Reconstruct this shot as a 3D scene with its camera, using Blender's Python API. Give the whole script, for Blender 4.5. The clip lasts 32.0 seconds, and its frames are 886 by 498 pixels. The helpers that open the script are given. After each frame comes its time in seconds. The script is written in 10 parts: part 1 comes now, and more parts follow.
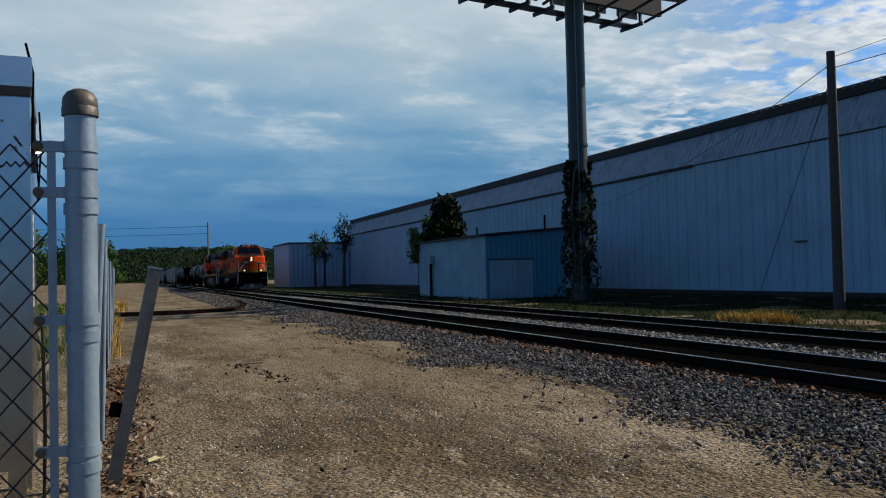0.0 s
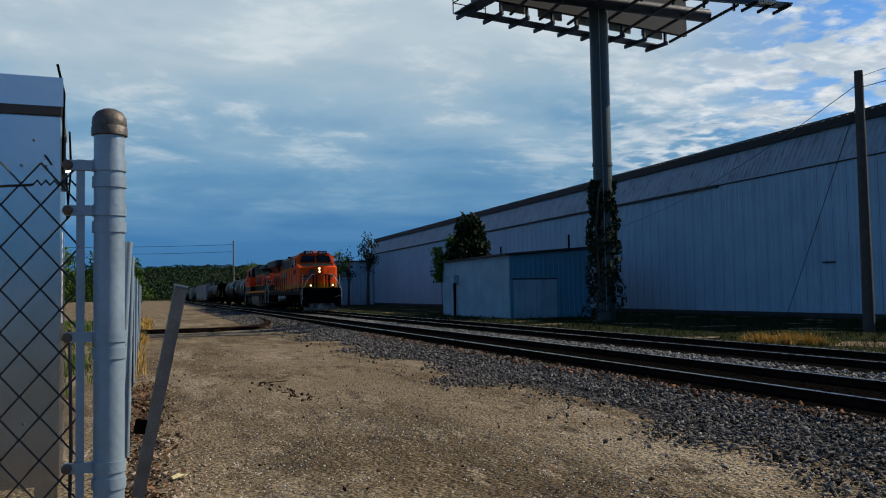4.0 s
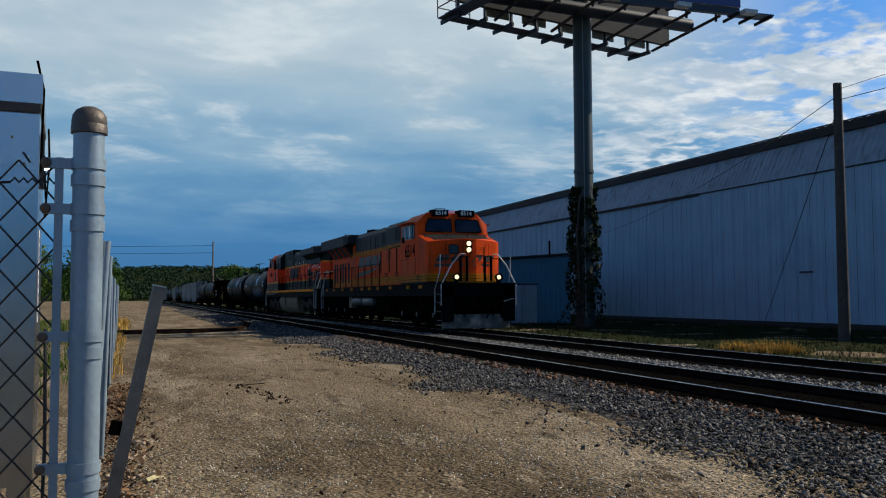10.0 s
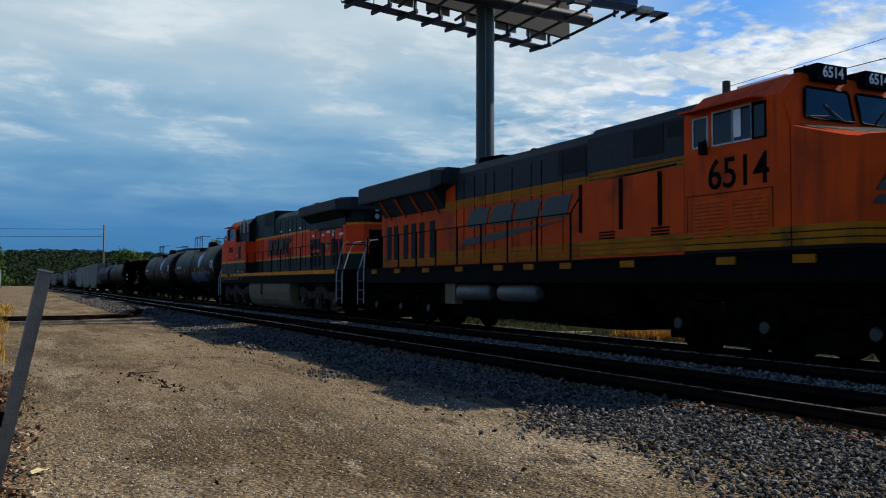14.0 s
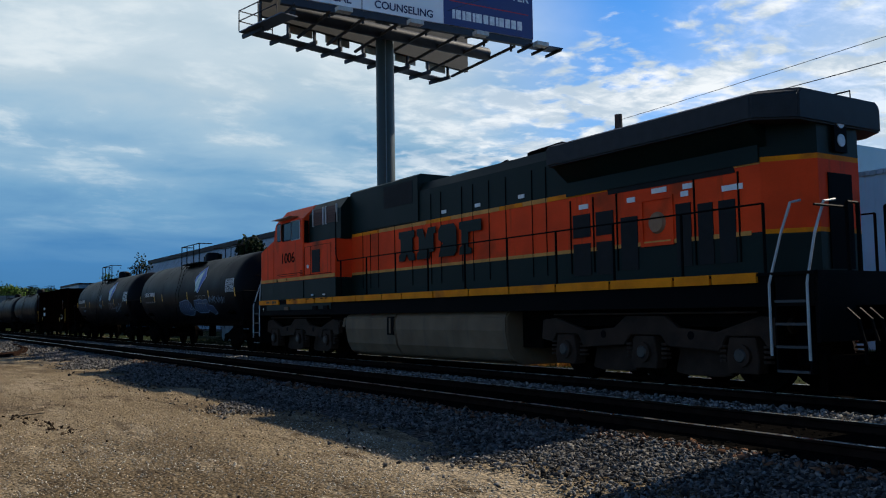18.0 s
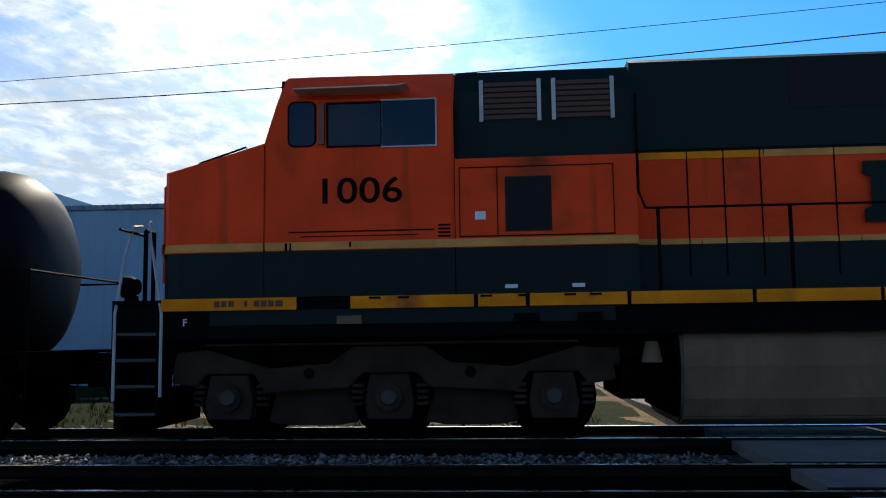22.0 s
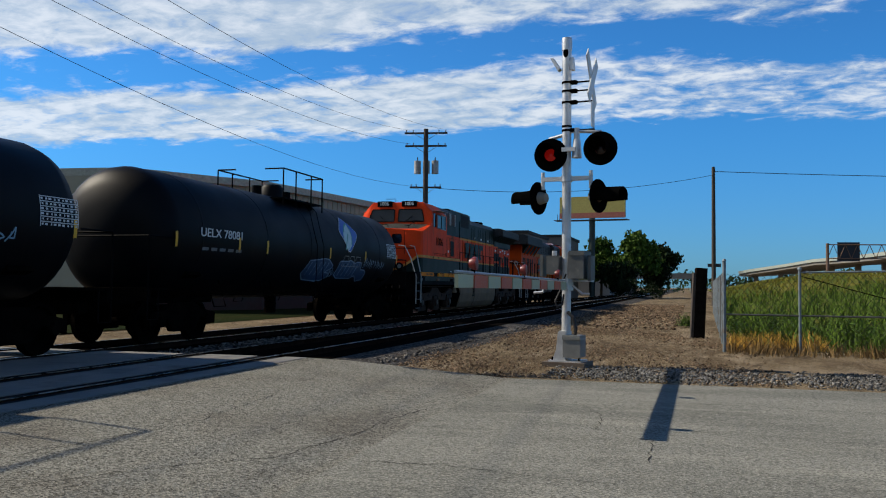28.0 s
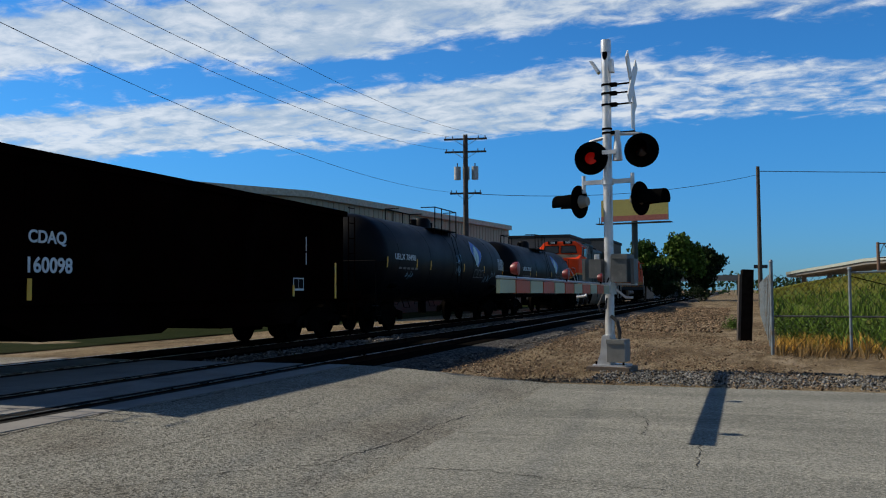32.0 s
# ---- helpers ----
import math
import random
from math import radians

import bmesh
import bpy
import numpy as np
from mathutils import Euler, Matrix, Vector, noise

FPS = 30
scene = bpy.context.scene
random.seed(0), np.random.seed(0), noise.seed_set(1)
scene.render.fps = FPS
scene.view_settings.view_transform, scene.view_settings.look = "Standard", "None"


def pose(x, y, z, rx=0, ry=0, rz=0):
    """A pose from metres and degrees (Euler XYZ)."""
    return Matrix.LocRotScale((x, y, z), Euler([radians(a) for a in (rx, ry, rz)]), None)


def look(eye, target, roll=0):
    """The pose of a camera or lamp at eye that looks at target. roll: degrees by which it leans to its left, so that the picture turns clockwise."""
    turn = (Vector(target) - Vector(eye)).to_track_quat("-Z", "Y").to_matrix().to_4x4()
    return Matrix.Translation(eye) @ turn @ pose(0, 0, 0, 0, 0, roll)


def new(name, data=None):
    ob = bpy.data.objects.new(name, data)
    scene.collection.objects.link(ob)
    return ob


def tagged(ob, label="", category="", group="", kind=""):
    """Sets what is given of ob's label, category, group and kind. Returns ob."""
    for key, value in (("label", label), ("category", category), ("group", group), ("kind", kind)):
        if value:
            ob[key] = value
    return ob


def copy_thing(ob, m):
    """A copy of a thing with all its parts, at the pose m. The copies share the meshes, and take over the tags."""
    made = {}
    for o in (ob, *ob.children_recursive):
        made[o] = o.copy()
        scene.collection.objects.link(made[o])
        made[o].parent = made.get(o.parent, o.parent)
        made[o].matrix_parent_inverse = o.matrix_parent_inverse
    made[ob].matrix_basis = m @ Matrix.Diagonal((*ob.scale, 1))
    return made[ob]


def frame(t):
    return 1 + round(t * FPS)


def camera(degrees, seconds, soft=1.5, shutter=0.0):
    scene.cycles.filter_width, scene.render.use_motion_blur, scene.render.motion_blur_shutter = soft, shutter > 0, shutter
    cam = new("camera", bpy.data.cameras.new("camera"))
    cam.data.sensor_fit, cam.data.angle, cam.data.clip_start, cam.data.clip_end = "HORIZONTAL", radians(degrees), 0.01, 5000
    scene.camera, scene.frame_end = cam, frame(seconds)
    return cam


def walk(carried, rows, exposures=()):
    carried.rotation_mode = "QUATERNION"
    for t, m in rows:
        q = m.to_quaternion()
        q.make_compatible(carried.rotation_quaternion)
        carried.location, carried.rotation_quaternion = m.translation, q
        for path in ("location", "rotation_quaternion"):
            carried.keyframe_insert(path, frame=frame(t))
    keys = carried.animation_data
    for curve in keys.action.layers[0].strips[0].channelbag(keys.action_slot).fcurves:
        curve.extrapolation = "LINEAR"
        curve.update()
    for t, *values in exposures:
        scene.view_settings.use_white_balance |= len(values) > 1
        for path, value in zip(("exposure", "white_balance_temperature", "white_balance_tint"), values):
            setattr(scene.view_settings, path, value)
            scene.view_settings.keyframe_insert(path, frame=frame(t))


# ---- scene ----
# camera: seconds, place across the tracks, yaw, pitch, roll
EYE = 1.506
cam = camera(54.4, 32.0, soft=1.1, shutter=0.0)
PATH = [
    (0, 0.000, -20.05, 1.59, -1.33),
    (0.5, 0.000, -20.06, 1.48, -1.27),
    (1, 0.000, -19.99, 1.66, -1.29),
    (1.5, 0.000, -19.91, 2.07, -1.29),
    (2, 0.000, -19.42, 2.44, -0.88),
    (2.5, 0.000, -19.80, 2.45, -0.76),
    (3, 0.000, -19.48, 2.91, -0.97),
    (3.5, 0.000, -18.60, 2.94, -1.07),
    (5.5, 0.000, -18.42, 2.83, -0.98),
    (6, 0.000, -18.67, 3.86, -1.02),
    (6.5, 0.000, -19.29, 3.68, -0.79),
    (7, 0.000, -19.21, 3.25, -0.70),
    (7.5, 0.000, -19.40, 3.17, -0.66),
    (8, 0.000, -19.37, 3.17, -0.71),
    (8.5, 0.000, -19.38, 3.24, -0.83),
    (9, 0.000, -19.60, 3.12, -0.60),
    (9.5, 0.000, -19.84, 3.92, -0.02),
    (10, 0.000, -19.77, 3.17, -0.21),
    (10.5, 0.000, -18.80, 2.60, -0.37),
    (11, 0.000, -21.26, 2.77, 1.36),
    (11.5, 0.000, -22.95, 2.01, 1.86),
    (12, 0.000, -23.32, 1.74, 0.99),
    (12.5, 0.000, -23.84, 1.69, 0.77),
    (13, 0.000, -24.61, 1.58, 0.28),
    (13.5, 0.000, -25.86, 2.08, 0.18),
    (14, 0.000, -26.32, 2.31, 0.13),
    (14.5, 0.000, -27.79, 3.00, -0.21),
    (16.5, 0.000, -31.58, 3.66, -0.98),
    (17, 0.000, -31.33, 3.47, -1.14),
    (17.5, 0.000, -31.82, 4.07, -0.87),
    (18, 0.000, -32.85, 4.29, -0.90),
    (18.5, 0.000, -34.21, 4.63, -1.00),
    (19, 0.000, -36.81, 5.33, -1.04),
    (19.5, 0.000, -40.46, 5.71, -1.47),
    (20, 0.013, -47.63, 5.75, -1.69),
    (20.5, 0.050, -53.29, 5.61, -1.75),
    (21, 0.104, -60.58, 5.67, -1.64),
    (21.5, 0.169, -74.54, 5.77, -1.44),
    (22, 0.240, -85.48, 5.91, -0.77),
    (22.5, 0.311, -100.52, 5.89, -0.95),
    (23, 0.376, -116.94, 5.27, -1.13),
    (23.5, 0.430, -128.94, 4.86, -0.97),
    (24, 0.467, -139.01, 4.29, -0.77),
    (24.5, 0.480, -147.26, 3.56, -0.26),
    (25, 0.480, -153.77, 3.19, -0.46),
    (25.5, 0.480, -158.86, 2.98, 0.06),
    (26, 0.480, -162.39, 2.74, 0.54),
    (26.5, 0.480, -163.07, 2.73, 0.76),
    (28.5, 0.480, -164.11, 2.38, 0.41),
    (29, 0.480, -163.95, 2.49, 0.20),
    (29.5, 0.480, -163.97, 2.77, 0.21),
    (30, 0.480, -162.81, 2.77, -0.17),
    (30.5, 0.480, -162.02, 2.79, -0.19),
    (31, 0.480, -161.43, 2.79, -0.17),
    (31.5, 0.480, -161.30, 2.89, -0.40),
    (32, 0.480, -161.19, 2.81, -0.33),
]
walk(cam, [(t, pose(x, 0, EYE, 90 + p, 0, yaw) @ pose(0, 0, 0, 0, 0, roll)) for t, x, yaw, p, roll in PATH],
     exposures=[(0, -0.04), (9, -0.02), (12, 0.08), (14, 0.12), (17, 0.18), (19, 0.24), (20, 0.46), (21, 0.74), (21.6, 0.56), (22.2, 0.34), (23, 0.42), (24, 0.20), (25, 0.12), (29, 0.06), (32, 0.0)])
# light: low sun behind the train, broken cloud
SUN_AZ, SUN_EL = 89.0, 37.8
world = bpy.data.worlds.new("world")
scene.world = world
world.use_nodes = True


def sky_nodes(nt):
    nt.nodes.clear()
    N = nt.nodes.new
    L = nt.links.new
    out, bg = N("ShaderNodeOutputWorld"), N("ShaderNodeBackground")
    sky = N("ShaderNodeTexSky")
    sky.sky_type, sky.sun_disc = "NISHITA", False
    sky.sun_elevation, sky.sun_rotation = radians(SUN_EL), radians(SUN_AZ)
    sky.air_density, sky.dust_density, sky.ozone_density = 1.0, 0.3, 3.0
    tc, sep = N("ShaderNodeTexCoord"), N("ShaderNodeSeparateXYZ")
    L(tc.outputs["Generated"], sep.inputs[0])
    # the cloud sheet is flat: direction over its height
    hgt = N("ShaderNodeMath"); hgt.operation = "MAXIMUM"; hgt.inputs[1].default_value = 0.03
    L(sep.outputs["Z"], hgt.inputs[0])
    add = N("ShaderNodeMath"); add.operation = "ADD"; add.inputs[1].default_value = 0.12
    L(hgt.outputs[0], add.inputs[0])
    dx, dy = N("ShaderNodeMath"), N("ShaderNodeMath")
    dx.operation = dy.operation = "DIVIDE"
    L(sep.outputs["X"], dx.inputs[0]); L(add.outputs[0], dx.inputs[1])
    L(sep.outputs["Y"], dy.inputs[0]); L(add.outputs[0], dy.inputs[1])
    comb = N("ShaderNodeCombineXYZ")
    L(dx.outputs[0], comb.inputs[0]); L(dy.outputs[0], comb.inputs[1])

    def clouds(scale, rot, stretch, detail, off, rough=0.6):
        m = N("ShaderNodeMapping")
        m.inputs["Rotation"].default_value = (0, 0, radians(rot))
        m.inputs["Scale"].default_value = (scale, scale * stretch, 1)
        m.inputs["Location"].default_value = off
        n = N("ShaderNodeTexNoise")
        n.inputs["Scale"].default_value, n.inputs["Detail"].default_value, n.inputs["Roughness"].default_value = 1.0, detail, rough
        n.inputs["Distortion"].default_value = 0.3
        L(comb.outputs[0], m.inputs["Vector"]); L(m.outputs[0], n.inputs["Vector"])
        return n.outputs["Fac"]

    def math_node(op, a, b):
        m = N("ShaderNodeMath"); m.operation = op
        for k, v in enumerate((a, b)):
            if isinstance(v, (int, float)):
                m.inputs[k].default_value = v
            else:
                L(v, m.inputs[k])
        return m.outputs[0]

    def ramp(v, a, b):
        m = N("ShaderNodeMapRange"); m.interpolation_type = "SMOOTHSTEP"
        L(v, m.inputs["Value"])
        m.inputs["From Min"].default_value, m.inputs["From Max"].default_value = a, b
        return m.outputs["Result"]

    def blend(fac, a, b, mode="MIX"):
        x = N("ShaderNodeMix"); x.data_type, x.blend_type = "RGBA", mode
        for sock, v in (("Factor", fac), ("A", a), ("B", b)):
            if isinstance(v, tuple):
                x.inputs[sock].default_value = (*v, 1)
            elif isinstance(v, (int, float)):
                x.inputs[sock].default_value = v
            else:
                L(v, x.inputs[sock])
        return x.outputs["Result"]

    def facing(az, lo, hi):
        d = N("ShaderNodeVectorMath"); d.operation = "DOT_PRODUCT"
        d.inputs[1].default_value = (math.sin(radians(az)), math.cos(radians(az)), 0)
        L(tc.outputs["Generated"], d.inputs[0])
        return ramp(d.outputs["Value"], lo, hi)

    # clear sky, deep blue
    clear = blend(1.0, sky.outputs[0], (0.24, 0.77, 1.27), "MULTIPLY")
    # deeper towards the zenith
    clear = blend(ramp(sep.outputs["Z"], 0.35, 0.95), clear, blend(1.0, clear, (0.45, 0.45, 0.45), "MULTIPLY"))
    clear = blend(ramp(sep.outputs["Z"], 0.20, 0.0), clear, blend(1.0, clear, (1.02, 0.78, 0.88), "MULTIPLY"))
    fine = clouds(7.5, 8, 1.3, 7.0, (1.3, 0.4, 0), 0.62)
    mid = clouds(1.5, 6, 1.6, 5.0, (4.4, 2.0, 0), 0.55)
    soft = clouds(0.75, -16, 2.0, 3.0, (0.7, 5.1, 0), 0.45)
    # south: two long banks of small rippled cloud, parallel to the street
    w = math_node("ADD", math_node("MULTIPLY", dy.outputs[0], -1.0), math_node("MULTIPLY", dx.outputs[0], 0.06))
    w = math_node("ADD", w, math_node("MULTIPLY", math_node("MAXIMUM", math_node("SUBTRACT", dx.outputs[0], 1.3), 0.0), 0.22))
    w = math_node("ADD", w, math_node("MULTIPLY", math_node("SUBTRACT", mid, 0.5), 0.5))
    cr = N("ShaderNodeValToRGB")
    L(math_node("DIVIDE", w, 4.0), cr.inputs["Fac"])
    el = cr.color_ramp.elements
    el[0].position, el[0].color = 0.36, (0.1, 0.1, 0.1, 1)
    el[1].position, el[1].color = 0.88, (0, 0, 0, 1)
    for p, v in ((0.42, 0.30), (0.47, 0.95), (0.555, 1.0), (0.605, 0.42), (0.635, 0.50), (0.675, 0.95), (0.79, 0.92), (0.845, 0.15)):
        e = el.new(p); e.color = (v, v, v, 1)
    bank = math_node("MULTIPLY", cr.outputs["Color"], ramp(dx.outputs[0], 4.3, 3.1))
    bank = math_node("MULTIPLY", bank, math_node("ADD", 0.80, math_node("MULTIPLY", ramp(dx.outputs[0], -0.3, 1.0), 0.22)))
    south = ramp(math_node("ADD", math_node("MULTIPLY", bank, 0.62), math_node("MULTIPLY", fine, 0.75)), 0.70, 0.98)
    south = math_node("MULTIPLY", math_node("MULTIPLY", south, 0.84), facing(165, 0.25, 0.45))
    # east: heaped white cloud with blue gaps
    cells = clouds(9.0, 30, 1.0, 5.0, (3.1, 1.7, 0), 0.52)
    heap = clouds(2.0, 12, 1.0, 8.0, (6.4, 2.9, 0), 0.58)
    east = ramp(math_node("ADD", math_node("MULTIPLY", heap, 0.62), math_node("MULTIPLY", cells, 0.42)), 0.475, 0.565)
    east = math_node("MULTIPLY", east, facing(60, 0.79, 0.93))
    haze = math_node("MULTIPLY", facing(70, 0.84, 0.985), 0.9)
    # north: soft grey sheet, steel blue towards the horizon
    nr = N("ShaderNodeValToRGB")
    puff = clouds(1.9, 24, 1.0, 9.0, (2.2, 7.3, 0), 0.56)
    lift = math_node("ADD", math_node("MULTIPLY", math_node("SUBTRACT", soft, 0.47), 0.26), math_node("MULTIPLY", math_node("SUBTRACT", puff, 0.48), 0.24))
    lift = math_node("MULTIPLY", lift, ramp(sep.outputs["Z"], 0.0, 0.24))
    L(math_node("ADD", math_node("ADD", sep.outputs["Z"], 0.006), lift), nr.inputs["Fac"])
    el = nr.color_ramp.elements
    el[0].position, el[0].color = 0.0, (0.045, 0.16, 0.34, 1)
    el[1].position, el[1].color = 0.36, (0.54, 0.64, 0.71, 1)
    for p, c in ((0.07, (0.06, 0.205, 0.43)), (0.14, (0.155, 0.33, 0.52)), (0.22, (0.30, 0.46, 0.60)), (0.29, (0.42, 0.54, 0.63))):
        e = el.new(p); e.color = (*c, 1)
    sheet_c = N("ShaderNodeVectorMath"); sheet_c.operation = "SCALE"; sheet_c.inputs["Scale"].default_value = 10.0
    tops = math_node("MULTIPLY", ramp(math_node("ADD", math_node("MULTIPLY", puff, 0.7), math_node("MULTIPLY", fine, 0.3)), 0.50, 0.66), math_node("MULTIPLY", ramp(sep.outputs["Z"], 0.07, 0.22), 0.55))
    L(blend(tops, nr.outputs["Color"], (0.72, 0.78, 0.81)), sheet_c.inputs[0])
    north = facing(5, 0.70, 0.88)
    # the sun glows through the cloud round it
    sunv = (math.sin(radians(SUN_AZ)) * math.cos(radians(SUN_EL)), math.cos(radians(SUN_AZ)) * math.cos(radians(SUN_EL)), math.sin(radians(SUN_EL)))
    dot = N("ShaderNodeVectorMath"); dot.operation = "DOT_PRODUCT"; dot.inputs[1].default_value = sunv
    L(tc.outputs["Generated"], dot.inputs[0])
    glow = math_node("ADD", 1.0, math_node("MULTIPLY", math_node("POWER", ramp(dot.outputs["Value"], 0.80, 1.0), 2.0), 2.0))
    lit = N("ShaderNodeVectorMath"); lit.operation = "SCALE"
    L(blend(ramp(math_node("ADD", math_node("MULTIPLY", fine, 0.6), math_node("MULTIPLY", mid, 0.4)), 0.42, 0.62), (4.6, 5.6, 6.6), (8.0, 8.4, 8.7)), lit.inputs[0]); L(glow, lit.inputs["Scale"])
    west = math_node("MULTIPLY", ramp(mid, 0.42, 0.62), facing(275, 0.2, 0.6))
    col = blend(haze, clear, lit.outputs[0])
    col = blend(math_node("MULTIPLY", west, 0.45), col, (4.6, 5.2, 5.7))
    col = blend(north, col, sheet_c.outputs[0])
    col = blend(east, col, lit.outputs[0])
    col = blend(south, col, lit.outputs[0])
    L(col, bg.inputs["Color"])
    bg.inputs["Strength"].default_value = 0.10
    L(bg.outputs[0], out.inputs[0])


sky_nodes(world.node_tree)
sun = new("sun", bpy.data.lights.new("sun", "SUN"))
sun.data.energy, sun.data.angle, sun.data.color = 5.4, radians(0.6), (1.0, 0.89, 0.72)
sun.matrix_world = look((0, 0, 60), (0 - math.sin(radians(SUN_AZ)) * math.cos(radians(SUN_EL)), -math.cos(radians(SUN_AZ)) * math.cos(radians(SUN_EL)), 60 - math.sin(radians(SUN_EL))))
scene.view_settings.exposure = 0.0

# ---- materials ----
MATS = {}


def mat(name, color, rough=0.7, metal=0.0, vary=0.25, scale=6.0, fine=60.0, bump=0.15, dirt=0.0, dirt_color=(0.05, 0.04, 0.03), streak=0.0, emit=0.0, spec=0.5, piece=0.0):
    """Painted or bare surface: base colour varied at two scales, stains, fine relief."""
    if name in MATS:
        return MATS[name]
    m = bpy.data.materials.new(name)
    MATS[name] = m
    m.use_nodes = True
    nt = m.node_tree
    N, L = nt.nodes.new, nt.links.new
    b = nt.nodes["Principled BSDF"]
    b.inputs["Roughness"].default_value, b.inputs["Metallic"].default_value = rough, metal
    b.inputs["Specular IOR Level"].default_value = spec
    tc = N("ShaderNodeTexCoord")

    def noise_at(s, detail, stretch=(1, 1, 1)):
        mp = N("ShaderNodeMapping"); mp.inputs["Scale"].default_value = stretch
        n = N("ShaderNodeTexNoise"); n.inputs["Scale"].default_value, n.inputs["Detail"].default_value = s, detail
        L(tc.outputs["Object"], mp.inputs["Vector"]); L(mp.outputs[0], n.inputs["Vector"])
        return n.outputs["Fac"]

    def mixc(fac, a, bb, blend="MIX"):
        x = N("ShaderNodeMix"); x.data_type, x.blend_type = "RGBA", blend
        for sock, v in (("Factor", fac), ("A", a), ("B", bb)):
            if isinstance(v, (tuple, float, int)):
                x.inputs[sock].default_value = v if not isinstance(v, tuple) else (*v[:3], 1)
            else:
                L(v, x.inputs[sock])
        return x.outputs["Result"]

    def band(v, a, c):
        r = N("ShaderNodeMapRange"); L(v, r.inputs["Value"])
        r.inputs["From Min"].default_value, r.inputs["From Max"].default_value = a, c
        return r.outputs["Result"]

    c = tuple(color)
    big, small = noise_at(scale, 5.0), noise_at(fine, 3.0)
    dark = tuple(v * (1 - vary) for v in c)
    light = tuple(min(1, v * (1 + vary * 0.6)) for v in c)
    col = mixc(band(big, 0.3, 0.7), dark, light)
    col = mixc(band(small, 0.35, 0.65), col, mixc(1.0, col, (1 - vary * 0.5,) * 3, "MULTIPLY"))
    if piece:
        oi = N("ShaderNodeObjectInfo"); gm = N("ShaderNodeNewGeometry")
        add = N("ShaderNodeMath"); add.operation = "ADD"; L(oi.outputs["Random"], add.inputs[0]); L(gm.outputs["Random Per Island"], add.inputs[1])
        fr = N("ShaderNodeMath"); fr.operation = "FRACT"; L(add.outputs[0], fr.inputs[0])
        v = N("ShaderNodeMapRange"); L(fr.outputs[0], v.inputs["Value"])
        v.inputs["To Min"].default_value, v.inputs["To Max"].default_value = 1 - piece, 1 + piece
        sc = N("ShaderNodeVectorMath"); sc.operation = "SCALE"; L(col, sc.inputs[0]); L(v.outputs["Result"], sc.inputs["Scale"])
        col = sc.outputs[0]
    if dirt:
        col = mixc(band(noise_at(scale * 0.6, 6.0), 0.62 - dirt * 0.3, 0.75), col, tuple(dirt_color))
    if streak:
        col = mixc(band(noise_at(2.2, 4.0, (1.6, 1.6, 0.12)), 0.68 - streak * 0.25, 0.85), col, tuple(dirt_color))
    L(col, b.inputs["Base Color"])
    if bump:
        bp = N("ShaderNodeBump"); bp.inputs["Strength"].default_value, bp.inputs["Distance"].default_value = bump, 0.02
        L(small, bp.inputs["Height"]); L(bp.outputs[0], b.inputs["Normal"])
    if not emit:
        rr = N("ShaderNodeMapRange"); L(big, rr.inputs["Value"])
        rr.inputs["To Min"].default_value, rr.inputs["To Max"].default_value = max(0.05, rough - 0.12), min(1, rough + 0.12)
        L(rr.outputs["Result"], b.inputs["Roughness"])
    else:
        b.inputs["Emission Color"].default_value, b.inputs["Emission Strength"].default_value = (*c, 1), emit
    return m


def glass(name="pane_glass", tint=(0.009, 0.014, 0.024)):
    if name not in MATS:
        m = bpy.data.materials.new(name); m.use_nodes = True
        b = m.node_tree.nodes["Principled BSDF"]
        b.inputs["Base Color"].default_value, b.inputs["Roughness"].default_value, b.inputs["Transmission Weight"].default_value, b.inputs["IOR"].default_value = (*tint, 1), 0.05, 0.25, 1.33
        MATS[name] = m
    return MATS[name]


BRIGHT_ORANGE = mat("orange_paint", (0.88, 0.068, 0.014), 0.55, spec=0.06, vary=0.18, scale=1.2, bump=0.05, dirt=0.10, streak=0.22, dirt_color=(0.20, 0.042, 0.014))
GREEN = mat("dark_green_paint", (0.0055, 0.0145, 0.0115), 0.5, spec=0.12, vary=0.25, scale=1.5, bump=0.05)
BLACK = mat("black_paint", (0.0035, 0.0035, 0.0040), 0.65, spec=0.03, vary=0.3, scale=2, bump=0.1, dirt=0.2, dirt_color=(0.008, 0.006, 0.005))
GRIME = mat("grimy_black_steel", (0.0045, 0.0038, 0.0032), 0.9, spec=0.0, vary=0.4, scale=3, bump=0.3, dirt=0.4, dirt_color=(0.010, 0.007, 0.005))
BRIGHT_YELLOW = mat("yellow_paint", (0.95, 0.255, 0.006), 0.6, spec=0.08, vary=0.25, scale=2, dirt=0.22, dirt_color=(0.30, 0.07, 0.02))
CREAM = mat("cream_stripe_paint", (0.70, 0.30, 0.075), 0.6, spec=0.08, vary=0.25, scale=2)
SILVERP = mat("silver_stripe_paint", (0.45, 0.45, 0.43), 0.5, vary=0.2, scale=2)
WHITE = mat("white_paint", (0.72, 0.72, 0.70), 0.5, vary=0.12)
TANKGREY = mat("dusty_grey_tank_paint", (0.20, 0.128, 0.075), 0.65, spec=0.1, vary=0.25, scale=1.5, streak=0.5, dirt_color=(0.08, 0.07, 0.055))
STEEL = mat("worn_steel", (0.42, 0.41, 0.39), 0.35, 0.9, vary=0.2)
GALV = mat("galvanised_steel", (0.235, 0.305, 0.36), 0.45, 0.3, vary=0.15, scale=8, bump=0.08, dirt=0.08, dirt_color=(0.25, 0.24, 0.22))
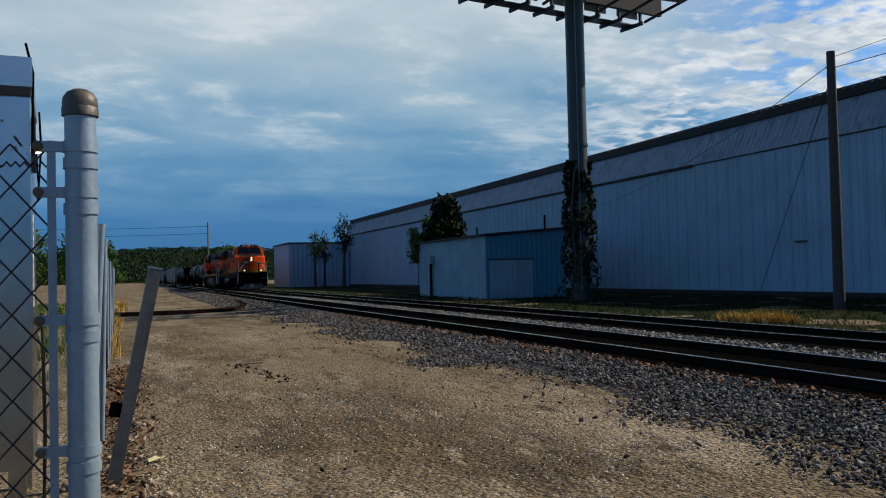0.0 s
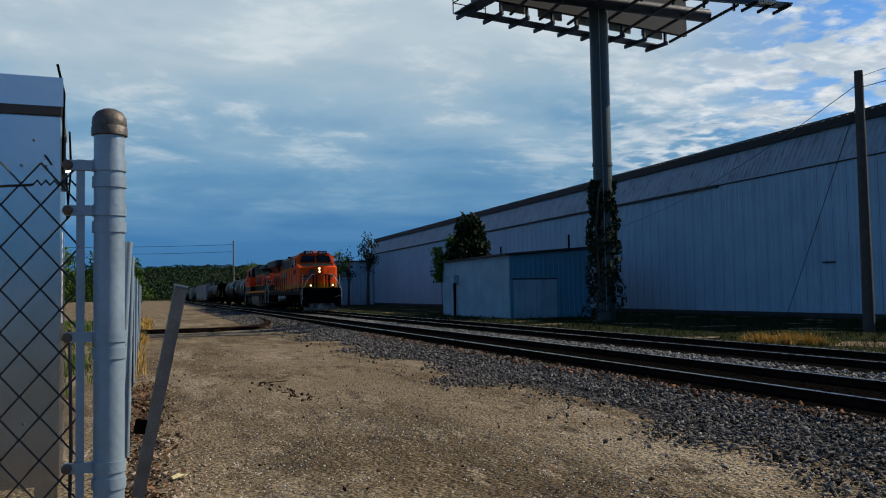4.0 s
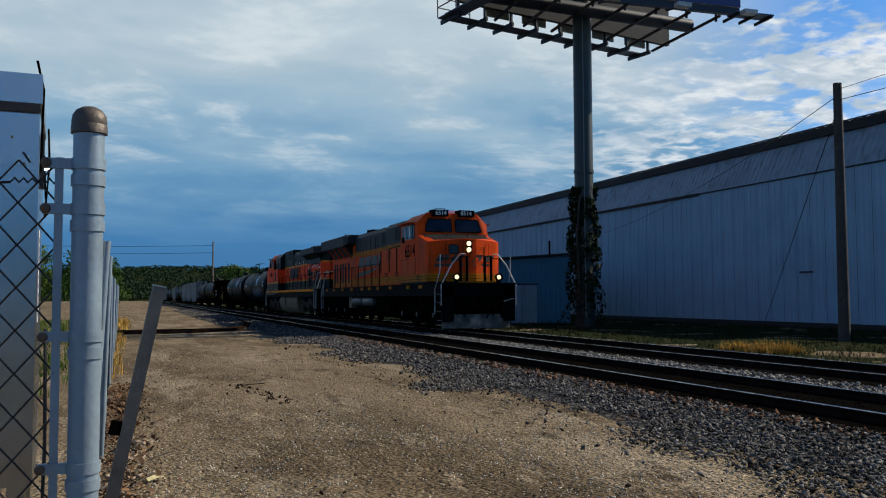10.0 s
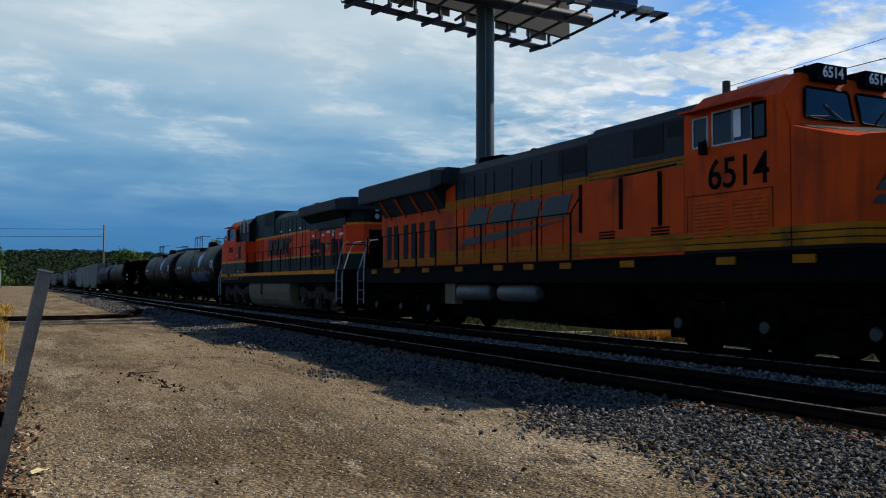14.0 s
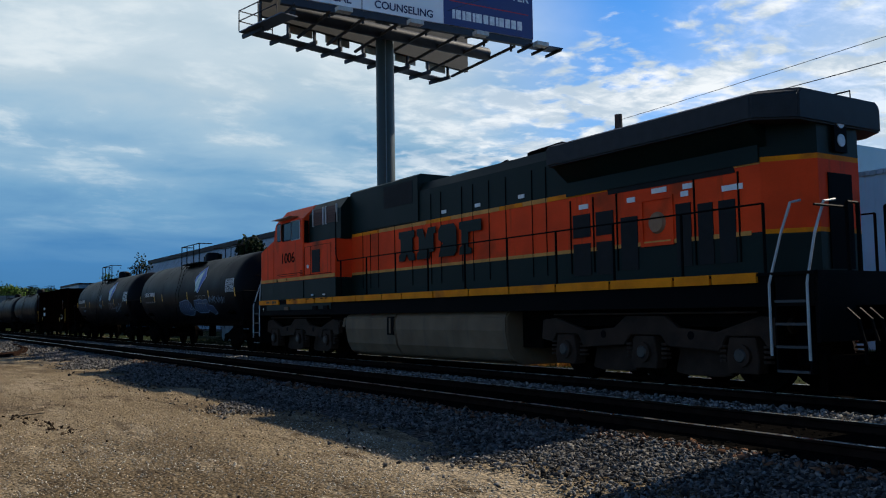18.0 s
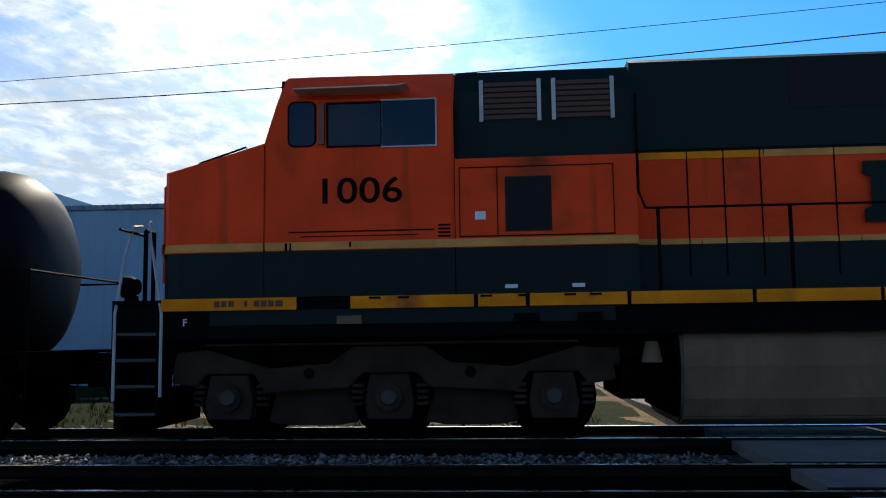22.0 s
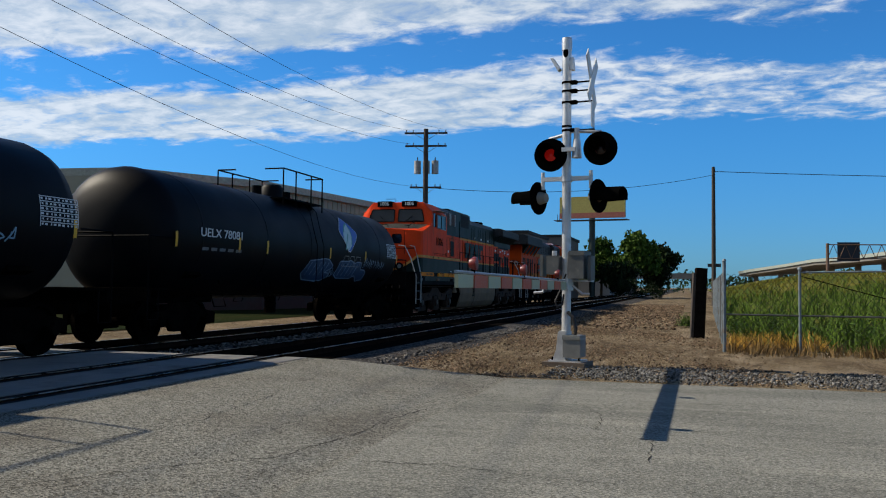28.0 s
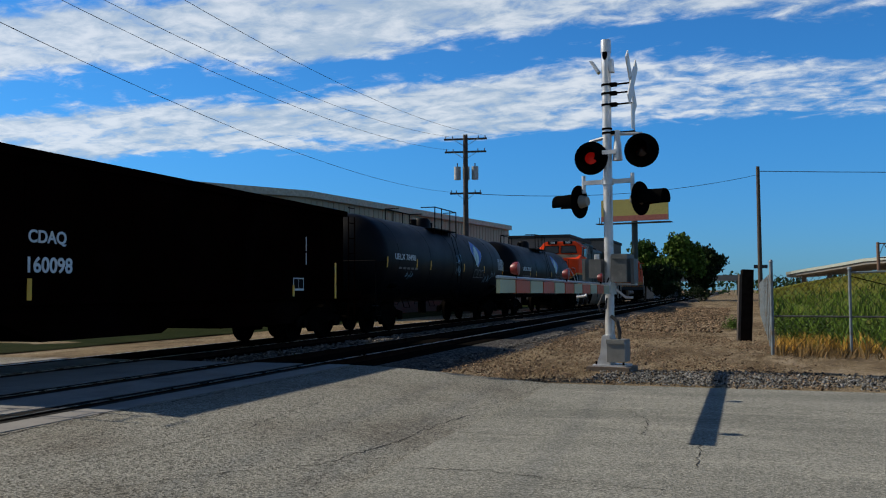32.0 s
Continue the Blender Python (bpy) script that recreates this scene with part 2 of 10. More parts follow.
RUST = mat("rusty_rail_steel", (0.020, 0.012, 0.009), 0.9, 0.0, spec=0.0, vary=0.4, scale=5, bump=0.3)
RAILTOP = mat("polished_rail_top", (0.55, 0.54, 0.52), 0.28, 1.0, vary=0.1)
GLASS = glass()


# ---- mesh helpers ----
def link(name, bm, material, parent=None, label="", smooth=False, bevel=0.0):
    if bevel:
        bmesh.ops.bevel(bm, geom=[e for e in bm.edges if len(e.link_faces) == 2 and e.calc_face_angle(0) > 0.6], offset=bevel, segments=2, affect="EDGES", clamp_overlap=True)
    me = bpy.data.meshes.new(name)
    bm.to_mesh(me)
    bm.free()
    for m in material if isinstance(material, (list, tuple)) else (material,):
        me.materials.append(m)
    if smooth:
        me.shade_smooth()
        me.set_sharp_from_angle(angle=radians(40))
    ob = new(name, me)
    if parent is not None:
        ob.parent = parent
    if label:
        ob["label"] = label
    return ob


def part(name, bm, material, parent, label="", smooth=False, bevel=0.0):
    """One mesh under a thing or a part."""
    return link(name, bm, material, parent, label, smooth, bevel)


def thing(name, label, category, at=None, group="", kind=""):
    ob = new(name)
    ob.empty_display_size = 0.2
    if at is not None:
        ob.matrix_world = at
    return tagged(ob, label, category, group, kind)


def B():
    return bmesh.new()


def box(bm, x0, x1, y0, y1, z0, z1, m=None, mi=0):
    vs = [bm.verts.new(Vector((x, y, z)) if m is None else m @ Vector((x, y, z))) for x in (x0, x1) for y in (y0, y1) for z in (z0, z1)]
    for q in ((0, 1, 3, 2), (4, 6, 7, 5), (0, 4, 5, 1), (2, 3, 7, 6), (0, 2, 6, 4), (1, 5, 7, 3)):
        f = bm.faces.new([vs[i] for i in q])
        f.material_index = mi
    return bm


def rod(bm, a, b, r, seg=8, r2=None, mi=0):
    a, b = Vector(a), Vector(b)
    q = (b - a).to_track_quat("Z", "Y")
    ring = [[bm.verts.new(p + q @ Vector((rr * math.cos(2 * math.pi * i / seg), rr * math.sin(2 * math.pi * i / seg), 0))) for i in range(seg)] for p, rr in ((a, r), (b, r if r2 is None else r2))]
    for i in range(seg):
        j = (i + 1) % seg
        bm.faces.new((ring[0][i], ring[0][j], ring[1][j], ring[1][i])).material_index = mi
    bm.faces.new(ring[0][::-1]).material_index = mi
    bm.faces.new(ring[1]).material_index = mi
    return bm


def pipe(bm, pts, r, seg=6):
    """Bent tube through the points, one skin from end to end."""
    pts = [Vector(p) for p in pts]
    rings = []
    for i, p in enumerate(pts):
        d = (pts[min(i + 1, len(pts) - 1)] - pts[max(i - 1, 0)])
        if d.length < 1e-6:
            d = pts[i] - pts[i - 1]
        q = d.to_track_quat("Z", "Y")
        rings.append([bm.verts.new(p + q @ Vector((r * math.cos(2 * math.pi * k / seg), r * math.sin(2 * math.pi * k / seg), 0))) for k in range(seg)])
    for a, b in zip(rings, rings[1:]):
        da = [min(range(seg), key=lambda k: (b[k].co - a[0].co).length)][0]
        for k in range(seg):
            bm.faces.new((a[k], a[(k + 1) % seg], b[(k + 1 + da) % seg], b[(k + da) % seg]))
    bm.faces.new(rings[0][::-1]); bm.faces.new(rings[-1])
    return bm


def prism(bm, poly, axis, a, b, mi=0):
    """Polygon (list of 2D points) extruded along axis x, y or z from a to b."""
    def p3(u, v, w):
        return {"x": (w, u, v), "y": (u, w, v), "z": (u, v, w)}[axis]
    r0 = [bm.verts.new(p3(u, v, a)) for u, v in poly]
    r1 = [bm.verts.new(p3(u, v, b)) for u, v in poly]
    n = len(poly)
    fs = [bm.faces.new(r0[::-1]), bm.faces.new(r1)]
    for i in range(n):
        fs.append(bm.faces.new((r0[i], r0[(i + 1) % n], r1[(i + 1) % n], r1[i])))
    for f in fs:
        f.material_index = mi
    bmesh.ops.recalc_face_normals(bm, faces=fs)
    return bm


def lathe(bm, prof, seg=24, m=None, mi=0):
    """Profile of (radius, height) turned round the z axis."""
    rings = []
    for r, z in prof:
        if r < 1e-5:
            rings.append([bm.verts.new((0, 0, z))] * seg)
        else:
            rings.append([bm.verts.new((r * math.cos(2 * math.pi * i / seg), r * math.sin(2 * math.pi * i / seg), z)) for i in range(seg)])
    for a, b in zip(rings, rings[1:]):
        for i in range(seg):
            j = (i + 1) % seg
            vs = []
            for v in (a[i], a[j], b[j], b[i]):
                if v not in vs:
                    vs.append(v)
            if len(vs) > 2:
                bm.faces.new(vs).material_index = mi
    if m is not None:
        bmesh.ops.transform(bm, matrix=m, verts=list({v for r in rings for v in r}))
    return bm


def text_part(name, body, size, m, material, parent, label="", depth=0.004, align="CENTER", bold=0.022):
    """Flat lettering in the built-in font, turned into a mesh."""
    cu = bpy.data.curves.new(name, "FONT")
    cu.body, cu.size, cu.extrude, cu.align_x, cu.align_y = body, size, depth, align, "CENTER"
    cu.offset = size * bold
    tmp = bpy.data.objects.new(name, cu)
    me = bpy.data.meshes.new_from_object(tmp)
    bpy.data.objects.remove(tmp)
    bpy.data.curves.remove(cu)
    me.transform(m)
    me.materials.clear()
    me.materials.append(material)
    ob = new(name, me)
    ob.parent = parent
    if label:
        ob["label"] = label
    return ob


def cable(name, a, b, sag, r, material, label, parent=None, n=16):
    a, b = Vector(a), Vector(b)
    pts = [a.lerp(b, i / n) - Vector((0, 0, 4 * sag * (i / n) * (1 - i / n))) for i in range(n + 1)]
    bm = pipe(B(), pts, r, 5)
    ob = link(name, bm, material, parent)
    if parent is None:
        tagged(ob, label, "cable")
    return ob


def pieces(name, bm, material, parent, label="", smooth=False):
    """Every separate island of bm becomes a part of its own."""
    seen, obs = set(), []
    for v0 in list(bm.verts):
        if v0 in seen:
            continue
        todo, isl = [v0], []
        seen.add(v0)
        while todo:
            v = todo.pop(); isl.append(v)
            for e in v.link_edges:
                o = e.other_vert(v)
                if o not in seen:
                    seen.add(o); todo.append(o)
        out, k = B(), {}
        for v in isl:
            k[v] = out.verts.new(v.co)
        for f in {f for v in isl for f in v.link_faces}:
            out.faces.new([k[v] for v in f.verts]).material_index = f.material_index
        obs.append(part(name, out, material, parent, label, smooth))
    bm.free()
    return obs

# ---- ground, road and tracks ----
RAIL_Z = 0.235
NEAR_X, FAR_X = 8.37, 12.115
ROAD_N, ROAD_S = -2.6, -13.9


def ground_mat(name, layers, rough=0.95, bump=0.5, bscale=30, chips=(0, 0)):
    """Loose ground: (colour, noise scale, low, high) layers blended over each other."""
    m = bpy.data.materials.new(name); m.use_nodes = True
    MATS[name] = m
    nt = m.node_tree; N, L = nt.nodes.new, nt.links.new
    b = nt.nodes["Principled BSDF"]; b.inputs["Roughness"].default_value = rough; b.inputs["Specular IOR Level"].default_value = 0.02
    tc = N("ShaderNodeTexCoord")
    col = None
    for k, (c, s, lo, hi, stretch) in enumerate(layers):
        if col is None:
            rgb = N("ShaderNodeRGB"); rgb.outputs[0].default_value = (*c, 1); col = rgb.outputs[0]; continue
        mp = N("ShaderNodeMapping"); mp.inputs["Scale"].default_value = stretch; mp.inputs["Location"].default_value = (k * 3.7, k * 1.3, 0)
        n = N("ShaderNodeTexNoise"); n.inputs["Scale"].default_value, n.inputs["Detail"].default_value, n.inputs["Roughness"].default_value = s, 6.0, 0.65
        L(tc.outputs["Object"], mp.inputs["Vector"]); L(mp.outputs[0], n.inputs["Vector"])
        r = N("ShaderNodeMapRange"); L(n.outputs["Fac"], r.inputs["Value"]); r.inputs["From Min"].default_value, r.inputs["From Max"].default_value = lo, hi
        x = N("ShaderNodeMix"); x.data_type = "RGBA"; L(r.outputs["Result"], x.inputs["Factor"]); L(col, x.inputs["A"]); x.inputs["B"].default_value = (*c, 1)
        col = x.outputs["Result"]
    if chips[0]:
        # separate grains, each a little lighter or darker
        cv = N("ShaderNodeTexVoronoi"); cv.inputs["Scale"].default_value = chips[0]; L(tc.outputs["Object"], cv.inputs["Vector"])
        sp = N("ShaderNodeSeparateColor"); L(cv.outputs["Color"], sp.inputs[0])
        mr = N("ShaderNodeMapRange"); L(sp.outputs[0], mr.inputs["Value"]); mr.inputs["To Min"].default_value, mr.inputs["To Max"].default_value = 1 - chips[1], 1 + chips[1]
        sc = N("ShaderNodeVectorMath"); sc.operation = "SCALE"; L(col, sc.inputs[0]); L(mr.outputs["Result"], sc.inputs["Scale"]); col = sc.outputs[0]
    L(col, b.inputs["Base Color"])
    v = N("ShaderNodeTexVoronoi"); v.inputs["Scale"].default_value = bscale; L(tc.outputs["Object"], v.inputs["Vector"])
    n = N("ShaderNodeTexNoise"); n.inputs["Scale"].default_value, n.inputs["Detail"].default_value = bscale * 0.3, 8.0; L(tc.outputs["Object"], n.inputs["Vector"])
    ad = N("ShaderNodeMath"); ad.operation = "SUBTRACT"; L(n.outputs["Fac"], ad.inputs[0])
    ml = N("ShaderNodeMath"); ml.operation = "MULTIPLY"; ml.inputs[1].default_value = 0.5; L(v.outputs["Distance"], ml.inputs[0]); L(ml.outputs[0], ad.inputs[1])
    bp = N("ShaderNodeBump"); bp.inputs["Strength"].default_value, bp.inputs["Distance"].default_value = bump, 0.05
    L(ad.outputs[0], bp.inputs["Height"]); L(bp.outputs[0], b.inputs["Normal"])
    return m


U = (1, 1, 1)
DIRT = ground_mat("packed_dirt_and_gravel", [((0.180, 0.138, 0.086), 1, 0, 1, U), ((0.105, 0.077, 0.046), 0.35, 0.46, 0.58, (1, 0.4, 1)), ((0.255, 0.205, 0.140), 0.7, 0.52, 0.64, (1, 0.3, 1)), ((0.075, 0.055, 0.035), 1.9, 0.55, 0.65, (1, 0.35, 1)), ((0.235, 0.185, 0.122), 3.1, 0.56, 0.68, (1, 0.3, 1)), ((0.31, 0.28, 0.235), 30.0, 0.59, 0.68, U), ((0.040, 0.034, 0.028), 42.0, 0.58, 0.66, U)], bump=1.0, bscale=24, chips=(44, 0.5))
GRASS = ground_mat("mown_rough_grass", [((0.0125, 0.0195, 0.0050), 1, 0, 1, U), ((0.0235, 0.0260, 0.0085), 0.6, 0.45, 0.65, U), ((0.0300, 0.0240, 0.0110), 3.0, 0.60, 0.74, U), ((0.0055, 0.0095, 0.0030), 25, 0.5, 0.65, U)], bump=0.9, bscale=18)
BALLAST = ground_mat("crushed_stone_ballast", [((0.054, 0.052, 0.050), 1, 0, 1, U), ((0.094, 0.090, 0.085), 14.0, 0.5, 0.62, U), ((0.016, 0.015, 0.014), 19.0, 0.54, 0.66, U), ((0.061, 0.040, 0.025), 0.8, 0.55, 0.75, U)], bump=1.0, bscale=16, chips=(18, 0.7))
ASPHALT = ground_mat("worn_grey_asphalt", [((0.181, 0.179, 0.155), 1, 0, 1, U), ((0.132, 0.125, 0.106), 0.5, 0.45, 0.65, U), ((0.276, 0.261, 0.217), 60.0, 0.56, 0.68, U), ((0.080, 0.075, 0.066), 75.0, 0.6, 0.7, U)], rough=0.9, bump=0.35, bscale=60, chips=(62, 0.65))
SMOOTH = ground_mat("smooth_worn_pavement", [((0.190, 0.190, 0.167), 1, 0, 1, U), ((0.137, 0.138, 0.122), 0.7, 0.42, 0.62, (0.35, 1, 1)), ((0.229, 0.227, 0.196), 1.6, 0.55, 0.68, (0.25, 1, 1)), ((0.277, 0.269, 0.233), 40.0, 0.55, 0.66, U), ((0.080, 0.079, 0.070), 60.0, 0.6, 0.7, U)], rough=0.85, bump=0.2, bscale=55, chips=(70, 0.5))
CONCRETE = mat("grey_concrete", (0.17, 0.165, 0.155), 0.85, vary=0.2, scale=2.5, bump=0.25, dirt=0.25, dirt_color=(0.09, 0.085, 0.08))
TIEWOOD = mat("creosoted_tie_wood", (0.012, 0.009, 0.007), 0.95, spec=0.0, vary=0.4, scale=8, bump=0.5, piece=0.35)
STONE = mat("crushed_grey_stone", (0.22, 0.21, 0.20), 0.9, vary=0.25, scale=9, bump=0.3, piece=0.65)


def sheet(name, x0, x1, y0, y1, z, material, label, category, nx=1, ny=1, amp=0.0, fs=0.4, kind="structure", parent=None):
    bm = B()
    g = [[bm.verts.new((x0 + (x1 - x0) * i / nx, y0 + (y1 - y0) * j / ny, z + (amp * noise.noise(((x0 + (x1 - x0) * i / nx) * fs, (y0 + (y1 - y0) * j / ny) * fs, 0.3)) if amp else 0))) for j in range(ny + 1)] for i in range(nx + 1)]
    for i in range(nx):
        for j in range(ny):
            bm.faces.new((g[i][j], g[i + 1][j], g[i + 1][j + 1], g[i][j + 1]))
    ob = link(name, bm, material, parent, smooth=amp > 0)
    return tagged(ob, label, category, kind=kind)


# one ground sheet out to the horizon, finer where the camera stands
def ground_sheet():
    bm = B()
    xs = [-2500, -400, -120, -40] + [-12 + 0.5 * i for i in range(37)] + [7.5, 9, 15, 30, 60, 120, 400, 2500]
    ys = [-2500, -500, -150, -60, -30] + [-18 + 0.5 * i for i in range(121)] + [46, 60, 90, 150, 500, 2500]
    g = {}
    for i, x in enumerate(xs):
        for j, y in enumerate(ys):
            z = -0.02
            if -12 <= x <= 6 and ROAD_N < y <= 42:
                z += 0.030 * noise.noise((x * 0.5, y * 0.22, 0)) + 0.016 * noise.noise((x * 1.7, y * 0.9, 4))
            g[i, j] = bm.verts.new((x, y, z))
    for i in range(len(xs) - 1):
        for j in range(len(ys) - 1):
            bm.faces.new((g[i, j], g[i + 1, j], g[i + 1, j + 1], g[i, j + 1]))
    return tagged(link("ground", bm, DIRT, smooth=True), "brown packed dirt ground with scattered gravel", "ground", kind="structure")


ground_sheet()
sheet("grass_verge", 14.6, 29.4, ROAD_N + 0.2, 200, 0.0, GRASS, "dark rough grass verge beside the tracks", "grass", 40, 160, 0.06, 0.6)
sheet("grass_verge_south", 18.0, 70.0, -110, ROAD_S - 0.4, 0.0, GRASS, "dark rough grass beyond the tracks south of the road", "grass", 20, 40, 0.05, 0.6)
# ballast bed: low trapezoid under both tracks
bed = B()
for y0, y1 in ((-900, ROAD_S + 0.3), (ROAD_N - 0.3, 900)):
    prism(bed, [(5.3, -0.06), (6.3, 0.05), (6.9, 0.10), (13.6, 0.10), (14.3, 0.02), (15.0, -0.06)], "y", y0, y1)
tagged(link("ballast_bed", bed, BALLAST), "low bed of crushed grey stone ballast under the tracks", "ballast", kind="structure")


def rail_profile(x):
    z = RAIL_Z
    return [(x - 0.075, z - 0.175), (x + 0.075, z - 0.175), (x + 0.075, z - 0.155), (x + 0.012, z - 0.13), (x + 0.012, z - 0.045), (x + 0.037, z - 0.03), (x + 0.037, z - 0.004), (x - 0.037, z - 0.004), (x - 0.037, z - 0.03), (x - 0.012, z - 0.045), (x - 0.012, z - 0.13), (x - 0.075, z - 0.155)]


def track(label, cx):
    t = thing("railway_track", label, "railway track", pose(0, 0, 0), "tracks", "structure")
    for s in (-1, 1):
        x = cx + s * 0.7525
        r = part("rail", prism(B(), rail_profile(x), "y", -900, 900), RUST, t, "rusty steel rail")
        part("running_surface", box(B(), x - 0.031, x + 0.031, -900, 900, RAIL_Z - 0.003, RAIL_Z), RAILTOP, r, "polished rail head")
    tie = box(B(), -1.3, 1.3, -0.115, 0.115, -0.13, 0.0)
    first = part("tie", tie, TIEWOOD, t)
    first.location = (cx, ROAD_N + 0.5, RAIL_Z - 0.165)
    for k in range(1, 80):
        o = new("tie", first.data); o.parent = t
        o.location, o.rotation_euler = (cx + random.uniform(-0.04, 0.04), ROAD_N + 0.5 + 0.53 * k, RAIL_Z - 0.165), (0, 0, random.uniform(-0.01, 0.01))
    for k in range(40):
        o = new("tie", first.data); o.parent = t
        o.location = (cx + random.uniform(-0.04, 0.04), ROAD_S - 0.5 - 0.53 * k, RAIL_Z - 0.165)
    rest = B()
    for k in range(300):
        box(rest, cx - 1.3, cx + 1.3, ROAD_N + 43.4 + 0.53 * k - 0.115, ROAD_N + 43.4 + 0.53 * k + 0.115, RAIL_Z - 0.29, RAIL_Z - 0.165)
        box(rest, cx - 1.3, cx + 1.3, ROAD_S - 22.2 - 0.53 * k - 0.115, ROAD_S - 22.2 - 0.53 * k + 0.115, RAIL_Z - 0.29, RAIL_Z - 0.165)
    tagged(part("far_ties", rest, TIEWOOD, t), kind="stuff")
    return t


track("rusty railway track with polished rail heads on dark ties", NEAR_X)
track("rusty railway track that carries the freight train", FAR_X)
# road across the tracks
road = B()
prism(road, [(-60, -0.05), (-60, 0.004), (3.4, 0.004), (6.2, RAIL_Z - 0.03), (6.93, RAIL_Z - 0.012), (6.93, -0.05)], "y", ROAD_S, ROAD_N)
prism(road, [(13.5, -0.05), (13.5, RAIL_Z - 0.012), (15, RAIL_Z - 0.03), (24, 0.004), (90, 0.004), (90, -0.05)], "y", ROAD_S, ROAD_N)
road = tagged(link("road", road, ASPHALT), "worn grey asphalt road rising to the railway crossing", "road", kind="structure")
part("pavement_patch", prism(B(), [(-60, ROAD_S + 0.05), (3.34, ROAD_S + 0.05), (3.30, -11.0), (3.36, -8.2), (3.28, -5.6), (2.2, -4.3), (-3, -4.2), (-60, -4.4)], "z", 0.0, 0.010), SMOOTH, road, "smoother paler pavement patch")


def crossing():
    t = thing("crossing_panels", "grey concrete railway crossing panels with dark flangeways", "crossing panel", pose(0, 0, 0), "", "structure")
    n = 5
    step = (ROAD_N - ROAD_S) / n
    for x0, x1 in ((6.94, 7.36), (7.88, 8.86), (9.38, 11.10), (11.62, 12.60), (13.12, 13.50)):
        for k in range(n):
            part("panel", box(B(), x0, x1, ROAD_S + k * step + 0.012, ROAD_S + (k + 1) * step - 0.012, 0.0, RAIL_Z - 0.008 + 0.004 * random.random()), CONCRETE, t)
    RUBBER = mat("black_flangeway_rubber", (0.008, 0.008, 0.008), 0.85, vary=0.3, scale=4, bump=0.3, spec=0.05)
    for c in (NEAR_X, FAR_X):
        for s in (-1, 1):
            x = c + s * 0.7525
            for x0, x1 in ((x - 0.255, x - 0.08), (x + 0.08, x + 0.255)):
                for k in range(n):
                    part("rubber_seal", box(B(), x0, x1, ROAD_S + k * step + 0.006, ROAD_S + (k + 1) * step - 0.006, 0.0, RAIL_Z - 0.016), RUBBER, t, "black rubber flangeway seal")
    return t


crossing()

# ---- warehouse ----
WALLW = mat("pale_blue_grey_corrugated_metal", (0.235, 0.36, 0.44), 0.6, 0.0, vary=0.12, scale=0.5, bump=0.05, streak=0.2, dirt_color=(0.30, 0.27, 0.22))
SHEDW = mat("faded_pale_shed_paint", (0.20, 0.31, 0.36), 0.8, vary=0.2, scale=0.9, bump=0.1, streak=0.35, dirt_color=(0.10, 0.13, 0.13))
ROOFW = mat("weathered_grey_metal_roof", (0.215, 0.285, 0.335), 0.6, 0.0, vary=0.2, scale=0.7, bump=0.05, streak=0.7, dirt_color=(0.07, 0.075, 0.08))
TEAL = mat("pale_teal_corrugated_metal", (0.035, 0.16, 0.235), 0.6, vary=0.15, scale=0.6, streak=0.2, dirt_color=(0.1, 0.12, 0.12))
DARKSEAM = mat("dark_blue_grey_seam", (0.095, 0.145, 0.19), 0.7)
DARKTRIM = mat("black_tarred_edge", (0.015, 0.014, 0.014), 0.8, vary=0.3)


def corrugated(bm, axis, a, b, z0, z1, at, pitch=0.30, depth=0.035, out=-1, lean=0.0):
    """A ribbed sheet that stands along axis from a to b; lean moves its top edge back."""
    n = max(1, int(round((b - a) / pitch)))
    prev = None
    for k in range(n + 1):
        for f, d in ((0.0, 0.0), (0.55, 0.0), (0.66, 1.0), (0.89, 1.0)):
            u = a + (b - a) * min(1.0, (k + f) / n)
            if k == n and f > 0:
                break
            lo, hi = at + out * depth * d, at + out * depth * d - out * lean
            pts = ((lo, u, z0), (hi, u, z1)) if axis == "y" else ((u, lo, z0), (u, hi, z1))
            cur = [bm.verts.new(p) for p in pts]
            if prev:
                bm.faces.new((prev[0], cur[0], cur[1], prev[1]))
            prev = cur
    return bm


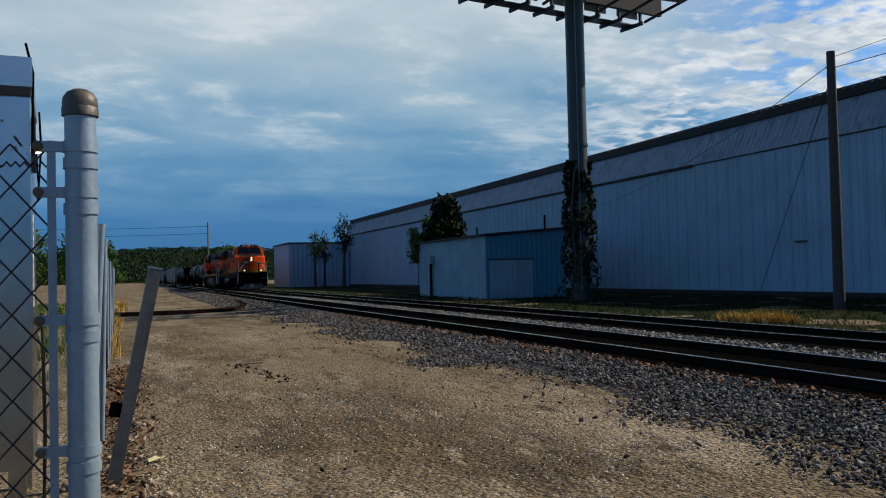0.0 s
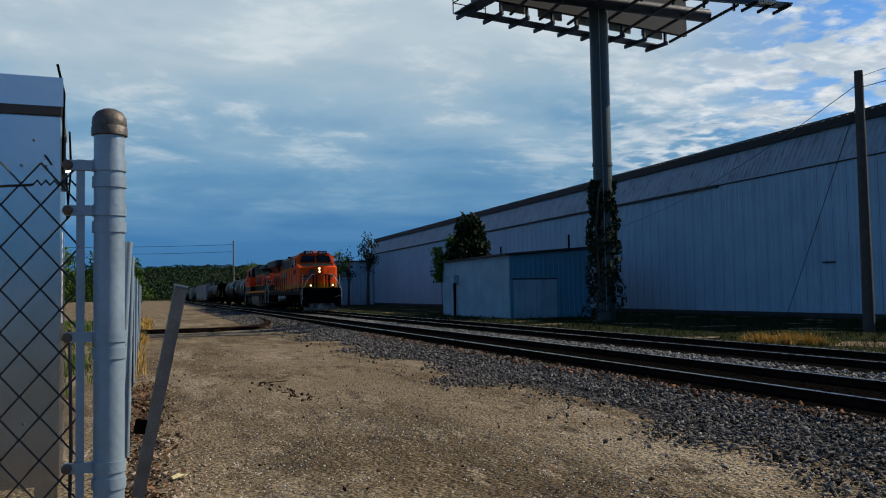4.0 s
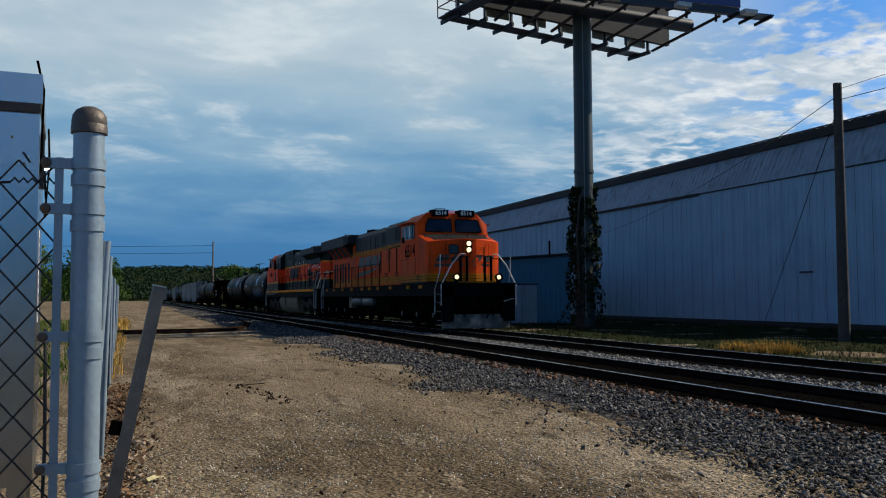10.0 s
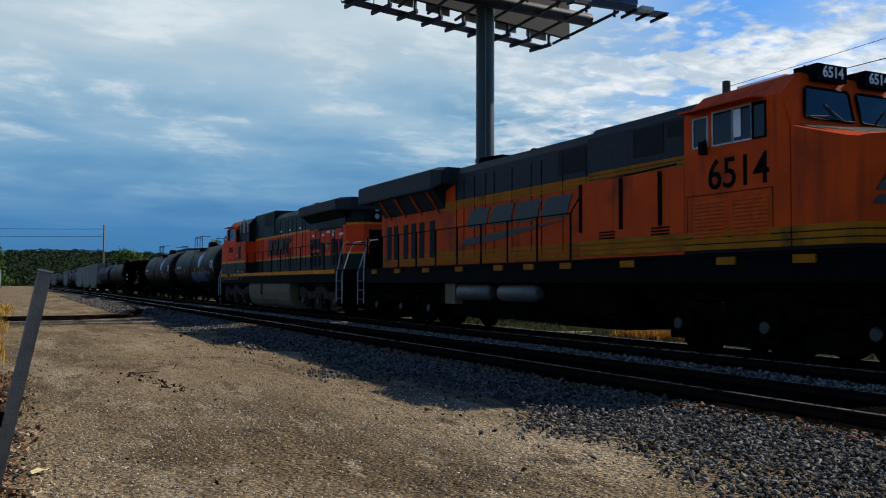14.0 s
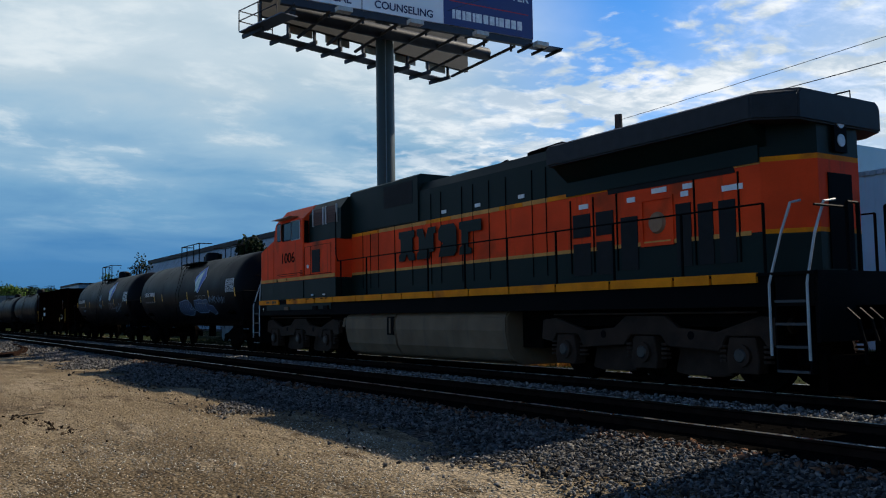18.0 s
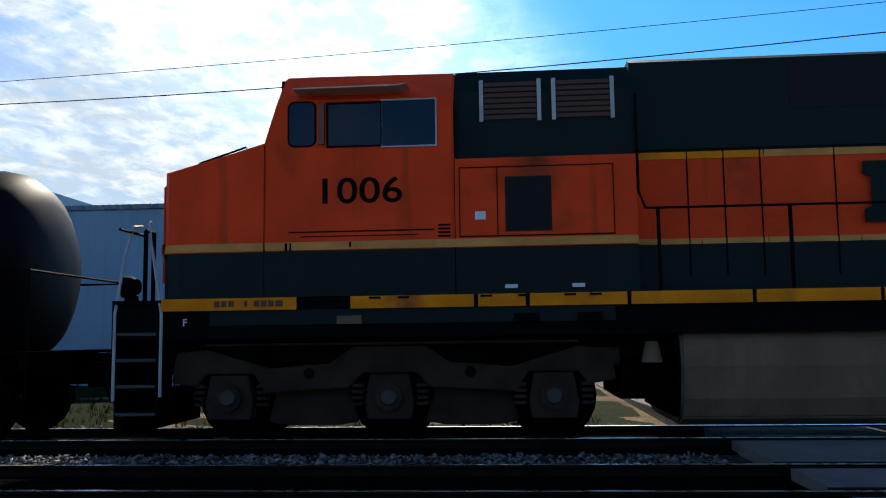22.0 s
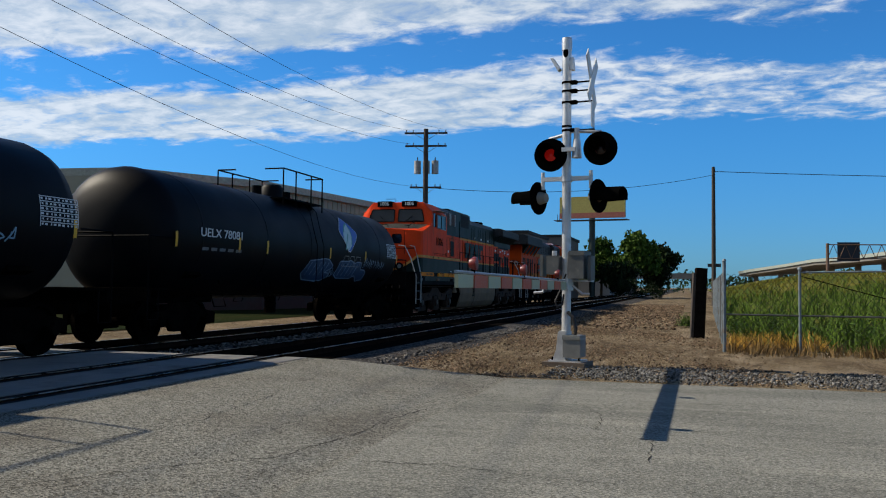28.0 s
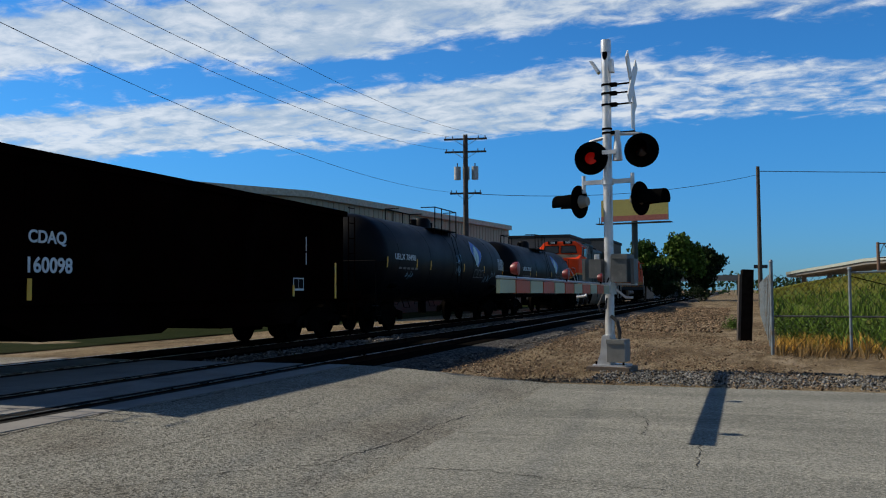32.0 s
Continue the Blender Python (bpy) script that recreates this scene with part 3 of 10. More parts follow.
def warehouse():
    w = thing("warehouse", "long pale blue-grey corrugated metal warehouse with dark roof edge", "warehouse", pose(0, 0, 0))
    X, y0, y1, zg, zr = 29.5, 24.5, 122.0, 7.12, 9.0
    part("wall", corrugated(B(), "y", y0, y1, 0.25, zg, X), WALLW, w, "pale ribbed metal wall")
    part("wall_core", box(B(), X + 0.004, X + 0.3, y0, y1, -0.5, zg), WALLW, w, "wall behind the ribbed sheets")
    part("foundation", box(B(), X - 0.05, X + 0.004, y0, y1, -0.5, 0.25), DARKTRIM, w, "dark base strip")
    part("roof_slope", corrugated(B(), "y", y0, y1, zg + 0.06, zr, X + 0.05, 0.35, 0.03, -1, 0.9), ROOFW, w, "streaked steep metal roof")
    part("roof_core", prism(B(), [(X + 0.1, zg), (X + 1.0, zr), (X + 40, zr + 0.6), (X + 40, zg)], "y", y0 + 0.02, y1 - 0.02), ROOFW, w)
    part("roof_edge", corrugated(box(B(), X + 0.74, X + 1.2, y0, y1, zr - 0.06, zr + 0.36), "y", y0, y1, zr + 0.36, zr + 0.44, X + 0.74, 0.5, 0.03), DARKTRIM, w, "dark scalloped roof edge")
    part("gutter", prism(B(), [(X - 0.16, zg + 0.06), (X - 0.14, zg - 0.08), (X + 0.02, zg - 0.08), (X + 0.02, zg + 0.06)], "y", 40.0, y1), DARKTRIM, w, "dark gutter")
    part("eave_trim", box(B(), X - 0.06, X + 0.02, y0, 39.99, zg - 0.02, zg + 0.05), DARKTRIM, w, "thin dark eave line")
    # south end wall: ribbed above, flat below
    part("end_wall_upper", corrugated(B(), "x", X, X + 9.5, 6.42, 9.6, y0 - 0.03, 0.30, 0.035, -1), WALLW, w, "white ribbed end wall")
    part("end_wall_core", box(B(), X, X + 40, y0, y0 + 0.25, -0.2, 9.6), WALLW, w)
    for k in range(52):
        part("panel_seam", box(B(), X - 0.042, X - 0.030, y0 + 0.9 + 0.9 * k, y0 + 0.916 + 0.9 * k, 0.3, zg - 0.1), DARKSEAM, w)
    part("vent_louver", box(B(), X - 0.09, X - 0.04, 31.6, 32.4, 2.55, 2.63), DARKTRIM, w, "small dark wall vent")
    # the lower wing south of it
    low = thing("low_wing", "white metal-clad low industrial building beside the warehouse", "building", pose(0, 0, 0))
    part("wall", corrugated(B(), "y", 3.0, y0 - 0.05, 0.15, 4.45, X, 0.6, 0.012), WALLW, low)
    part("upper_wall", corrugated(B(), "y", 3.0, y0 - 0.05, 4.5, 6.2, X - 0.02, 0.6, 0.012), WALLW, low)
    part("core", box(B(), X + 0.004, X + 25, 3.0, y0 - 0.05, -0.2, 6.2), WALLW, low)
    part("roof_cap", corrugated(B(), "y", 2.9, y0 - 0.05, 6.2, 6.36, X - 0.12, 0.25, 0.05), ROOFW, low, "scalloped roof edge")
    part("roof", box(B(), X - 0.06, X + 25, 2.9, y0 - 0.05, 6.2, 6.32), ROOFW, low)
    v = thing("roof_vent", "dark round metal roof vent pipe with cap", "vent", pose(X + 1.5, 5.9, 6.32))
    part("pipe", rod(B(), (0, 0, -0.02), (0, 0, 1.3), 0.16, 12), GRIME, v, smooth=True)
    part("cap", rod(B(), (0, 0, 1.32), (0, 0, 1.45), 0.26, 12), GRIME, v)
    # far low shed at the north end
    far = thing("far_shed", "pale metal shed with ribbed parapet at the warehouse end", "shed", pose(0, 0, 0))
    part("body", box(B(), 20.8, 29.4, 119.0, 132, -0.5, 6.0), WALLW, far)
    part("cladding", corrugated(B(), "x", 20.8, 29.3, -0.3, 6.0, 118.98, 0.6, 0.07), WALLW, far)
    part("roof_edge", box(B(), 20.6, 29.4, 118.8, 132, 6.0, 6.2), DARKTRIM, far)
    # teal lean-to shed
    s = thing("lean_to_shed", "pale block shed with teal metal end wall and double door", "shed", pose(0, 0, 0))
    XE = 23.4
    part("side_wall", corrugated(B(), "y", 43.8, 55.3, 0.0, 3.50, 18.45, 1.2, 0.004), SHEDW, s, "pale painted wall")
    part("body", box(B(), 18.454, XE, 43.8, 55.3, -0.1, 3.46), SHEDW, s)
    part("end_wall", corrugated(B(), "x", 18.5, XE, 0.0, 3.5, 43.77, 0.3, 0.02), TEAL, s, "teal ribbed end wall")
    part("roof", prism(B(), [(18.2, 3.50), (18.2, 3.60), (XE + 0.05, 3.98), (XE + 0.05, 3.88)], "y", 43.5, 55.6), DARKTRIM, s, "thin dark roof edge")
    part("gable", prism(B(), [(18.5, 3.46), (XE, 3.46), (XE, 3.87)], "y", 43.765, 43.79), TEAL, s)
    for a, b in ((18.68, 20.37), (20.40, 21.27)):
        d = part("door", box(B(), a, b, 43.70, 43.745, 0.02, 2.13), SHEDW, s, "pale boarded door leaf")
        n = 5
        for k in range(1, n):
            part("door_seam", box(B(), a + (b - a) * k / n - 0.006, a + (b - a) * k / n + 0.006, 43.692, 43.70, 0.05, 2.1), DARKSEAM, d)
    part("door_lintel", box(B(), 18.58, 21.36, 43.69, 43.745, 2.15, 2.22), DARKTRIM, s)
    part("downpipe", rod(B(), (18.3, 52.5, 0.0), (18.3, 52.5, 2.6), 0.09, 8), GRIME, s, "dark downpipe")
    part("hopper_head", box(B(), 18.1, 18.44, 52.1, 53.3, 2.1, 2.6), SHEDW, s, "pale box over the downpipe")
    part("vent_pipe", rod(B(), (22.5, 44.5, 3.8), (22.5, 44.5, 4.7), 0.06, 8), GRIME, s)
    part("vent_pipe", rod(B(), (18.9, 46.0, 3.5), (18.9, 46.0, 4.1), 0.05, 8), GRIME, s)


warehouse()

# ---- train ----
U_TRAIN = (-5.4770, -91.5475, -0.7347, -4.8155)
LAG_T, LAG = (0, 13, 14, 15, 16, 17, 18, 19, 20, 21, 22, 23, 32), (0, 0, 0.04, 0.16, 0.32, 0.42, 0.44, 0.38, 0.26, 0.13, 0.04, 0, 0)


def train_u(t):
    q = (t - 16) / 16
    return sum(c * q ** d for d, c in enumerate(U_TRAIN)) + float(np.interp(t, LAG_T, LAG))
CARS, AXLES = [], []
LOCO_LEN = 22.9


def loft(bm, stations, z0=None):
    """Hull through cross sections (y, half width, shoulder z, top half width, top z, bottom z)."""
    rings = []
    for y, w, zs, wt, zt, zb in stations:
        rings.append([bm.verts.new(p) for p in ((-w, y, zb), (-w, y, zs), (-wt, y, zt), (wt, y, zt), (w, y, zs), (w, y, zb))])
    for a, b in zip(rings, rings[1:]):
        for i in range(6):
            j = (i + 1) % 6
            bm.faces.new((a[i], b[i], b[j], a[j]))
    bm.faces.new(rings[0]); bm.faces.new(rings[-1][::-1])
    bmesh.ops.recalc_face_normals(bm, faces=bm.faces[:])
    return bm


def wheelset(parent, y, r, label="", key=True):
    bm = B()
    for s in (-1, 1):
        m = pose(s * 0.72, 0, 0, 0, 90 * s, 0)
        lathe(bm, [(0.0, 0.075), (r * 0.22, 0.075), (r * 0.26, 0.03), (r * 0.80, -0.01), (r * 0.86, 0.06), (r, 0.06), (r * 1.005, -0.03), (r * 1.06, -0.06), (r * 1.06, -0.075), (0, -0.075)], 20, m)
    rod(bm, (-0.7, 0, 0), (0.7, 0, 0), 0.09, 10)
    for k in range(5):
        a = k * 2 * math.pi / 5
        for s in (-1, 1):
            rod(bm, (s * 0.80, 0.14 * math.cos(a), 0.14 * math.sin(a)), (s * 0.83, 0.14 * math.cos(a), 0.14 * math.sin(a)), 0.03, 6)
    o = part("wheelset", bm, GRIME, parent, label, smooth=True)
    o.location = (0, y, r)
    if key:
        AXLES.append((o, y, r))
    return o


def loco_truck(parent, ys, GRIME=GRIME):
    t = part("truck", box(B(), -0.75, 0.75, ys[0] - 0.3, ys[2] + 0.3, 0.62, 0.9), GRIME, parent, "three-axle truck frame")
    a, c = ys[0], ys[2]
    for s in (-1, 1):
        m = (a + c) / 2
        poly = [(a - 0.75, 0.75), (a - 0.7, 1.12), (a - 0.3, 1.16), (a + 0.5, 0.92), (m - 0.75, 0.98), (m - 0.45, 1.18), (m + 0.45, 1.18), (m + 0.75, 0.98), (c - 0.5, 0.92), (c + 0.3, 1.16), (c + 0.7, 1.12), (c + 0.75, 0.75), (c + 0.42, 0.70), (c + 0.30, 0.86), (c - 0.30, 0.86), (c - 0.45, 0.62), (m + 0.5, 0.68), (m + 0.34, 0.86), (m - 0.34, 0.86), (m - 0.5, 0.68), (a + 0.45, 0.62), (a + 0.30, 0.86), (a - 0.30, 0.86), (a - 0.42, 0.70)]
        part("sideframe", prism(B(), poly, "x", *sorted((s * 1.10, s * 1.24))), GRIME, t, bevel=0.015)
        for y in ys:
            jb = B()
            prism(jb, [(y - 0.27, 0.30), (y - 0.30, 0.50), (y - 0.24, 0.84), (y + 0.24, 0.84), (y + 0.30, 0.50), (y + 0.27, 0.30)], "x", *sorted((s * 1.02, s * 1.27)))
            rod(jb, (s * 1.27, y, 0.57), (s * 1.33, y, 0.57), 0.17, 14)
            jo = part("journal_box", jb, GRIME, t, bevel=0.012)
            part("bearing_cap", rod(B(), (s * 1.33, y, 0.57), (s * 1.352, y, 0.57), 0.11, 12, 0.09), mat("greasy_bearing_cap", (0.045, 0.036, 0.030), 0.45, 0.3, vary=0.4, scale=12), jo)
            sp = B()
            for dy in (-0.40, 0.40):
                for k in range(4):
                    rod(sp, (s * 1.16, y + dy, 0.46 + 0.075 * k), (s * 1.16, y + dy, 0.50 + 0.075 * k), 0.085, 8)
            pieces("coil_spring", sp, GRIME, t)
        cyl = B()
        for y in (a - 0.55, c + 0.55):
            rod(cyl, (s * 1.12, y - 0.12, 1.02), (s * 1.12, y + 0.25, 1.02), 0.12, 10)
        pipe(cyl, [(s * 1.28, a - 0.3, 1.22), (s * 1.28, c + 0.3, 1.22)], 0.018)
        part("brake_cylinder", cyl, GRIME, t)
    for y in ys:
        part("traction_motor", box(B(), -0.62, 0.62, y + 0.05, y + 0.75 if y < ys[-1] else y + 0.45, 0.36, 0.85), GRIME, t, "dark traction motor casing", bevel=0.05)
    for y0, y1 in ((ys[0] + 0.42, ys[1] - 0.42), (ys[1] + 0.42, ys[2] - 0.42)):
        for s in (-1, 1):
            part("brake_rigging", prism(B(), [(y0, 0.24), (y0 + 0.1, 0.60), (y0, 0.80), (y1, 0.80), (y1 - 0.1, 0.60), (y1, 0.24), (y1 - 0.25, 0.20), (y0 + 0.25, 0.20)], "x", *sorted((s * 0.86, s * 0.98))), GRIME, t, "dark brake shoes and levers", bevel=0.02)
            part("frame_hole", rod(B(), (s * 1.235, (y0 + y1) / 2, 0.86), (s * 1.246, (y0 + y1) / 2, 0.86), 0.07, 12), BLACK, t)
    return t


def rail_run(parent, pts_posts, y0, y1, x, z0, z1, mat_, name="handrail", mid=False, thick=0.02):
    bm = B()
    for y in pts_posts:
        rod(bm, (x, y, z0), (x, y, z1), thick * 1.5, 6)
    rod(bm, (x, y0, z1), (x, y1, z1), thick, 6)
    if mid:
        rod(bm, (x, y0, (z0 + z1) / 2), (x, y1, (z0 + z1) / 2), thick, 6)
    return part(name, bm, mat_, parent, "black handrail on posts")


def coupler(parent, y, d):
    bm = B()
    box(bm, -0.12, 0.12, min(y, y + d * 0.7), max(y, y + d * 0.7), 0.70, 0.95)
    box(bm, -0.20, 0.16, min(y - d * 0.02, y + d * 0.22), max(y - d * 0.02, y + d * 0.22), 0.66, 1.0)
    part("coupler", bm, GRIME, parent, "rusty knuckle coupler", bevel=0.02)


def steps(parent, y0, y1, s):
    """Stair well at a corner: dark side plates and bright tread edges."""
    st = part("stairs", box(B(), *sorted((s * 0.98, s * 1.02)), y0, y1, 0.45, 1.66), BLACK, parent, "black stair well")
    tr = B(); wh = B()
    for z in (0.40, 0.74, 1.06, 1.38):
        box(tr, *sorted((s * 1.02, s * 1.46)), y0, y1, z - 0.03, z)
        box(wh, *sorted((s * 1.455, s * 1.49)), y0, y1, z - 0.03, z + 0.008)
    pieces("tread", tr, BLACK, st)
    pieces("tread_edge", wh, mat("scuffed_tread_edge", (0.035, 0.035, 0.035), 0.6), st, "pale scuffed tread edge")
    for y in (y0 - 0.03, y1):
        part("side_plate", box(B(), *sorted((s * 1.02, s * 1.46)), y, y + 0.03, 0.36, 1.66), BLACK, st)
    return st


def loco(style):
    a = style == "a"
    if a:
        ORANGE = mat("dusty_orange_paint", (0.66, 0.066, 0.006), 0.55, spec=0.06, vary=0.22, scale=1.2, bump=0.05, dirt=0.15, streak=0.5, dirt_color=(0.13, 0.03, 0.012))
        YELLOW = mat("dusty_yellow_paint", (0.42, 0.14, 0.006), 0.6, spec=0.06, vary=0.25, scale=2, dirt=0.3, dirt_color=(0.06, 0.035, 0.012))
    else:
        ORANGE, YELLOW = BRIGHT_ORANGE, BRIGHT_YELLOW
    t = thing("locomotive",
              "orange freight locomotive with black roof and lit headlights on the track" if a else "orange and dark green freight locomotive running cab last in the train", "locomotive", pose(FAR_X, 0, RAIL_Z), "locomotives of the train")
    L = LOCO_LEN
    cab_end = 5.80 if a else 5.0
    zl = 1.80
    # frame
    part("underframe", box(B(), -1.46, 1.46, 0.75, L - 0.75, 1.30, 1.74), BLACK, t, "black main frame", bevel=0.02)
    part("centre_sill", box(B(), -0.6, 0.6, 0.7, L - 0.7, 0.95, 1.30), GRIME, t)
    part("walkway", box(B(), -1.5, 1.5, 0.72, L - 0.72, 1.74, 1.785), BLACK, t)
    for s in (-1, 1):
        sill = B()
        if a:
            for y in (3.0, 4.6, 7.2, 9.3, 10.8, 12.2, 14.3, 16.4, 18.5, 20.4):
                box(sill, *sorted((s * 1.462, s * 1.503)), y, y + 0.42, 1.60, 1.73)
        else:
            y = 1.35
            for ln in (1.75, 1.55, 0.62, 1.2, 1.45, 1.45, 1.0, 1.45, 1.45, 1.45, 1.45, 1.45, 1.45, 0.75, 0.85):
                if y > 3.0 and y < 3.2:
                    y = 3.72
                box(sill, *sorted((s * 1.462, s * 1.515)), y, y + ln - 0.05, 1.645, 1.795)
                y += ln
        pieces("sill_stripe", sill, YELLOW, t, "worn yellow sill stripe")
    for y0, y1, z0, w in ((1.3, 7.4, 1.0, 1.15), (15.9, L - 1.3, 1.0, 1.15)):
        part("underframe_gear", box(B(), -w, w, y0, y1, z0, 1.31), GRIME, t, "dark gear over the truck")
    # fuel tank
    if a:
        part("fuel_tank", prism(B(), [(-1.38, 0.62), (-1.38, 1.25), (1.38, 1.25), (1.38, 0.62), (1.1, 0.34), (-1.1, 0.34)], "y", 7.9, 10.3), GRIME, t, "grimy fuel tank", bevel=0.04)
        part("fuel_tank_rear", prism(B(), [(-1.1, 0.40), (-1.1, 1.2), (1.1, 1.2), (1.1, 0.40)], "y", 10.35, 15.6), GRIME, t)
        for s in (-1, 1):
            for y in (10.9, 13.1):
                bm = B()
                lathe(bm, [(0, -0.9), (0.14, -0.88), (0.22, -0.78), (0.22, 0.78), (0.14, 0.88), (0, 0.9)], 14, pose(s * 1.22, y + 0.9, 1.05, 90, 0, 0))
                part("air_reservoir", bm, mat("grey_brown_reservoir", (0.11, 0.09, 0.075), 0.5, vary=0.3), t, "dusty air reservoir", smooth=True)
            part("battery_box", box(B(), *sorted((s * 0.9, s * 1.36)), 15.0, 15.6, 0.72, 1.28), TANKGREY, t, bevel=0.02)
    else:
        for y0, y1 in ((7.66, 10.42), (10.46, 15.05)):
            part("fuel_tank", prism(B(), [(-1.20, 0.28), (-1.34, 0.52), (-1.41, 0.90), (-1.40, 1.20), (-1.3, 1.30), (1.3, 1.30), (1.40, 1.20), (1.41, 0.90), (1.34, 0.52), (1.20, 0.28), (0.95, 0.18), (-0.95, 0.18)], "y", y0, y1), TANKGREY, t, "dusty grey fuel tank", bevel=0.03)
        for s in (-1, 1):
            g = part("fuel_gauge", box(B(), *sorted((s * 1.385, s * 1.42)), 10.05, 10.38, 0.76, 1.22), BLACK, t, "fuel gauge plate")
            part("sight_glass", box(B(), *sorted((s * 1.42, s * 1.43)), 10.17, 10.25, 0.80, 1.18), TANKGREY, g)
            part("filler", rod(B(), (s * 1.25, 9.1, 1.28), (s * 1.38, 9.1, 1.42), 0.07, 10), mat("red_cap", (0.35, 0.03, 0.02), 0.5), t, "red filler cap")
            part("bell", rod(B(), (s * 1.2, 7.35, 0.95), (s * 1.2, 7.35, 1.2), 0.13, 12, 0.08), TANKGREY, t)
        # added plate, black to paint the shadow at the tank's front end
        part("tank_end_shade", prism(B(), [(-1.22, 0.30), (-1.40, 0.90), (-1.30, 1.29), (1.30, 1.29), (1.40, 0.90), (1.22, 0.30)], "y", 7.60, 7.655), GRIME, t, "dark plate painting shade on the fuel tank end")
        part("undercar_gear", box(B(), -1.0, 1.0, 6.98, 7.59, 0.50, 1.31), GRIME, t, "dark gear between truck and tank", bevel=0.03)
        part("undercar_gear", box(B(), -1.0, 1.0, 15.1, 15.75, 0.55, 1.31), GRIME, t, "dark gear between truck and tank", bevel=0.03)
    # trucks
    for ys in ((2.14, 4.15, 6.16), (L - 6.16, L - 4.15, L - 2.14)):
        # second engine's trucks: dust colour, lightened and warmed for the sun's flare
        loco_truck(t, ys, GRIME if a else mat("dusty_flare_lit_casting", (0.046, 0.027, 0.018), 0.8, vary=0.4, scale=3, bump=0.3, spec=0.1))
        for y in ys:
            wheelset(t, y, 0.533)
    # nose: two flat facets that meet at the headlights, sloping top
    yc, yk, cab_b, cab_t = (1.82, 2.30, 3.42, 3.58) if a else (1.02, 1.42, 2.63, 2.78)
    zsplit = 2.14 if a else 2.36
    ridge = [(0.0, yc, 3.50), (0.34, yc + 0.03, 3.49), (1.30, yk - 0.12, 3.42), (1.45, yk - 0.02, 3.39), (1.50, yk + 0.14, 3.42), (1.50, cab_b, 3.72)]

    def facet(x, z, o=0.0):
        """Point on the nose front at distance x from the middle, o proud of it."""
        if abs(x) < 0.34:
            return (x, yc + 0.03 * abs(x) / 0.34 - o, z)
        return (x, yc + 0.03 + min(1.0, (abs(x) - 0.34) / 0.96) * (yk - yc - 0.15) - o, z)

    def nose_shell(pts, z0, top, k=1.0):
        bm = B()
        pts = [(-x, y, z) for x, y, z in pts[:0:-1]] + list(pts)
        lo = [bm.verts.new((x * k, y, z0)) for x, y, z in pts]
        hi = [bm.verts.new((x * k, y, z if top is None else top)) for x, y, z in pts]
        for u in range(len(pts) - 1):
            bm.faces.new((lo[u], lo[u + 1], hi[u + 1], hi[u]))
        bk = [bm.verts.new((x * k, cab_b + 0.002, (3.72 + 0.06 * (1 - abs(x) / 1.5)) if top is None else top)) for x, y, z in pts[1:-1]]
        bk = [hi[0]] + bk + [hi[-1]]
        for u in range(len(pts) - 1):
            f = [hi[u], hi[u + 1], bk[u + 1], bk[u]]
            f = [v for n, v in enumerate(f) if v not in f[:n]]
            if len(f) > 2:
                bm.faces.new(f)
        bmesh.ops.recalc_face_normals(bm, faces=bm.faces[:])
        return bm
    part("nose", nose_shell(ridge, zsplit, None), ORANGE, t, "orange nose with flat angled facets")
    part("cab_skirt", nose_shell([(x, y + 0.004, z) for x, y, z in ridge], zl, zsplit - 0.003, 0.998), mat("dark_skirt_paint", (0.005, 0.005, 0.005), 0.6, vary=0.3, spec=0.1) if a else GREEN, t, "dark lower nose band")
    part("cab_skirt", box(B(), -1.496, 1.496, cab_b + 0.01, cab_end, zl, zsplit - 0.003), mat("dark_skirt_paint", (0.005, 0.005, 0.005), 0.6, vary=0.3, spec=0.1) if a else GREEN, t, "dark lower cab band")
    zr = 4.66 if a else 4.71
    cabp = [(cab_b, 1.50, 3.72, 1.34, 3.79), (cab_t, 1.50, 4.20, 1.16, 4.50), (cab_t + 0.02, 1.50, 4.23, 1.10, zr - 0.03), (cab_t + 0.3, 1.50, 4.24, 1.02, zr), (cab_end, 1.50, 4.24, 1.02, zr - 0.02)]
    part("cab", loft(B(), [(*q, zsplit) for q in cabp]), ORANGE, t, "orange driver's cab", bevel=0.025)
    # dark non-glare top of the nose
    ag = B()
    front = [(x * 0.93, y + 0.05, z + 0.018) for x, y, z in ridge[:4]]
    front = [(-x, y, z) for x, y, z in front[:0:-1]] + front
    lo = [ag.verts.new(p) for p in front]
    hi = [ag.verts.new((x, cab_b - 0.01, 3.742 + 0.06 * (1 - abs(x) / 1.5))) for x, y, z in front]
    for u in range(len(front) - 1):
        ag.faces.new((lo[u], lo[u + 1], hi[u + 1], hi[u]))
    bmesh.ops.solidify(ag, geom=ag.faces[:], thickness=0.012)
    part("anti_glare_panel", ag, mat("dull_black_nose_top", (0.012, 0.013, 0.013), 0.7, vary=0.3) if a else mat("faded_grey_green_nose_top", (0.11, 0.115, 0.098), 0.6, vary=0.3), t, "dark non-glare nose top")
    # one stripe along the facets and round the corners
    for z0, z1, mm in (((1.86, 1.95, YELLOW), (1.97, 2.06, YELLOW), (2.08, 2.17, YELLOW)) if a else ((2.37, 2.47, CREAM),)):
        part("stripe", nose_shell([(x, y - 0.007, z) for x, y, z in ridge], z0, z1, 1.0045), mm, t, "stripe round the nose")
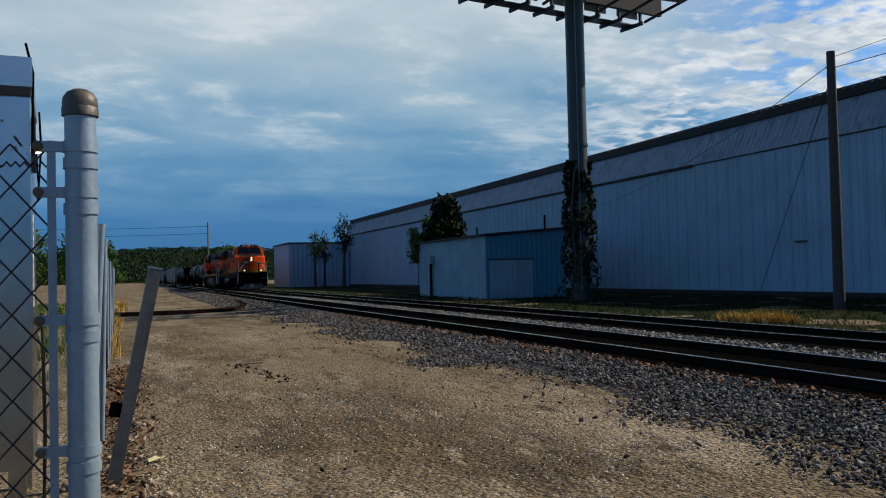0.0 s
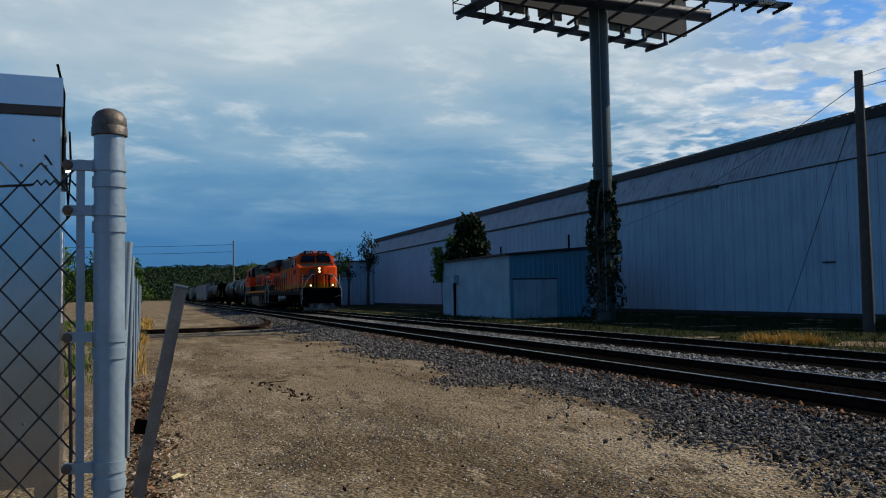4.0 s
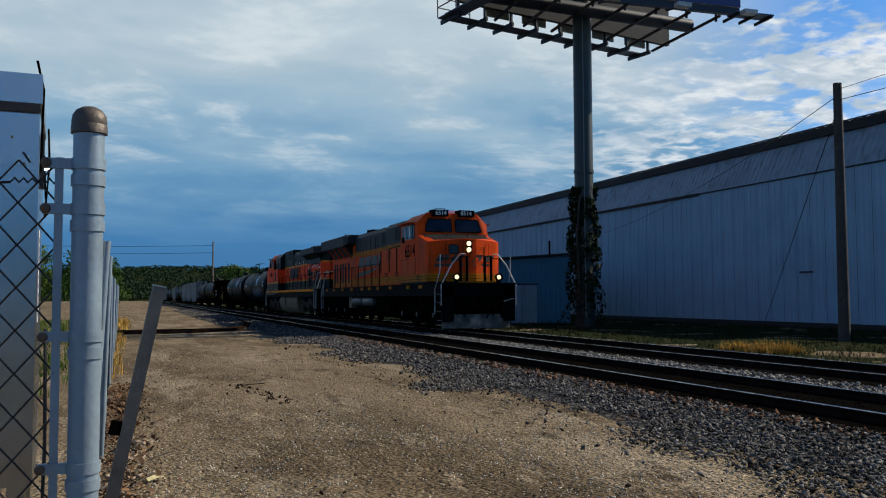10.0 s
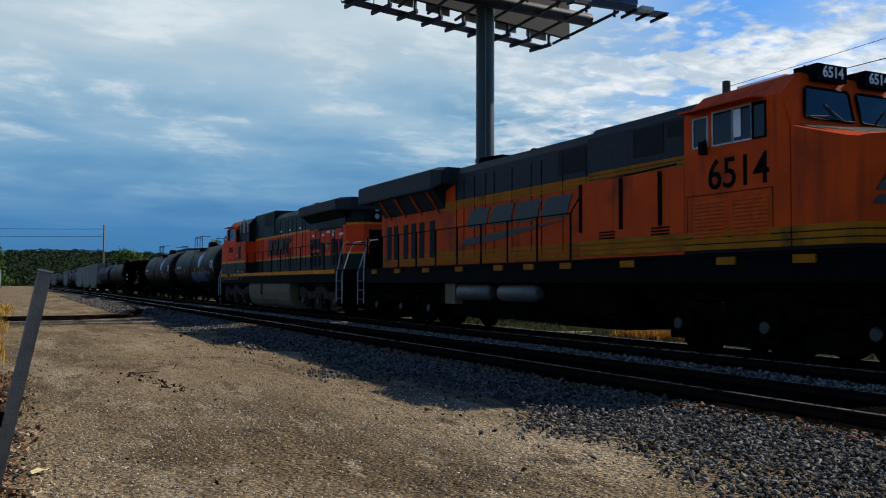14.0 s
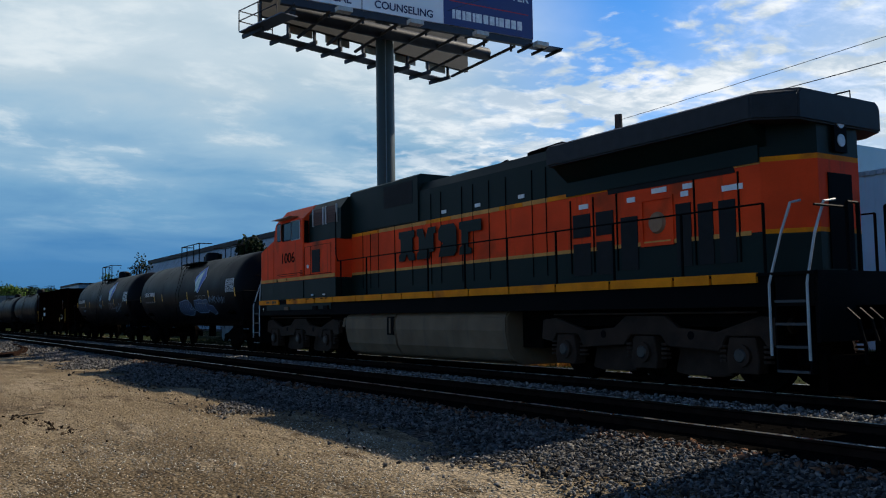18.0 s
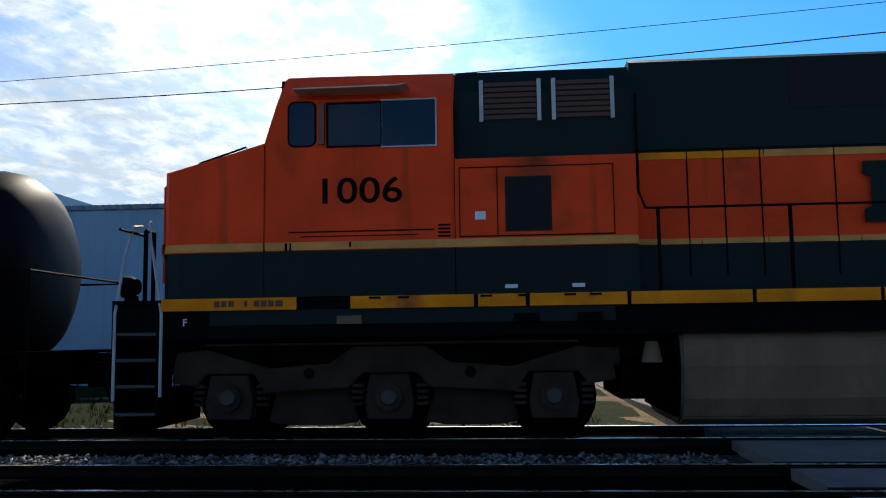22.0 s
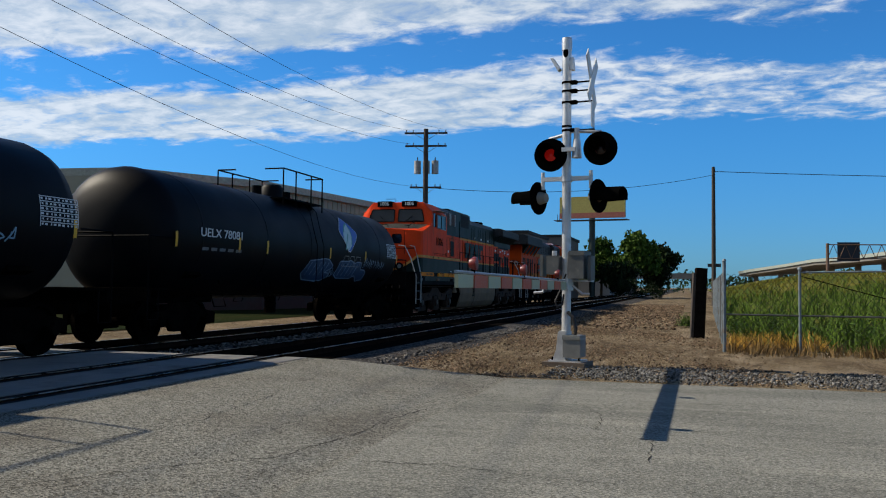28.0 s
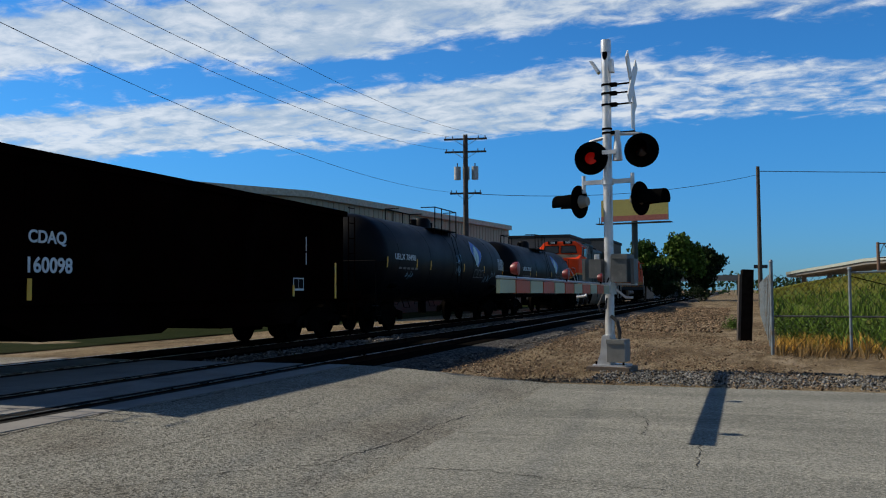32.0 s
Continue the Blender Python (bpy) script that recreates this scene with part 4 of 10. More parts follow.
    if not a:
        # the orange dips in a curve on the front, edged by the pale stripe
        for s in (-1, 1):
            dip, edge = B(), B()
            xs = [1.36 * k / 12 for k in range(13)]
            low = [2.43 - 0.58 * (1 - (x / 1.36) ** 2.2) for x in xs]
            for bm, o, tops, bots in ((dip, 0.014, [2.50] * 13, low), (edge, 0.018, [z + 0.05 for z in low], [z - 0.05 for z in low])):
                vs = [[bm.verts.new(facet(s * x, z, oo)) for x, z in zip(xs, zz)] for zz, oo in ((tops, o), (bots, o), (tops, 0.0), (bots, 0.0))]
                for u in range(12):
                    bm.faces.new((vs[0][u], vs[0][u + 1], vs[1][u + 1], vs[1][u]))
                    bm.faces.new((vs[1][u], vs[1][u + 1], vs[3][u + 1], vs[3][u]))
                    bm.faces.new((vs[0][u], vs[0][u + 1], vs[2][u + 1], vs[2][u]))
                bmesh.ops.recalc_face_normals(bm, faces=bm.faces[:])
            part("nose_curve", dip, ORANGE, t, "orange paint dipping on the nose front")
            part("nose_curve_edge", edge, CREAM, t, "pale stripe along the curve")
    band_c = YELLOW if a else CREAM
    for s in (-1, 1):
        bm = B()
        if a:
            for z in (1.86, 1.97, 2.08):
                box(bm, *sorted((s * 1.49, s * 1.508)), cab_b + 0.02, 8.95, z, z + 0.09)
        else:
            box(bm, *sorted((s * 1.49, s * 1.506)), cab_b + 0.02, 7.2, 2.37, 2.47)
        pieces("stripe", bm, band_c, t, "yellow stripe")
        # side windows
        wins = ((2.95, 3.27, 3.68, 4.22), (3.44, 4.10, 3.66, 4.19), (4.12, 4.78, 3.64, 4.21)) if not a else ((3.92, 4.16, 3.64, 4.18), (4.20, 4.58, 3.64, 4.18), (4.62, 5.05, 3.64, 4.18), (5.20, 5.52, 3.66, 4.14))
        for y0, y1, z0, z1 in wins:
            if not a and y0 < 3.0:
                def rounded(g, k):
                    q = ((y1 + g, z1 + g, 0), (y0 - g, z1 + g, 90), (y0 - g, z0 - g, 180), (y1 + g, z0 - g, 270))
                    return [(py - k * (1 if n in (0, 3) else -1) + k * math.cos(math.radians(an + d)), pz - k * (1 if n < 2 else -1) + k * math.sin(math.radians(an + d))) for n, (py, pz, an) in enumerate(q) for d in (0, 30, 60, 90)]
                pane = part("side_window", prism(B(), rounded(0.0, 0.07), "x", *sorted((s * 1.498, s * 1.508))), GLASS, t, "small cab window with rounded corners")
                part("window_seal", prism(B(), rounded(0.022, 0.085), "x", *sorted((s * 1.497, s * 1.504))), BLACK, pane, "black rubber seal")
                continue
            pane = part("side_window", box(B(), *sorted((s * 1.498, s * 1.506)), y0, y1, z0, z1), GLASS, t, "dark cab side window")
            fb = B()
            e = 0.028 if a else 0.018
            for q in ((y0 - e, y1 + e, z0 - e, z0), (y0 - e, y1 + e, z1, z1 + e), (y0 - e, y0, z0, z1), (y1, y1 + e, z0, z1)):
                box(fb, *sorted((s * 1.498, s * 1.522)), *q)
            part("window_frame", fb, SILVERP if y0 > 4.0 else BLACK, pane, "thin window frame")
        if a:
            part("awning", prism(B(), [(s * 1.49, 4.25), (s * 1.49, 4.28), (s * 1.80, 4.26), (s * 1.80, 4.23)], "y", 3.95, 5.6), ORANGE, t, "cab window awning")
            part("window_shade", box(B(), *sorted((s * 1.507, s * 1.52)), 4.42, 4.60, 3.70, 4.16), WHITE, t, "pale wind deflector beside the window")
        else:
            part("awning", prism(B(), [(3.05, 4.330), (4.35, 4.335), (4.46, 4.36), (4.35, 4.352), (3.05, 4.345)], "x", *sorted((s * 1.40, s * 1.74))), mat("pale_awning", (0.55, 0.42, 0.36), 0.4), t, "thin pale cab window awning")
            part("wind_deflector", box(B(), *sorted((s * 1.505, s * 1.56)), 3.325, 3.40, 3.68, 4.20), mat("brown_deflector", (0.22, 0.045, 0.016), 0.5, vary=0.3), t, "brown wind deflector before the window")
            part("cab_rear_panel", box(B(), *sorted((s * 1.31, s * 1.46)), cab_end, cab_end + 0.008, 3.50, 4.18), BLACK, t, "dark rear wall of the cab")
            # grab rail and bell gear on the nose top
            part("nose_rail", pipe(B(), [(s * 0.9, yk + 0.12, 3.44), (s * 0.9, yk + 0.16, 3.62), (s * 0.9, cab_b - 0.42, 3.82), (s * 0.9, cab_b - 0.34, 3.70)], 0.014, 6), BLACK, t, "thin grab rail")
            part("nose_light_bracket", prism(B(), [(yk + 0.38, 3.48), (yk + 0.42, 3.64), (yk + 0.60, 3.68), (yk + 0.66, 3.52)], "x", *sorted((s * 0.62, s * 0.78))), BLACK, t, "dark bracket on the nose top", bevel=0.01)
        if a:
            mr = part("mirror", box(B(), *sorted((s * 1.53, s * 1.62)), cab_end - 0.62, cab_end - 0.50, 3.50, 3.72), BLACK, t, bevel=0.02)
            part("mirror_arm", rod(B(), (s * 1.50, cab_end - 0.56, 3.76), (s * 1.58, cab_end - 0.56, 3.70), 0.012, 6), BLACK, mr)
        num = "6514" if a else "1006"
        m = Matrix.Translation((s * 1.505, 4.52 if a else 3.82, 3.11 if a else 3.08)) @ Matrix(((0, 0, s), (s, 0, 0), (0, 1, 0))).to_4x4() @ Matrix.Diagonal((0.95 if a else 1.24, 1, 1, 1))
        text_part("road_number", num, 0.72 if a else 0.45, m, mat("worn_number_paint", (0.007, 0.005, 0.005), 0.8, spec=0.03), t, "black painted road number", bold=0.008)
        # louvres low on the cab side
        lv = B()
        if a:
            for y0 in (3.88, 4.80):
                pn = part("louvre_panel", box(B(), *sorted((s * 1.495, s * 1.504)), y0 - 0.04, y0 + 0.76, 2.04, 2.74), mat("shaded_orange_louvre", (0.60, 0.07, 0.004), 0.6, spec=0.1), t, "louvred side panel")
                for k in range(10):
                    part("slat", prism(B(), [(s * 1.503, 2.08 + 0.064 * k), (s * 1.522, 2.08 + 0.064 * k), (s * 1.503, 2.125 + 0.064 * k)], "y", y0, y0 + 0.72), mat("shaded_orange_louvre", (0.60, 0.07, 0.004), 0.6, spec=0.1), pn)
            for q in ((3.78, 5.72, 2.80, 2.812), (3.78, 3.792, 2.04, 2.80), (5.708, 5.72, 2.04, 2.80)):
                box(lv, *sorted((s * 1.495, s * 1.506)), *q)
            part("panel_seam", lv, BLACK, t)
        else:
            box(lv, *sorted((s * 1.495, s * 1.508)), 2.95, 4.75, 2.585, 2.60)
            box(lv, *sorted((s * 1.495, s * 1.508)), 3.10, 4.55, 2.53, 2.54)
            for k in range(4):
                box(lv, *sorted((s * 1.495, s * 1.515)), 4.80, 4.95, 2.5 + 0.045 * k, 2.52 + 0.045 * k)
            part("panel_seam", lv, BLACK, t)
            # lifting lugs and plates along the lower cab edge
            for y, z, w, h, mm in ((2.9, 2.36, 0.03, 0.10, BLACK), (2.96, 2.36, 0.02, 0.10, BLACK), (3.7, 2.40, 0.03, 0.06, BLACK), (5.6, 1.86, 0.15, 0.045, WHITE), (6.4, 1.86, 0.15, 0.045, WHITE)):
                part("small_plate", box(B(), *sorted((s * 1.49, s * 1.512)), y, y + w, z, z + h), mm, t)
            for y in (3.55, 5.7, 6.45):
                part("jacking_pad", box(B(), *sorted((s * 1.40, s * 1.52)), y, y + 0.30, 1.46, 1.56), TANKGREY if y < 4 else BLACK, t, bevel=0.01)
            for k, (y0, w) in enumerate(((2.02, 0.07), (2.11, 0.07), (2.20, 0.07), (2.40, 0.04), (2.52, 0.07), (2.61, 0.07), (2.70, 0.07), (2.79, 0.09))):
                part("sill_lettering", box(B(), *sorted((s * 1.515, s * 1.518)), y0, y0 + w, 1.685, 1.76), mat("dark_sill_print", (0.09, 0.05, 0.012), 0.7), t, "worn dark lettering on the sill stripe" if k == 0 else "")
            text_part("front_mark", "F", 0.13, Matrix.Translation((s * 1.475, 1.64, 1.50)) @ Matrix(((0, 0, s), (s, 0, 0), (0, 1, 0))).to_4x4(), WHITE, t, "white letter on the frame", bold=0.01)
            part("sill_skirt", box(B(), *sorted((s * 1.455, s * 1.478)), 1.95, 6.9, 1.46, 1.642), GREEN, t, "dark green skirt under the sill stripe")
            # hinges of the hood stripe doors
            for y in (3.95, 4.3, 5.3, 5.75, 6.3, 6.6):
                part("step_light", box(B(), *sorted((s * 1.515, s * 1.53)), y, y + 0.14, 1.76, 1.785), BLACK, t)
    # windscreens, on the front of the cab
    dy, dz = cab_t - cab_b, 4.50 - 3.79
    for s in (-1, 1):
        pane = B()

        def q(u, v, o):
            half = 1.34 - 0.18 * v
            return (s * (0.09 + (half - 0.20) * u), cab_b + dy * v - o * 0.95, 3.79 + dz * v + o * 0.3)
        cs = [(0.02, 0.10), (0.98, 0.10), (1.0, 0.16), (0.985, 0.76), (0.95, 0.82), (0.04, 0.82), (0.0, 0.76), (0.0, 0.14)]
        vs = [[pane.verts.new(q(u, v, o)) for u, v in cs] for o in (0.026, 0.034)]
        pane.faces.new(vs[1]); pane.faces.new(vs[0][::-1])
        for i in range(len(cs)):
            k = (i + 1) % len(cs)
            pane.faces.new((vs[0][i], vs[0][k], vs[1][k], vs[1][i]))
        bmesh.ops.recalc_face_normals(pane, faces=pane.faces[:])
        p = part("windscreen", pane, GLASS, t, "blue-dark windscreen pane")
        c = [q(u, v, 0.034) for u, v in cs]
        part("windscreen_frame", pipe(B(), c + c[:1], 0.022, 6), BLACK, p)
        part("wiper", pipe(B(), [q(0.25, 0.06, 0.07), q(0.60, 0.45, 0.05)], 0.012, 5), BLACK, p)
        part("wiper", pipe(B(), [q(0.60, 0.06, 0.08), q(0.60, 0.12, 0.10), q(0.95, 0.10, 0.06)], 0.016, 5), BLACK, p)
        nb = part("number_board", box(B(), *sorted((s * 0.22, s * (0.90 if a else 0.84))), cab_t - (0.16 if a else 0.11), cab_t + 0.30, 4.50, 4.76 if a else 4.72), BLACK, t, "number board over the windscreen", bevel=0.02)
        m = Matrix.Translation((s * 0.54, cab_t - (0.164 if a else 0.114), 4.63 if a else 4.61)) @ Matrix(((1, 0, 0), (0, 0, -1), (0, 1, 0))).to_4x4()
        text_part("board_digits", "6514" if a else "1006", 0.24 if a else 0.20, m, mat("number_board_white", (0.8, 0.8, 0.75), 0.5), nb, "white digits")
        # grab irons on the facets
        for k, z in enumerate((3.18, 2.88, 2.62)):
            if s > 0 if a else s < 0:
                part("grab_iron", pipe(B(), [facet(s * 0.42, z, 0.0), facet(s * 0.42, z + 0.02, 0.10), facet(s * 0.66, z + 0.02, 0.10), facet(s * 0.66, z, 0.0)], 0.014, 5), ORANGE, t)
        part("nose_handrail", pipe(B(), [facet(s * 0.92, 2.0, 0.02), facet(s * 0.92, 2.05, 0.07), facet(s * 0.92, 3.30, 0.07), facet(s * 0.92, 3.34, 0.02)], 0.016, 6), ORANGE, t, "upright grab rail on the nose")
    part("nose_rail", pipe(B(), [(-0.75, yc + 0.45, 3.56), (-0.75, yc + 0.40, 3.66), (0.1, yc + 0.32, 3.66), (0.1, yc + 0.36, 3.56)], 0.013, 5), BLACK, t)
    # nose front: door window on one facet, headlights in the middle
    d = -1 if a else 1
    nd = B()
    cs = [(0.40, 2.96), (0.44, 2.92), (0.70, 2.92), (0.74, 2.96), (0.74, 3.22), (0.70, 3.26), (0.44, 3.26), (0.40, 3.22)]
    vs = [[nd.verts.new(facet(d * x, z, o)) for x, z in cs] for o in (0.0, 0.014)]
    nd.faces.new(vs[1]); nd.faces.new(vs[0][::-1])
    for i in range(8):
        nd.faces.new((vs[0][i], vs[0][(i + 1) % 8], vs[1][(i + 1) % 8], vs[1][i]))
    bmesh.ops.recalc_face_normals(nd, faces=nd.faces[:])
    nd = part("nose_door_window", nd, GLASS, t, "small dark nose window")
    part("window_seal", pipe(B(), [facet(d * x, z, 0.014) for x, z in cs + cs[:1]], 0.018, 6), BLACK, nd)
    part("nose_door_seam", pipe(B(), [facet(d * 0.86, 1.84, 0.004), facet(d * 0.86, 3.40, 0.004)], 0.008, 4), BLACK, nd)
    LIT = mat("lit_headlight", (1.0, 0.80, 0.42), 0.3, emit=1.5)
    DARKLENS = mat("unlit_lens", (0.25, 0.25, 0.24), 0.1)
    hl = part("headlight_housing", box(B(), -0.17, 0.17, yc - 0.05, yc + 0.1, 2.92, 3.46), BLACK if not a else mat("shaded_orange_louvre", (0.60, 0.07, 0.004), 0.6, spec=0.1), t, "headlight housing", bevel=0.03)
    part("housing_face", box(B(), -0.13, 0.13, yc - 0.058, yc - 0.049, 2.96, 3.42), BLACK, hl)
    for z in (3.07, 3.31):
        part("headlight", lathe(B(), [(0, 0.03), (0.07, 0.02), (0.095, 0)], 18, pose(0, yc - 0.058, z, 90, 0, 0)), LIT if a else DARKLENS, hl, "round headlight lens", smooth=True)
    for s in (-1, 1):
        yd = 0.86 if a else 0.62
        dl = part("ditch_light", lathe(B(), [(0, -0.16), (0.09, -0.15), (0.14, -0.05), (0.145, 0.06), (0.12, 0.06), (0.10, 0.0), (0, 0.0)], 18, pose(s * 0.85, yd, 2.0, 90, 0, 0)), BLACK, t, "round ditch light", smooth=True)
        part("bracket", box(B(), s * 0.85 - 0.06, s * 0.85 + 0.06, yd - 0.02, yd + 0.12, 1.79, 1.88), BLACK, dl)
        part("lens", lathe(B(), [(0, 0.03), (0.06, 0.015), (0.085, 0)], 14, pose(s * 0.85, yd - 0.02, 2.0, 90, 0, 0)), LIT if a else DARKLENS, dl, "yellow lens", smooth=True)
    if not a:
        # round dark mark in the middle of the nose
        for s in (-1, 1):
            em = B()
            em.faces.new([em.verts.new(facet(s * x, 2.62 + z, 0.006)) for x, z in ((0.0, 0.30), (0.16, 0.27), (0.28, 0.16), (0.32, 0.0), (0.28, -0.16), (0.16, -0.27), (0.0, -0.30))])
            part("nose_emblem", em, GREEN, t, "dark round emblem on the nose")
    # brand marks: plain shapes in their colours
    sw = B()
    if a:
        for s in (-1, 1):
            for k in range(4):
                y = 10.15 + 1.24 * k
                yy = lambda v: v if s < 0 else v
                prism(sw, [(y, 2.80), (y + 0.95, 2.80), (y + 1.10, 2.92), (y + 0.80, 3.30), (y - 0.25, 3.30), (y - 0.12, 3.12)], "x", *sorted((s * 1.012, s * 1.022)))
            prism(sw, [(10.2, 2.74), (15.3, 2.50), (15.0, 2.32), (13.2, 2.42)], "x", *sorted((s * 1.012, s * 1.02)))
        # slanted blocks and a swoosh across the two facets of the nose
        for x0, x1 in ((-1.20, -0.74), (-0.66, -0.22), (0.22, 0.62), (0.72, 1.16)):
            vs = [[sw.verts.new(facet(x, z, o)) for x, z in ((x0 - 0.06, 2.62), (x1 - 0.10, 2.62), (x1 + 0.06, 2.88), (x0 + 0.12, 2.88))] for o in (0.0, 0.016)]
            sw.faces.new(vs[1]); sw.faces.new(vs[0][::-1])
            for u in range(4):
                sw.faces.new((vs[0][u], vs[0][(u + 1) % 4], vs[1][(u + 1) % 4], vs[1][u]))
        for pl in ([(-1.32, 2.42), (-0.22, 2.44), (-0.22, 2.55), (-1.20, 2.55)], [(0.22, 2.44), (1.05, 2.46), (0.95, 2.54), (0.22, 2.55)]):
            vs = [[sw.verts.new(facet(x, z, o)) for x, z in pl] for o in (0.0, 0.016)]
            sw.faces.new(vs[1]); sw.faces.new(vs[0][::-1])
            for u in range(4):
                sw.faces.new((vs[0][u], vs[0][(u + 1) % 4], vs[1][(u + 1) % 4], vs[1][u]))
    else:
        for s in (-1, 1):
            for k, (y0, y1) in enumerate(((10.02, 10.80), (10.92, 11.80), (11.92, 12.70), (12.82, 13.70))):
                m = (y0 + y1) / 2
                shape = ([(y0, 2.62), (m - 0.12, 2.62), (m, 2.80), (m + 0.12, 2.62), (y1, 2.62), (y1, 2.78), (y1 - 0.10, 2.82), (y1 - 0.10, 3.18), (y1, 3.22), (y1, 3.38), (y0, 3.38), (y0, 3.22), (y0 + 0.09, 3.18), (y0 + 0.09, 2.82), (y0, 2.78)],
                         [(y0, 2.62), (y1 - 0.3, 2.62), (y1 - 0.3, 2.78), (y1 - 0.1, 2.78), (y1 - 0.1, 3.22), (y1, 3.22), (y1, 3.38), (m + 0.1, 3.38), (m - 0.05, 3.10), (m - 0.15, 3.38), (y0, 3.38), (y0, 3.22), (y0 + 0.09, 3.18), (y0 + 0.09, 2.82), (y0, 2.78)],
                         [(y0, 2.62), (y1 - 0.12, 2.62), (y1, 2.74), (y1, 3.26), (y1 - 0.12, 3.38), (y0 + 0.12, 3.38), (y0, 3.26), (y0, 3.04), (y0 + 0.2, 2.95), (y0 + 0.08, 2.82)],
                         [(y0, 2.62), (m + 0.05, 2.62), (m + 0.05, 2.74), (m - 0.08, 2.78), (m - 0.08, 3.12), (y1, 3.12), (y1, 3.38), (y0, 3.38), (y0, 3.22), (y0 + 0.09, 3.18), (y0 + 0.09, 2.82), (y0, 2.78)])[k if s > 0 else 3 - k]
                if s < 0:
                    shape = [(y0 + y1 - u, v) for u, v in shape]
                prism(sw, shape, "x", *sorted((s * 1.016, s * 1.026)))
    pieces("brand_mark", sw, mat("brand_black_paint", (0.018, 0.02, 0.016), 0.5) if a else GREEN, t, "plain dark block mark on the hood")
    # box behind the cab and hood
    he, rb = (L - 1.75, 15.7) if a else (20.98, 16.55)
    hood_w = 1.0 if a else 0.96
    if a:
        part("equipment_box", box(B(), -1.48, 1.48, cab_end + 0.01, 9.0, zl, 3.38), ORANGE, t, "orange equipment compartment", bevel=0.03)
        part("upper_equipment", loft(B(), [(y, 1.25, 4.35, 1.05, 4.56, 3.38) for y in (cab_end + 0.01, 9.0)]), mat("grey_black_roof", (0.026, 0.029, 0.032), 0.6, vary=0.3, spec=0.15), t, "black roof compartment")
        part("hood_upper", loft(B(), [(y, hood_w, 4.35, 0.85, 4.56, 3.62) for y in (9.0, rb)]), mat("grey_black_roof", (0.026, 0.029, 0.032), 0.6, vary=0.3, spec=0.15), t, "black upper hood")
        part("hood", box(B(), -hood_w, hood_w, 9.0, he, zl, 3.62), ORANGE, t, "orange hood", bevel=0.02)
        for s in (-1, 1):
            ys = B()
            for z0, z1 in ((3.39, 3.455), (3.47, 3.535), (3.55, 3.615)):
                box(ys, *sorted((s * (hood_w - 0.01), s * (hood_w + 0.012))), 9.02, 17.0, z0, z1)
                box(ys, *sorted((s * 1.24, s * 1.262)), cab_end + 0.02, 8.98, z0, z1)
            for z0 in (1.86, 1.98, 2.10):
                box(ys, *sorted((s * (hood_w - 0.01), s * (hood_w + 0.012))), 9.02, he - 0.1, z0, z0 + 0.09)
            pieces("hood_stripe", ys, YELLOW, t, "yellow hood stripe")
            dr = B()
            for y in (6.4, 7.55, 8.9):
                box(dr, *sorted((s * 1.47, s * 1.50)), y, y + 0.10, 2.35, 3.36)
            pieces("door_gap", dr, BLACK, t, "black door gap")
            sl = B()
            for y in (6.2, 7.8):
                for k in range(4):
                    box(sl, *sorted((s * 1.475, s * 1.495)), y, y + 0.5, 2.12 + 0.06 * k, 2.15 + 0.06 * k)
            part("vent_slots", sl, BLACK, t)
            op = B()
            box(op, *sorted((s * 1.24, s * 1.26)), 6.6, 7.5, 3.75, 4.3); box(op, *sorted((s * 1.24, s * 1.26)), 6.0, 6.5, 4.0, 4.3)
            box(op, *sorted((s * 0.99, s * 1.012)), 9.3, 10.5, 3.75, 4.3)
            pieces("intake_opening", op, mat("dark_opening", (0.004, 0.004, 0.004), 0.9), t, "dark intake opening")
    else:
        part("equipment_box", box(B(), -1.48, 1.48, cab_end + 0.01, 7.2, 2.36, 3.46), ORANGE, t, "orange compartment behind the cab", bevel=0.03)
        part("equipment_skirt", box(B(), -1.478, 1.478, cab_end + 0.01, 7.2, zl, 2.355), GREEN, t)
        part("upper_equipment", loft(B(), [(y, 1.30, 4.34, 1.05, 4.67, 3.44) for y in (cab_end + 0.01, 7.2)]), GREEN, t, "dark green louvred compartment")
        part("hood", box(B(), -hood_w, hood_w, 7.2, he, 2.44, 3.50), ORANGE, t, "orange hood band", bevel=0.01)
        part("hood_lower", box(B(), -hood_w, hood_w, 7.2, he, zl, 2.435), GREEN, t, "dark green lower hood")
        part("hood_upper", loft(B(), [(y, hood_w, 4.34, 0.83, 4.56, 3.505) for y in (7.2, rb)]), GREEN, t, "dark green upper hood")
        part("brake_grid_box", loft(B(), [(y, hood_w + 0.04, 4.74, 0.9, 4.80, 3.6) for y in (7.22, 10.95)]), GREEN, t, "raised grid box")
        for s in (-1, 1):
            for z0, z1, mm in ((2.40, 2.47, CREAM), (3.48, 3.57, CREAM)):
                y = 7.25
                while y < he - 0.2:
                    ln = random.choice((0.8, 1.1, 1.6))
                    part("stripe", box(B(), *sorted((s * (hood_w - 0.01), s * (hood_w + 0.012))), y, min(y + ln, he), z0, z1), mm if z0 < 3 else random.choice((mm, mm, mm, YELLOW)), t, "worn stripe panel")
                    y += ln + 0.012
